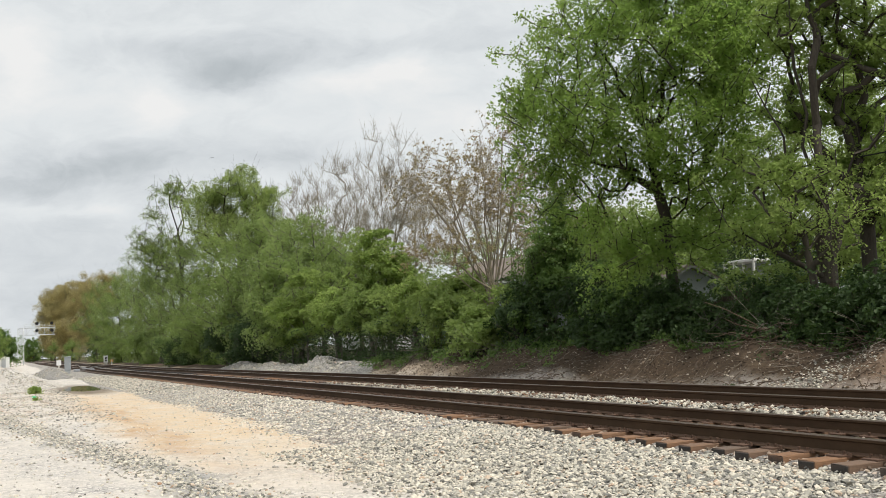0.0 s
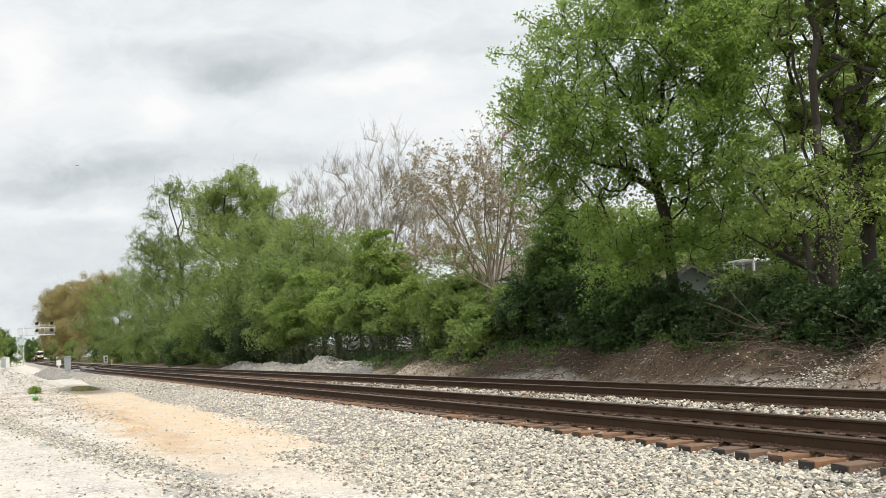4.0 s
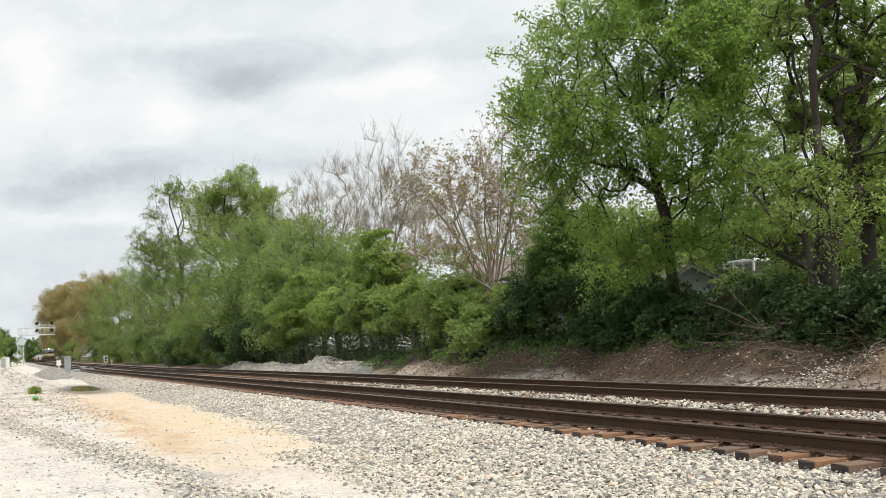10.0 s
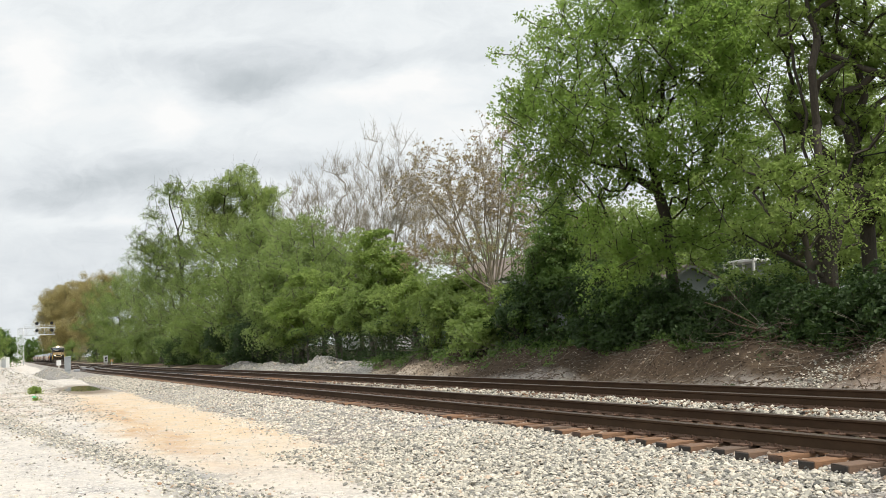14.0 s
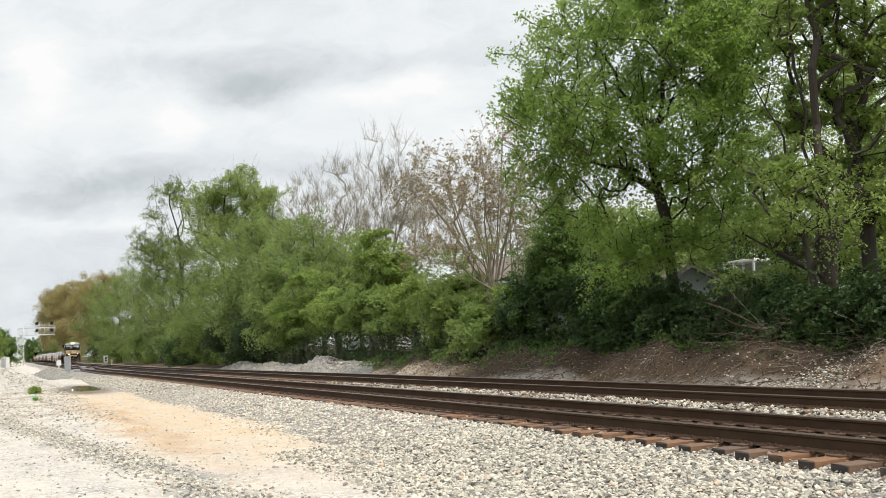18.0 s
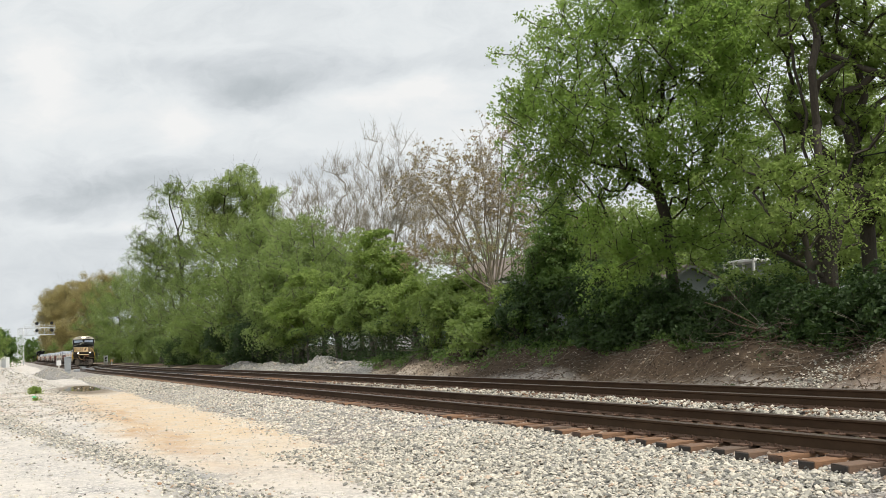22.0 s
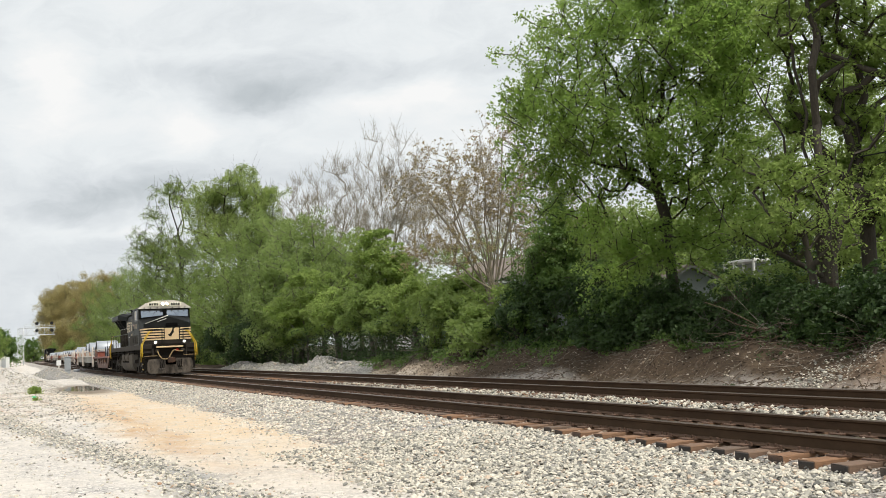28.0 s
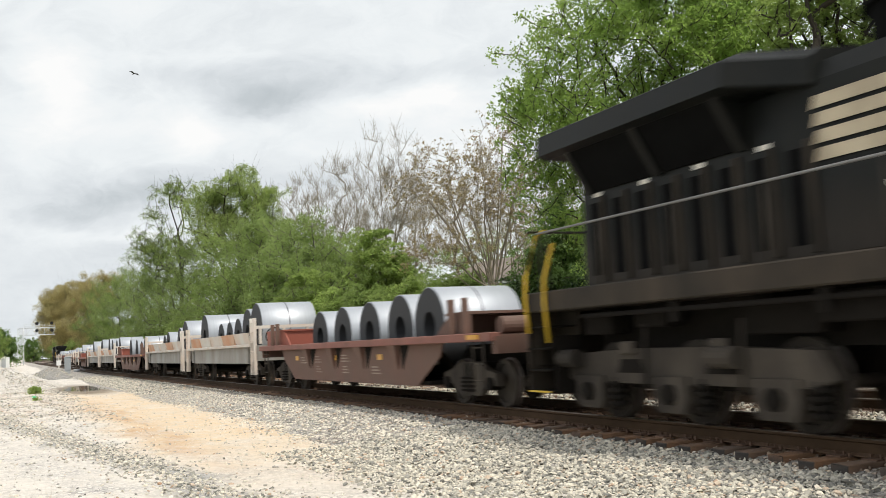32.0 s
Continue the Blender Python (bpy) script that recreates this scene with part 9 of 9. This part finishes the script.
# ---- loose gravel heaps beyond the far track ----
def heap(name, x, y, rx, ry, h, seed, mat, label):
    g = np.random.default_rng(seed)
    na, nr = 40, 12
    ang = np.arange(na) * 2 * np.pi / na
    bump = 1 + 0.12 * np.sin(3 * ang + g.uniform(0, 6)) + 0.08 * np.sin(7 * ang + g.uniform(0, 6))
    v, f = [(x, y, float(land(x, y)) + h)], []
    for i in range(1, nr + 1):
        s = i / nr
        for k in range(na):
            px, py = x + rx * s * bump[k] * math.cos(ang[k]), y + ry * s * bump[k] * math.sin(ang[k])
            z = float(top_of(px, py)) + h * (1 - s) ** 0.9 * (1 + 0.10 * g.standard_normal()) - (0.12 if i == nr else 0)
            v.append((px, py, z))
    for k in range(na):
        f.append((0, 1 + k, 1 + (k + 1) % na))
        for i in range(nr - 1):
            a, b = 1 + i * na, 1 + (i + 1) * na
            f.append((a + k, b + k, b + (k + 1) % na, a + (k + 1) % na))
    return tagged(mesh_object(name, v, f, mat, smooth=True), label, "gravel pile", "gravel piles")


HEAPS = ((-78.0, 8.2, 8.0, 1.6, 0.62), (-69.5, 8.3, 4.5, 1.5, 0.55), (-64.0, 8.2, 4.0, 1.4, 0.45), (-57.0, 8.3, 4.6, 1.7, 0.85), (-51.5, 8.0, 4.2, 1.4, 0.42))


def heaped(x, y):
    return np.max([h * np.clip(1 - np.hypot((x - a) / rx, (y - b) / ry), 0, 1) ** 0.9 for a, b, rx, ry, h in HEAPS], axis=0)


for k, (x, y, rx, ry, h) in enumerate(HEAPS):
    heap("stone_mound", x, y, rx, ry, h, 20 + k, mat_pile, "heap of grey crushed stone beside the far track")
heap("stone_mound", -97.0, -5.2, 11.0, 2.1, 0.80, 32, mat_pile, "long grey gravel heap beside the yard track")
heap("stone_mound", -66.0, -8.9, 11.0, 3.0, 1.1, 33, mat_pale_pile, "pale gravel heap at the edge of the yard")
scatter_stones("heap_stones", 5200, -78, -54, -12.2, -5.8, 0.036, lambda x, y: top_of(x, y) + 1.1 * np.clip(1 - np.hypot((x + 66) / 11, (y + 8.9) / 3), 0, 1) ** 0.9, lambda x, y: np.clip(1.3 - np.hypot((x + 66) / 11, (y + 8.9) / 3), 0, 1), 43, "pale broken stone over the gravel heap")
scatter_stones("heap_stones", 1500, -108, -86, -7.0, -3.4, 0.05, lambda x, y: top_of(x, y) + 0.80 * np.clip(1 - np.hypot((x + 97) / 11, (y + 5.2) / 2.1), 0, 1) ** 0.9, lambda x, y: np.clip(1.3 - np.hypot((x + 97) / 11, (y + 5.2) / 1.9), 0, 1), 44, "grey broken stone over the long heap")
scatter_stones("heap_stones", 2600, -86, -47, 6.7, 9.9, 0.05, lambda x, y: top_of(x, y) + heaped(x, y), lambda x, y: np.clip(heaped(x, y) * 8, 0, 1), 45, "grey broken stone over the heaps by the far track")
scatter_stones("spilled_stones", 5500, -20.5, -15.5, 7.0, 9.3, 0.026, top_of, lambda x, y: np.exp(-((x + 17.0 - 0.55 * (y - 7.8)) / 0.6) ** 2 - ((y - 7.8) / 0.8) ** 2), 41, "pale stones spilled on the bank")


# ---- bank litter, roots, brush ----
def sticks(name, label, n, where, length, radius, seed, mat, kind="stuff", lift=0.3, up=0.2, category="brush"):
    """Crooked dead sticks lying on the ground."""
    g = np.random.default_rng(seed)
    x, y = where(g, n)
    a = g.uniform(0, 2 * np.pi, n)
    L = length * g.lognormal(0, 0.45, n)
    rise = g.normal(0.0, up, n)
    z = top_of(x, y) + lift * g.random(n)
    edges = []
    p = np.stack([x, y, z], -1)
    d = np.stack([np.cos(a), np.sin(a), rise], -1)
    for k in range(3):
        q = p + d * (L / 3)[:, None] + g.normal(0, 0.04, (n, 3)) * L[:, None]
        q[:, 2] = np.maximum(q[:, 2], top_of(q[:, 0], q[:, 1]) + 0.01)
        r = radius * (1 - 0.25 * k)
        edges.append(np.concatenate([p, q, np.full((n, 1), r), np.full((n, 1), r * 0.75)], 1))
        p = q
        d = d + g.normal(0, 0.25, (n, 3))
    v, f = tubes(np.concatenate(edges), 4)
    return tagged(new(name, fast_mesh(name, v, f, mat, True)), label, category, kind=kind)


def clod_build(n, c):
    rnd = n.add("ShaderNodeNewGeometry").outputs["Random Per Island"]
    return n.ramp(rnd, (0.0, (0.035, 0.026, 0.019)), (0.6, (0.13, 0.095, 0.065)), (0.82, (0.26, 0.20, 0.145)), (1.0, (0.50, 0.44, 0.36))), n.noise(c, 40, 3), 0.95


mat_clod = surface("soil_clod", clod_build, 0.95, 0, 0.3, 0.006, 0.15)


def on_bank(g, n):
    return g.uniform(-46, -10, n), 6.9 + 3.2 * g.random(n)


sticks("bank_roots", "brown roots and rotting sticks on the soil bank", 420, lambda g, n: (g.uniform(-30, -10, n), 6.9 + 3.2 * g.random(n)), 0.60, 0.012, 51, mat_root, lift=0.03, up=0.12)
sticks("bank_twigs", "bleached twigs scattered over the soil bank", 1100, on_bank, 0.45, 0.008, 52, mat_stick, lift=0.05, up=0.2)
scatter_stones("bank_clods", 9000, -48, -10, 6.9, 10.2, 0.028, top_of, lambda x, y: 0.8 + 0 * x, 53, "brown clods and pebbles on the bank", mat_clod)


def heap_at(cx, cy, sx, sy):
    return lambda g, n: (g.normal(cx, sx, n), g.normal(cy, sy, n))


for k, (cx, cy, sx, sy, n, ln) in enumerate(((-19.9, 9.6, 0.45, 0.25, 44, 0.55), (-16.6, 9.5, 0.35, 0.2, 20, 0.6), (-38.0, 9.4, 1.3, 0.3, 60, 0.7), (-16.0, 8.9, 0.9, 0.6, 40, 0.6), (-36.0, 9.3, 1.2, 0.4, 44, 0.8), (-23.5, 9.5, 0.3, 0.2, 9, 0.6), (-44.0, 10.2, 2.2, 0.5, 70, 1.1))):
    sticks("brush_pile", "tangle of bare bleached dead branches on the bank", n, heap_at(cx, cy, sx, sy), ln, 0.009, 60 + k, mat_stick, lift=0.45, up=0.45, category="brush pile")
    if k < 2:
        sticks("brush_pile", "heap of brown cut branches on the bank", n, heap_at(cx - 0.4, cy - 0.3, sx, sy), ln, 0.02, 70 + k, mat_root, lift=0.3, up=0.25, category="brush pile")


def undergrowth(name, label, n, where, size, per, spread, seed, mat, lift=0.15):
    g = np.random.default_rng(seed)
    x, y = where(g, n)
    c = np.stack([x, y, top_of(x, y) + lift * g.random(n)], -1)
    v, f = leaf_cloud(g, c, spread * g.uniform(0.5, 1.3, n), per, size, None, 0.5, 0.8)
    v[:, 2] = np.maximum(v[:, 2], top_of(v[:, 0], v[:, 1]) + 0.005)
    return tagged(new(name, fast_mesh(name, v, f, mat)), label, "undergrowth", kind="stuff")


undergrowth("ivy", "low ivy and weeds along the top of the bank", 330, lambda g, n: (g.uniform(-34, -11, n), 9.6 + 1.3 * g.random(n) ** 0.7), 0.10, 40, 0.55, 81, leaf_shade_dark)
undergrowth("weeds", "green weeds along the edge of the trees", 150, lambda g, n: (g.uniform(-60, -33, n), 9.2 + 1.6 * g.random(n)), 0.13, 32, 0.6, 82, leaf_shade_dark, 0.3)
undergrowth("weeds", "patches of fresh weeds on the bank", 26, lambda g, n: (g.uniform(-21, -14, n), g.normal(9.6, 0.35, n)), 0.10, 45, 0.5, 83, leaf_shade_dark, 0.2)
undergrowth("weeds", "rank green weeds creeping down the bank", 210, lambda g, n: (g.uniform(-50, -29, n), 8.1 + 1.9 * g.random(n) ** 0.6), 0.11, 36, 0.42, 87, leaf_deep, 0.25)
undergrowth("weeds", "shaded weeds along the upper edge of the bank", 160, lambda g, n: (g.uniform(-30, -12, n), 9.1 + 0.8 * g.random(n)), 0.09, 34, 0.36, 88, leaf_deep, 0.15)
undergrowth("weeds", "leafy floor of the wood", 500, lambda g, n: (g.uniform(-150, -10, n), g.uniform(11, 24, n)), 0.30, 16, 1.6, 84, leaf_shade_dark, 0.5)


# ---- small things in the yard ----
def weed(x, y, r, n, seed, leaf=leaf_light):
    g = np.random.default_rng(seed)
    z = float(top_of(x, y))
    c = np.array([(x + g.normal(0, r * 0.35), y + g.normal(0, r * 0.35), z + r * 0.5 * g.random()) for _ in range(10)])
    root = empty("weed_clump", pose(x, y, z), "bushy green weed growing in the gravel", "weed", "weeds in the yard")
    v, f = leaf_cloud(g, c - np.array([x, y, z]), np.full(10, r * 0.8), n, 0.09, None, 0.8, 0.9)
    v[:, 2] = np.maximum(v[:, 2], 0)
    o = new("leaves", fast_mesh("leaves", v, f, leaf))
    o.parent = root


weed(-51.5, -7.65, 0.42, 110, 91)
weed(-43.5, -7.7, 0.16, 10, 92)
weed(-19.0, 7.0, 0.20, 30, 93, leaf_shade_dark)
bottle = empty("plastic_bottle", pose(-46.5, -7.75, float(top_of(-46.5, -7.75)) + 0.06, 90, 0, 70), "crushed green plastic bottle in the gravel", "bottle")
bm = bmesh.new()
add_cyl(bm, (0, 0, -0.16), (0, 0, 0.10), 0.06, 0.055, seg=12)
add_cyl(bm, (0, 0, 0.10), (0, 0, 0.18), 0.055, 0.02, seg=12)
part("body", bm, mat_bottle, bottle)
bm = bmesh.new()
add_cyl(bm, (0, 0, 0.18), (0, 0, 0.21), 0.022, seg=10)
part("cap", bm, mat_trim, bottle)


def puddle():
    n = 48
    z = float(land(-57.5, -4.9)) + 0.065
    bm = bmesh.new()
    ring = []
    for k in range(n):
        a = 2 * math.pi * k / n
        q = 1 + 0.12 * math.sin(3 * a + 1) + 0.10 * math.sin(5 * a)
        ring.append(bm.verts.new((-57.5 + q * (2.9 * math.cos(a) + 7.8 * math.sin(a)), -4.95 + q * (1.15 * math.cos(a) - 0.52 * math.sin(a)), z)))
    bm.faces.new(ring)
    me = bpy.data.meshes.new("puddle")
    bm.to_mesh(me)
    bm.free()
    me.materials.append(surface("muddy_water", lambda n, c: (n.mix(n.noise(c, 1.2, 4), (0.05, 0.045, 0.022), (0.11, 0.095, 0.055)), n.noise(c, 3, 3), 0.07), 0.07, 0, 0.03, 0.01))
    tagged(new("puddle", me), "shallow brown rain puddle in the yard", "water", kind="structure")


puddle()
undergrowth("weeds", "thin grass standing in the puddle", 14, lambda g, n: (g.normal(-56.0, 2.0, n), g.normal(-4.75, 0.4, n)), 0.07, 8, 0.22, 86, leaf_shade_dark, 0.01)

cable = empty("utility_cable", pose(0, 0, 0), "black utility cable slung through the trees", "cable")
bm = bmesh.new()
pts = [(-25.5 + 1.5 * k, 13.9 + 0.08 * k, 6.62 - 0.45 * math.sin(math.pi * k / 14) + 0.02 * k) for k in range(15)]
add_pipe(bm, pts, 0.022, 6)
part("strand", bm, mat_rubber, cable)


# ---- birds ----
def bird(name, label, span):
    b = empty(name, pose(0, 0, 0), label, "bird", "birds")
    bm = bmesh.new()
    s = span
    add_cyl(bm, (-0.16 * s, 0, 0), (0.14 * s, 0, 0), 0.045 * s, 0.035 * s, seg=8)
    add_cyl(bm, (0.14 * s, 0, 0), (0.22 * s, 0, 0.005 * s), 0.035 * s, 0.008 * s, seg=8)
    part("body", bm, mat_bird, b)
    bm = bmesh.new()
    add_prism(bm, ((-0.15 * s, -0.03 * s), (-0.15 * s, 0.03 * s), (-0.30 * s, 0.07 * s), (-0.30 * s, -0.07 * s)), -0.005 * s, 0.005 * s, "z")
    part("tail", bm, mat_bird, b)
    for k in (-1, 1):
        bm = bmesh.new()
        q = [(0.10, 0.03, 0.0), (0.14, 0.24, 0.09), (0.05, 0.52, 0.05), (-0.03, 0.50, 0.045), (-0.06, 0.24, 0.08), (-0.08, 0.03, 0.0)]
        top = [bm.verts.new((a * s, k * c * s, z * s)) for a, c, z in q]
        low = [bm.verts.new((a * s, k * c * s, z * s - 0.012 * s)) for a, c, z in q]
        bm.faces.new(top)
        bm.faces.new(low[::-1])
        for i in range(6):
            bm.faces.new((top[i], low[i], low[(i + 1) % 6], top[(i + 1) % 6]))
        bmesh.ops.recalc_face_normals(bm, faces=bm.faces)
        part("wing", bm, mat_bird, b)
    return b


bird_far = bird("soaring_bird", "small dark bird soaring high over the trees", 1.1)
bird_near = bird("soaring_bird", "dark broad-winged bird gliding across the sky", 1.35)


def spin_rows(rest, radius, seconds):
    rows = []
    for t in seconds:
        a = (SPEED * t / radius) % (2 * math.pi)
        rows.append((t, Matrix.Translation(rest) @ Matrix.Rotation(a, 4, "Y")))
    return rows


def motions():
    secs = [0.5 * i for i in range(65)]
    for ob, off, base, local in MOVERS:
        walk(ob, rolling(off, base, secs, local))
    every = [i / 30 for i in range(961)]
    for ob, rest, radius in SPINNERS:
        walk(ob, spin_rows(rest, radius, every))
    walk(sky_sheet, [(t, sky_pose(t)) for t in (0.0, 8.0, 16.0, 24.0, 32.0)])
    for ob, heading, way in ((bird_far, 155, FAR_BIRD), (bird_near, 30, NEAR_BIRD)):
        walk(ob, [(t, pose(*p, 12 * math.sin(1.7 * t), 0, heading)) for t, p in way])


FAR_BIRD = [(0, (-228.7, 35.3, 47.0)), (0.3, (-228.8, 34.9, 47.8)), (1, (-229.5, 32.9, 49.3)), (1.5, (-230.6, 30.4, 50.1)), (2, (-232.1, 26.9, 50.8)), (2.5, (-234.2, 22.0, 50.7)), (3, (-236.6, 17.0, 49.5)),
            (3.4, (-238.7, 12.7, 48.2)), (5.5, (-248.4, -8.4, 44.9)), (7.0, (-255.3, -23.5, 43.5)), (32, (-287.6, -94.9, 40.7))]
NEAR_BIRD = [(0, (-148.7, -53.7, 35.0)), (28.0, (-131.1, -14.2, 33.6)), (29, (-128.8, -8.9, 33.6)), (29.5, (-127.7, -6.5, 33.5)), (30, (-126.5, -3.7, 33.6)), (30.5, (-125.1, -0.8, 34.5)), (31, (-123.9, 1.5, 35.4)),
             (31.5, (-123.0, 3.6, 35.9)), (32, (-122.1, 5.6, 36.0))]
motions()
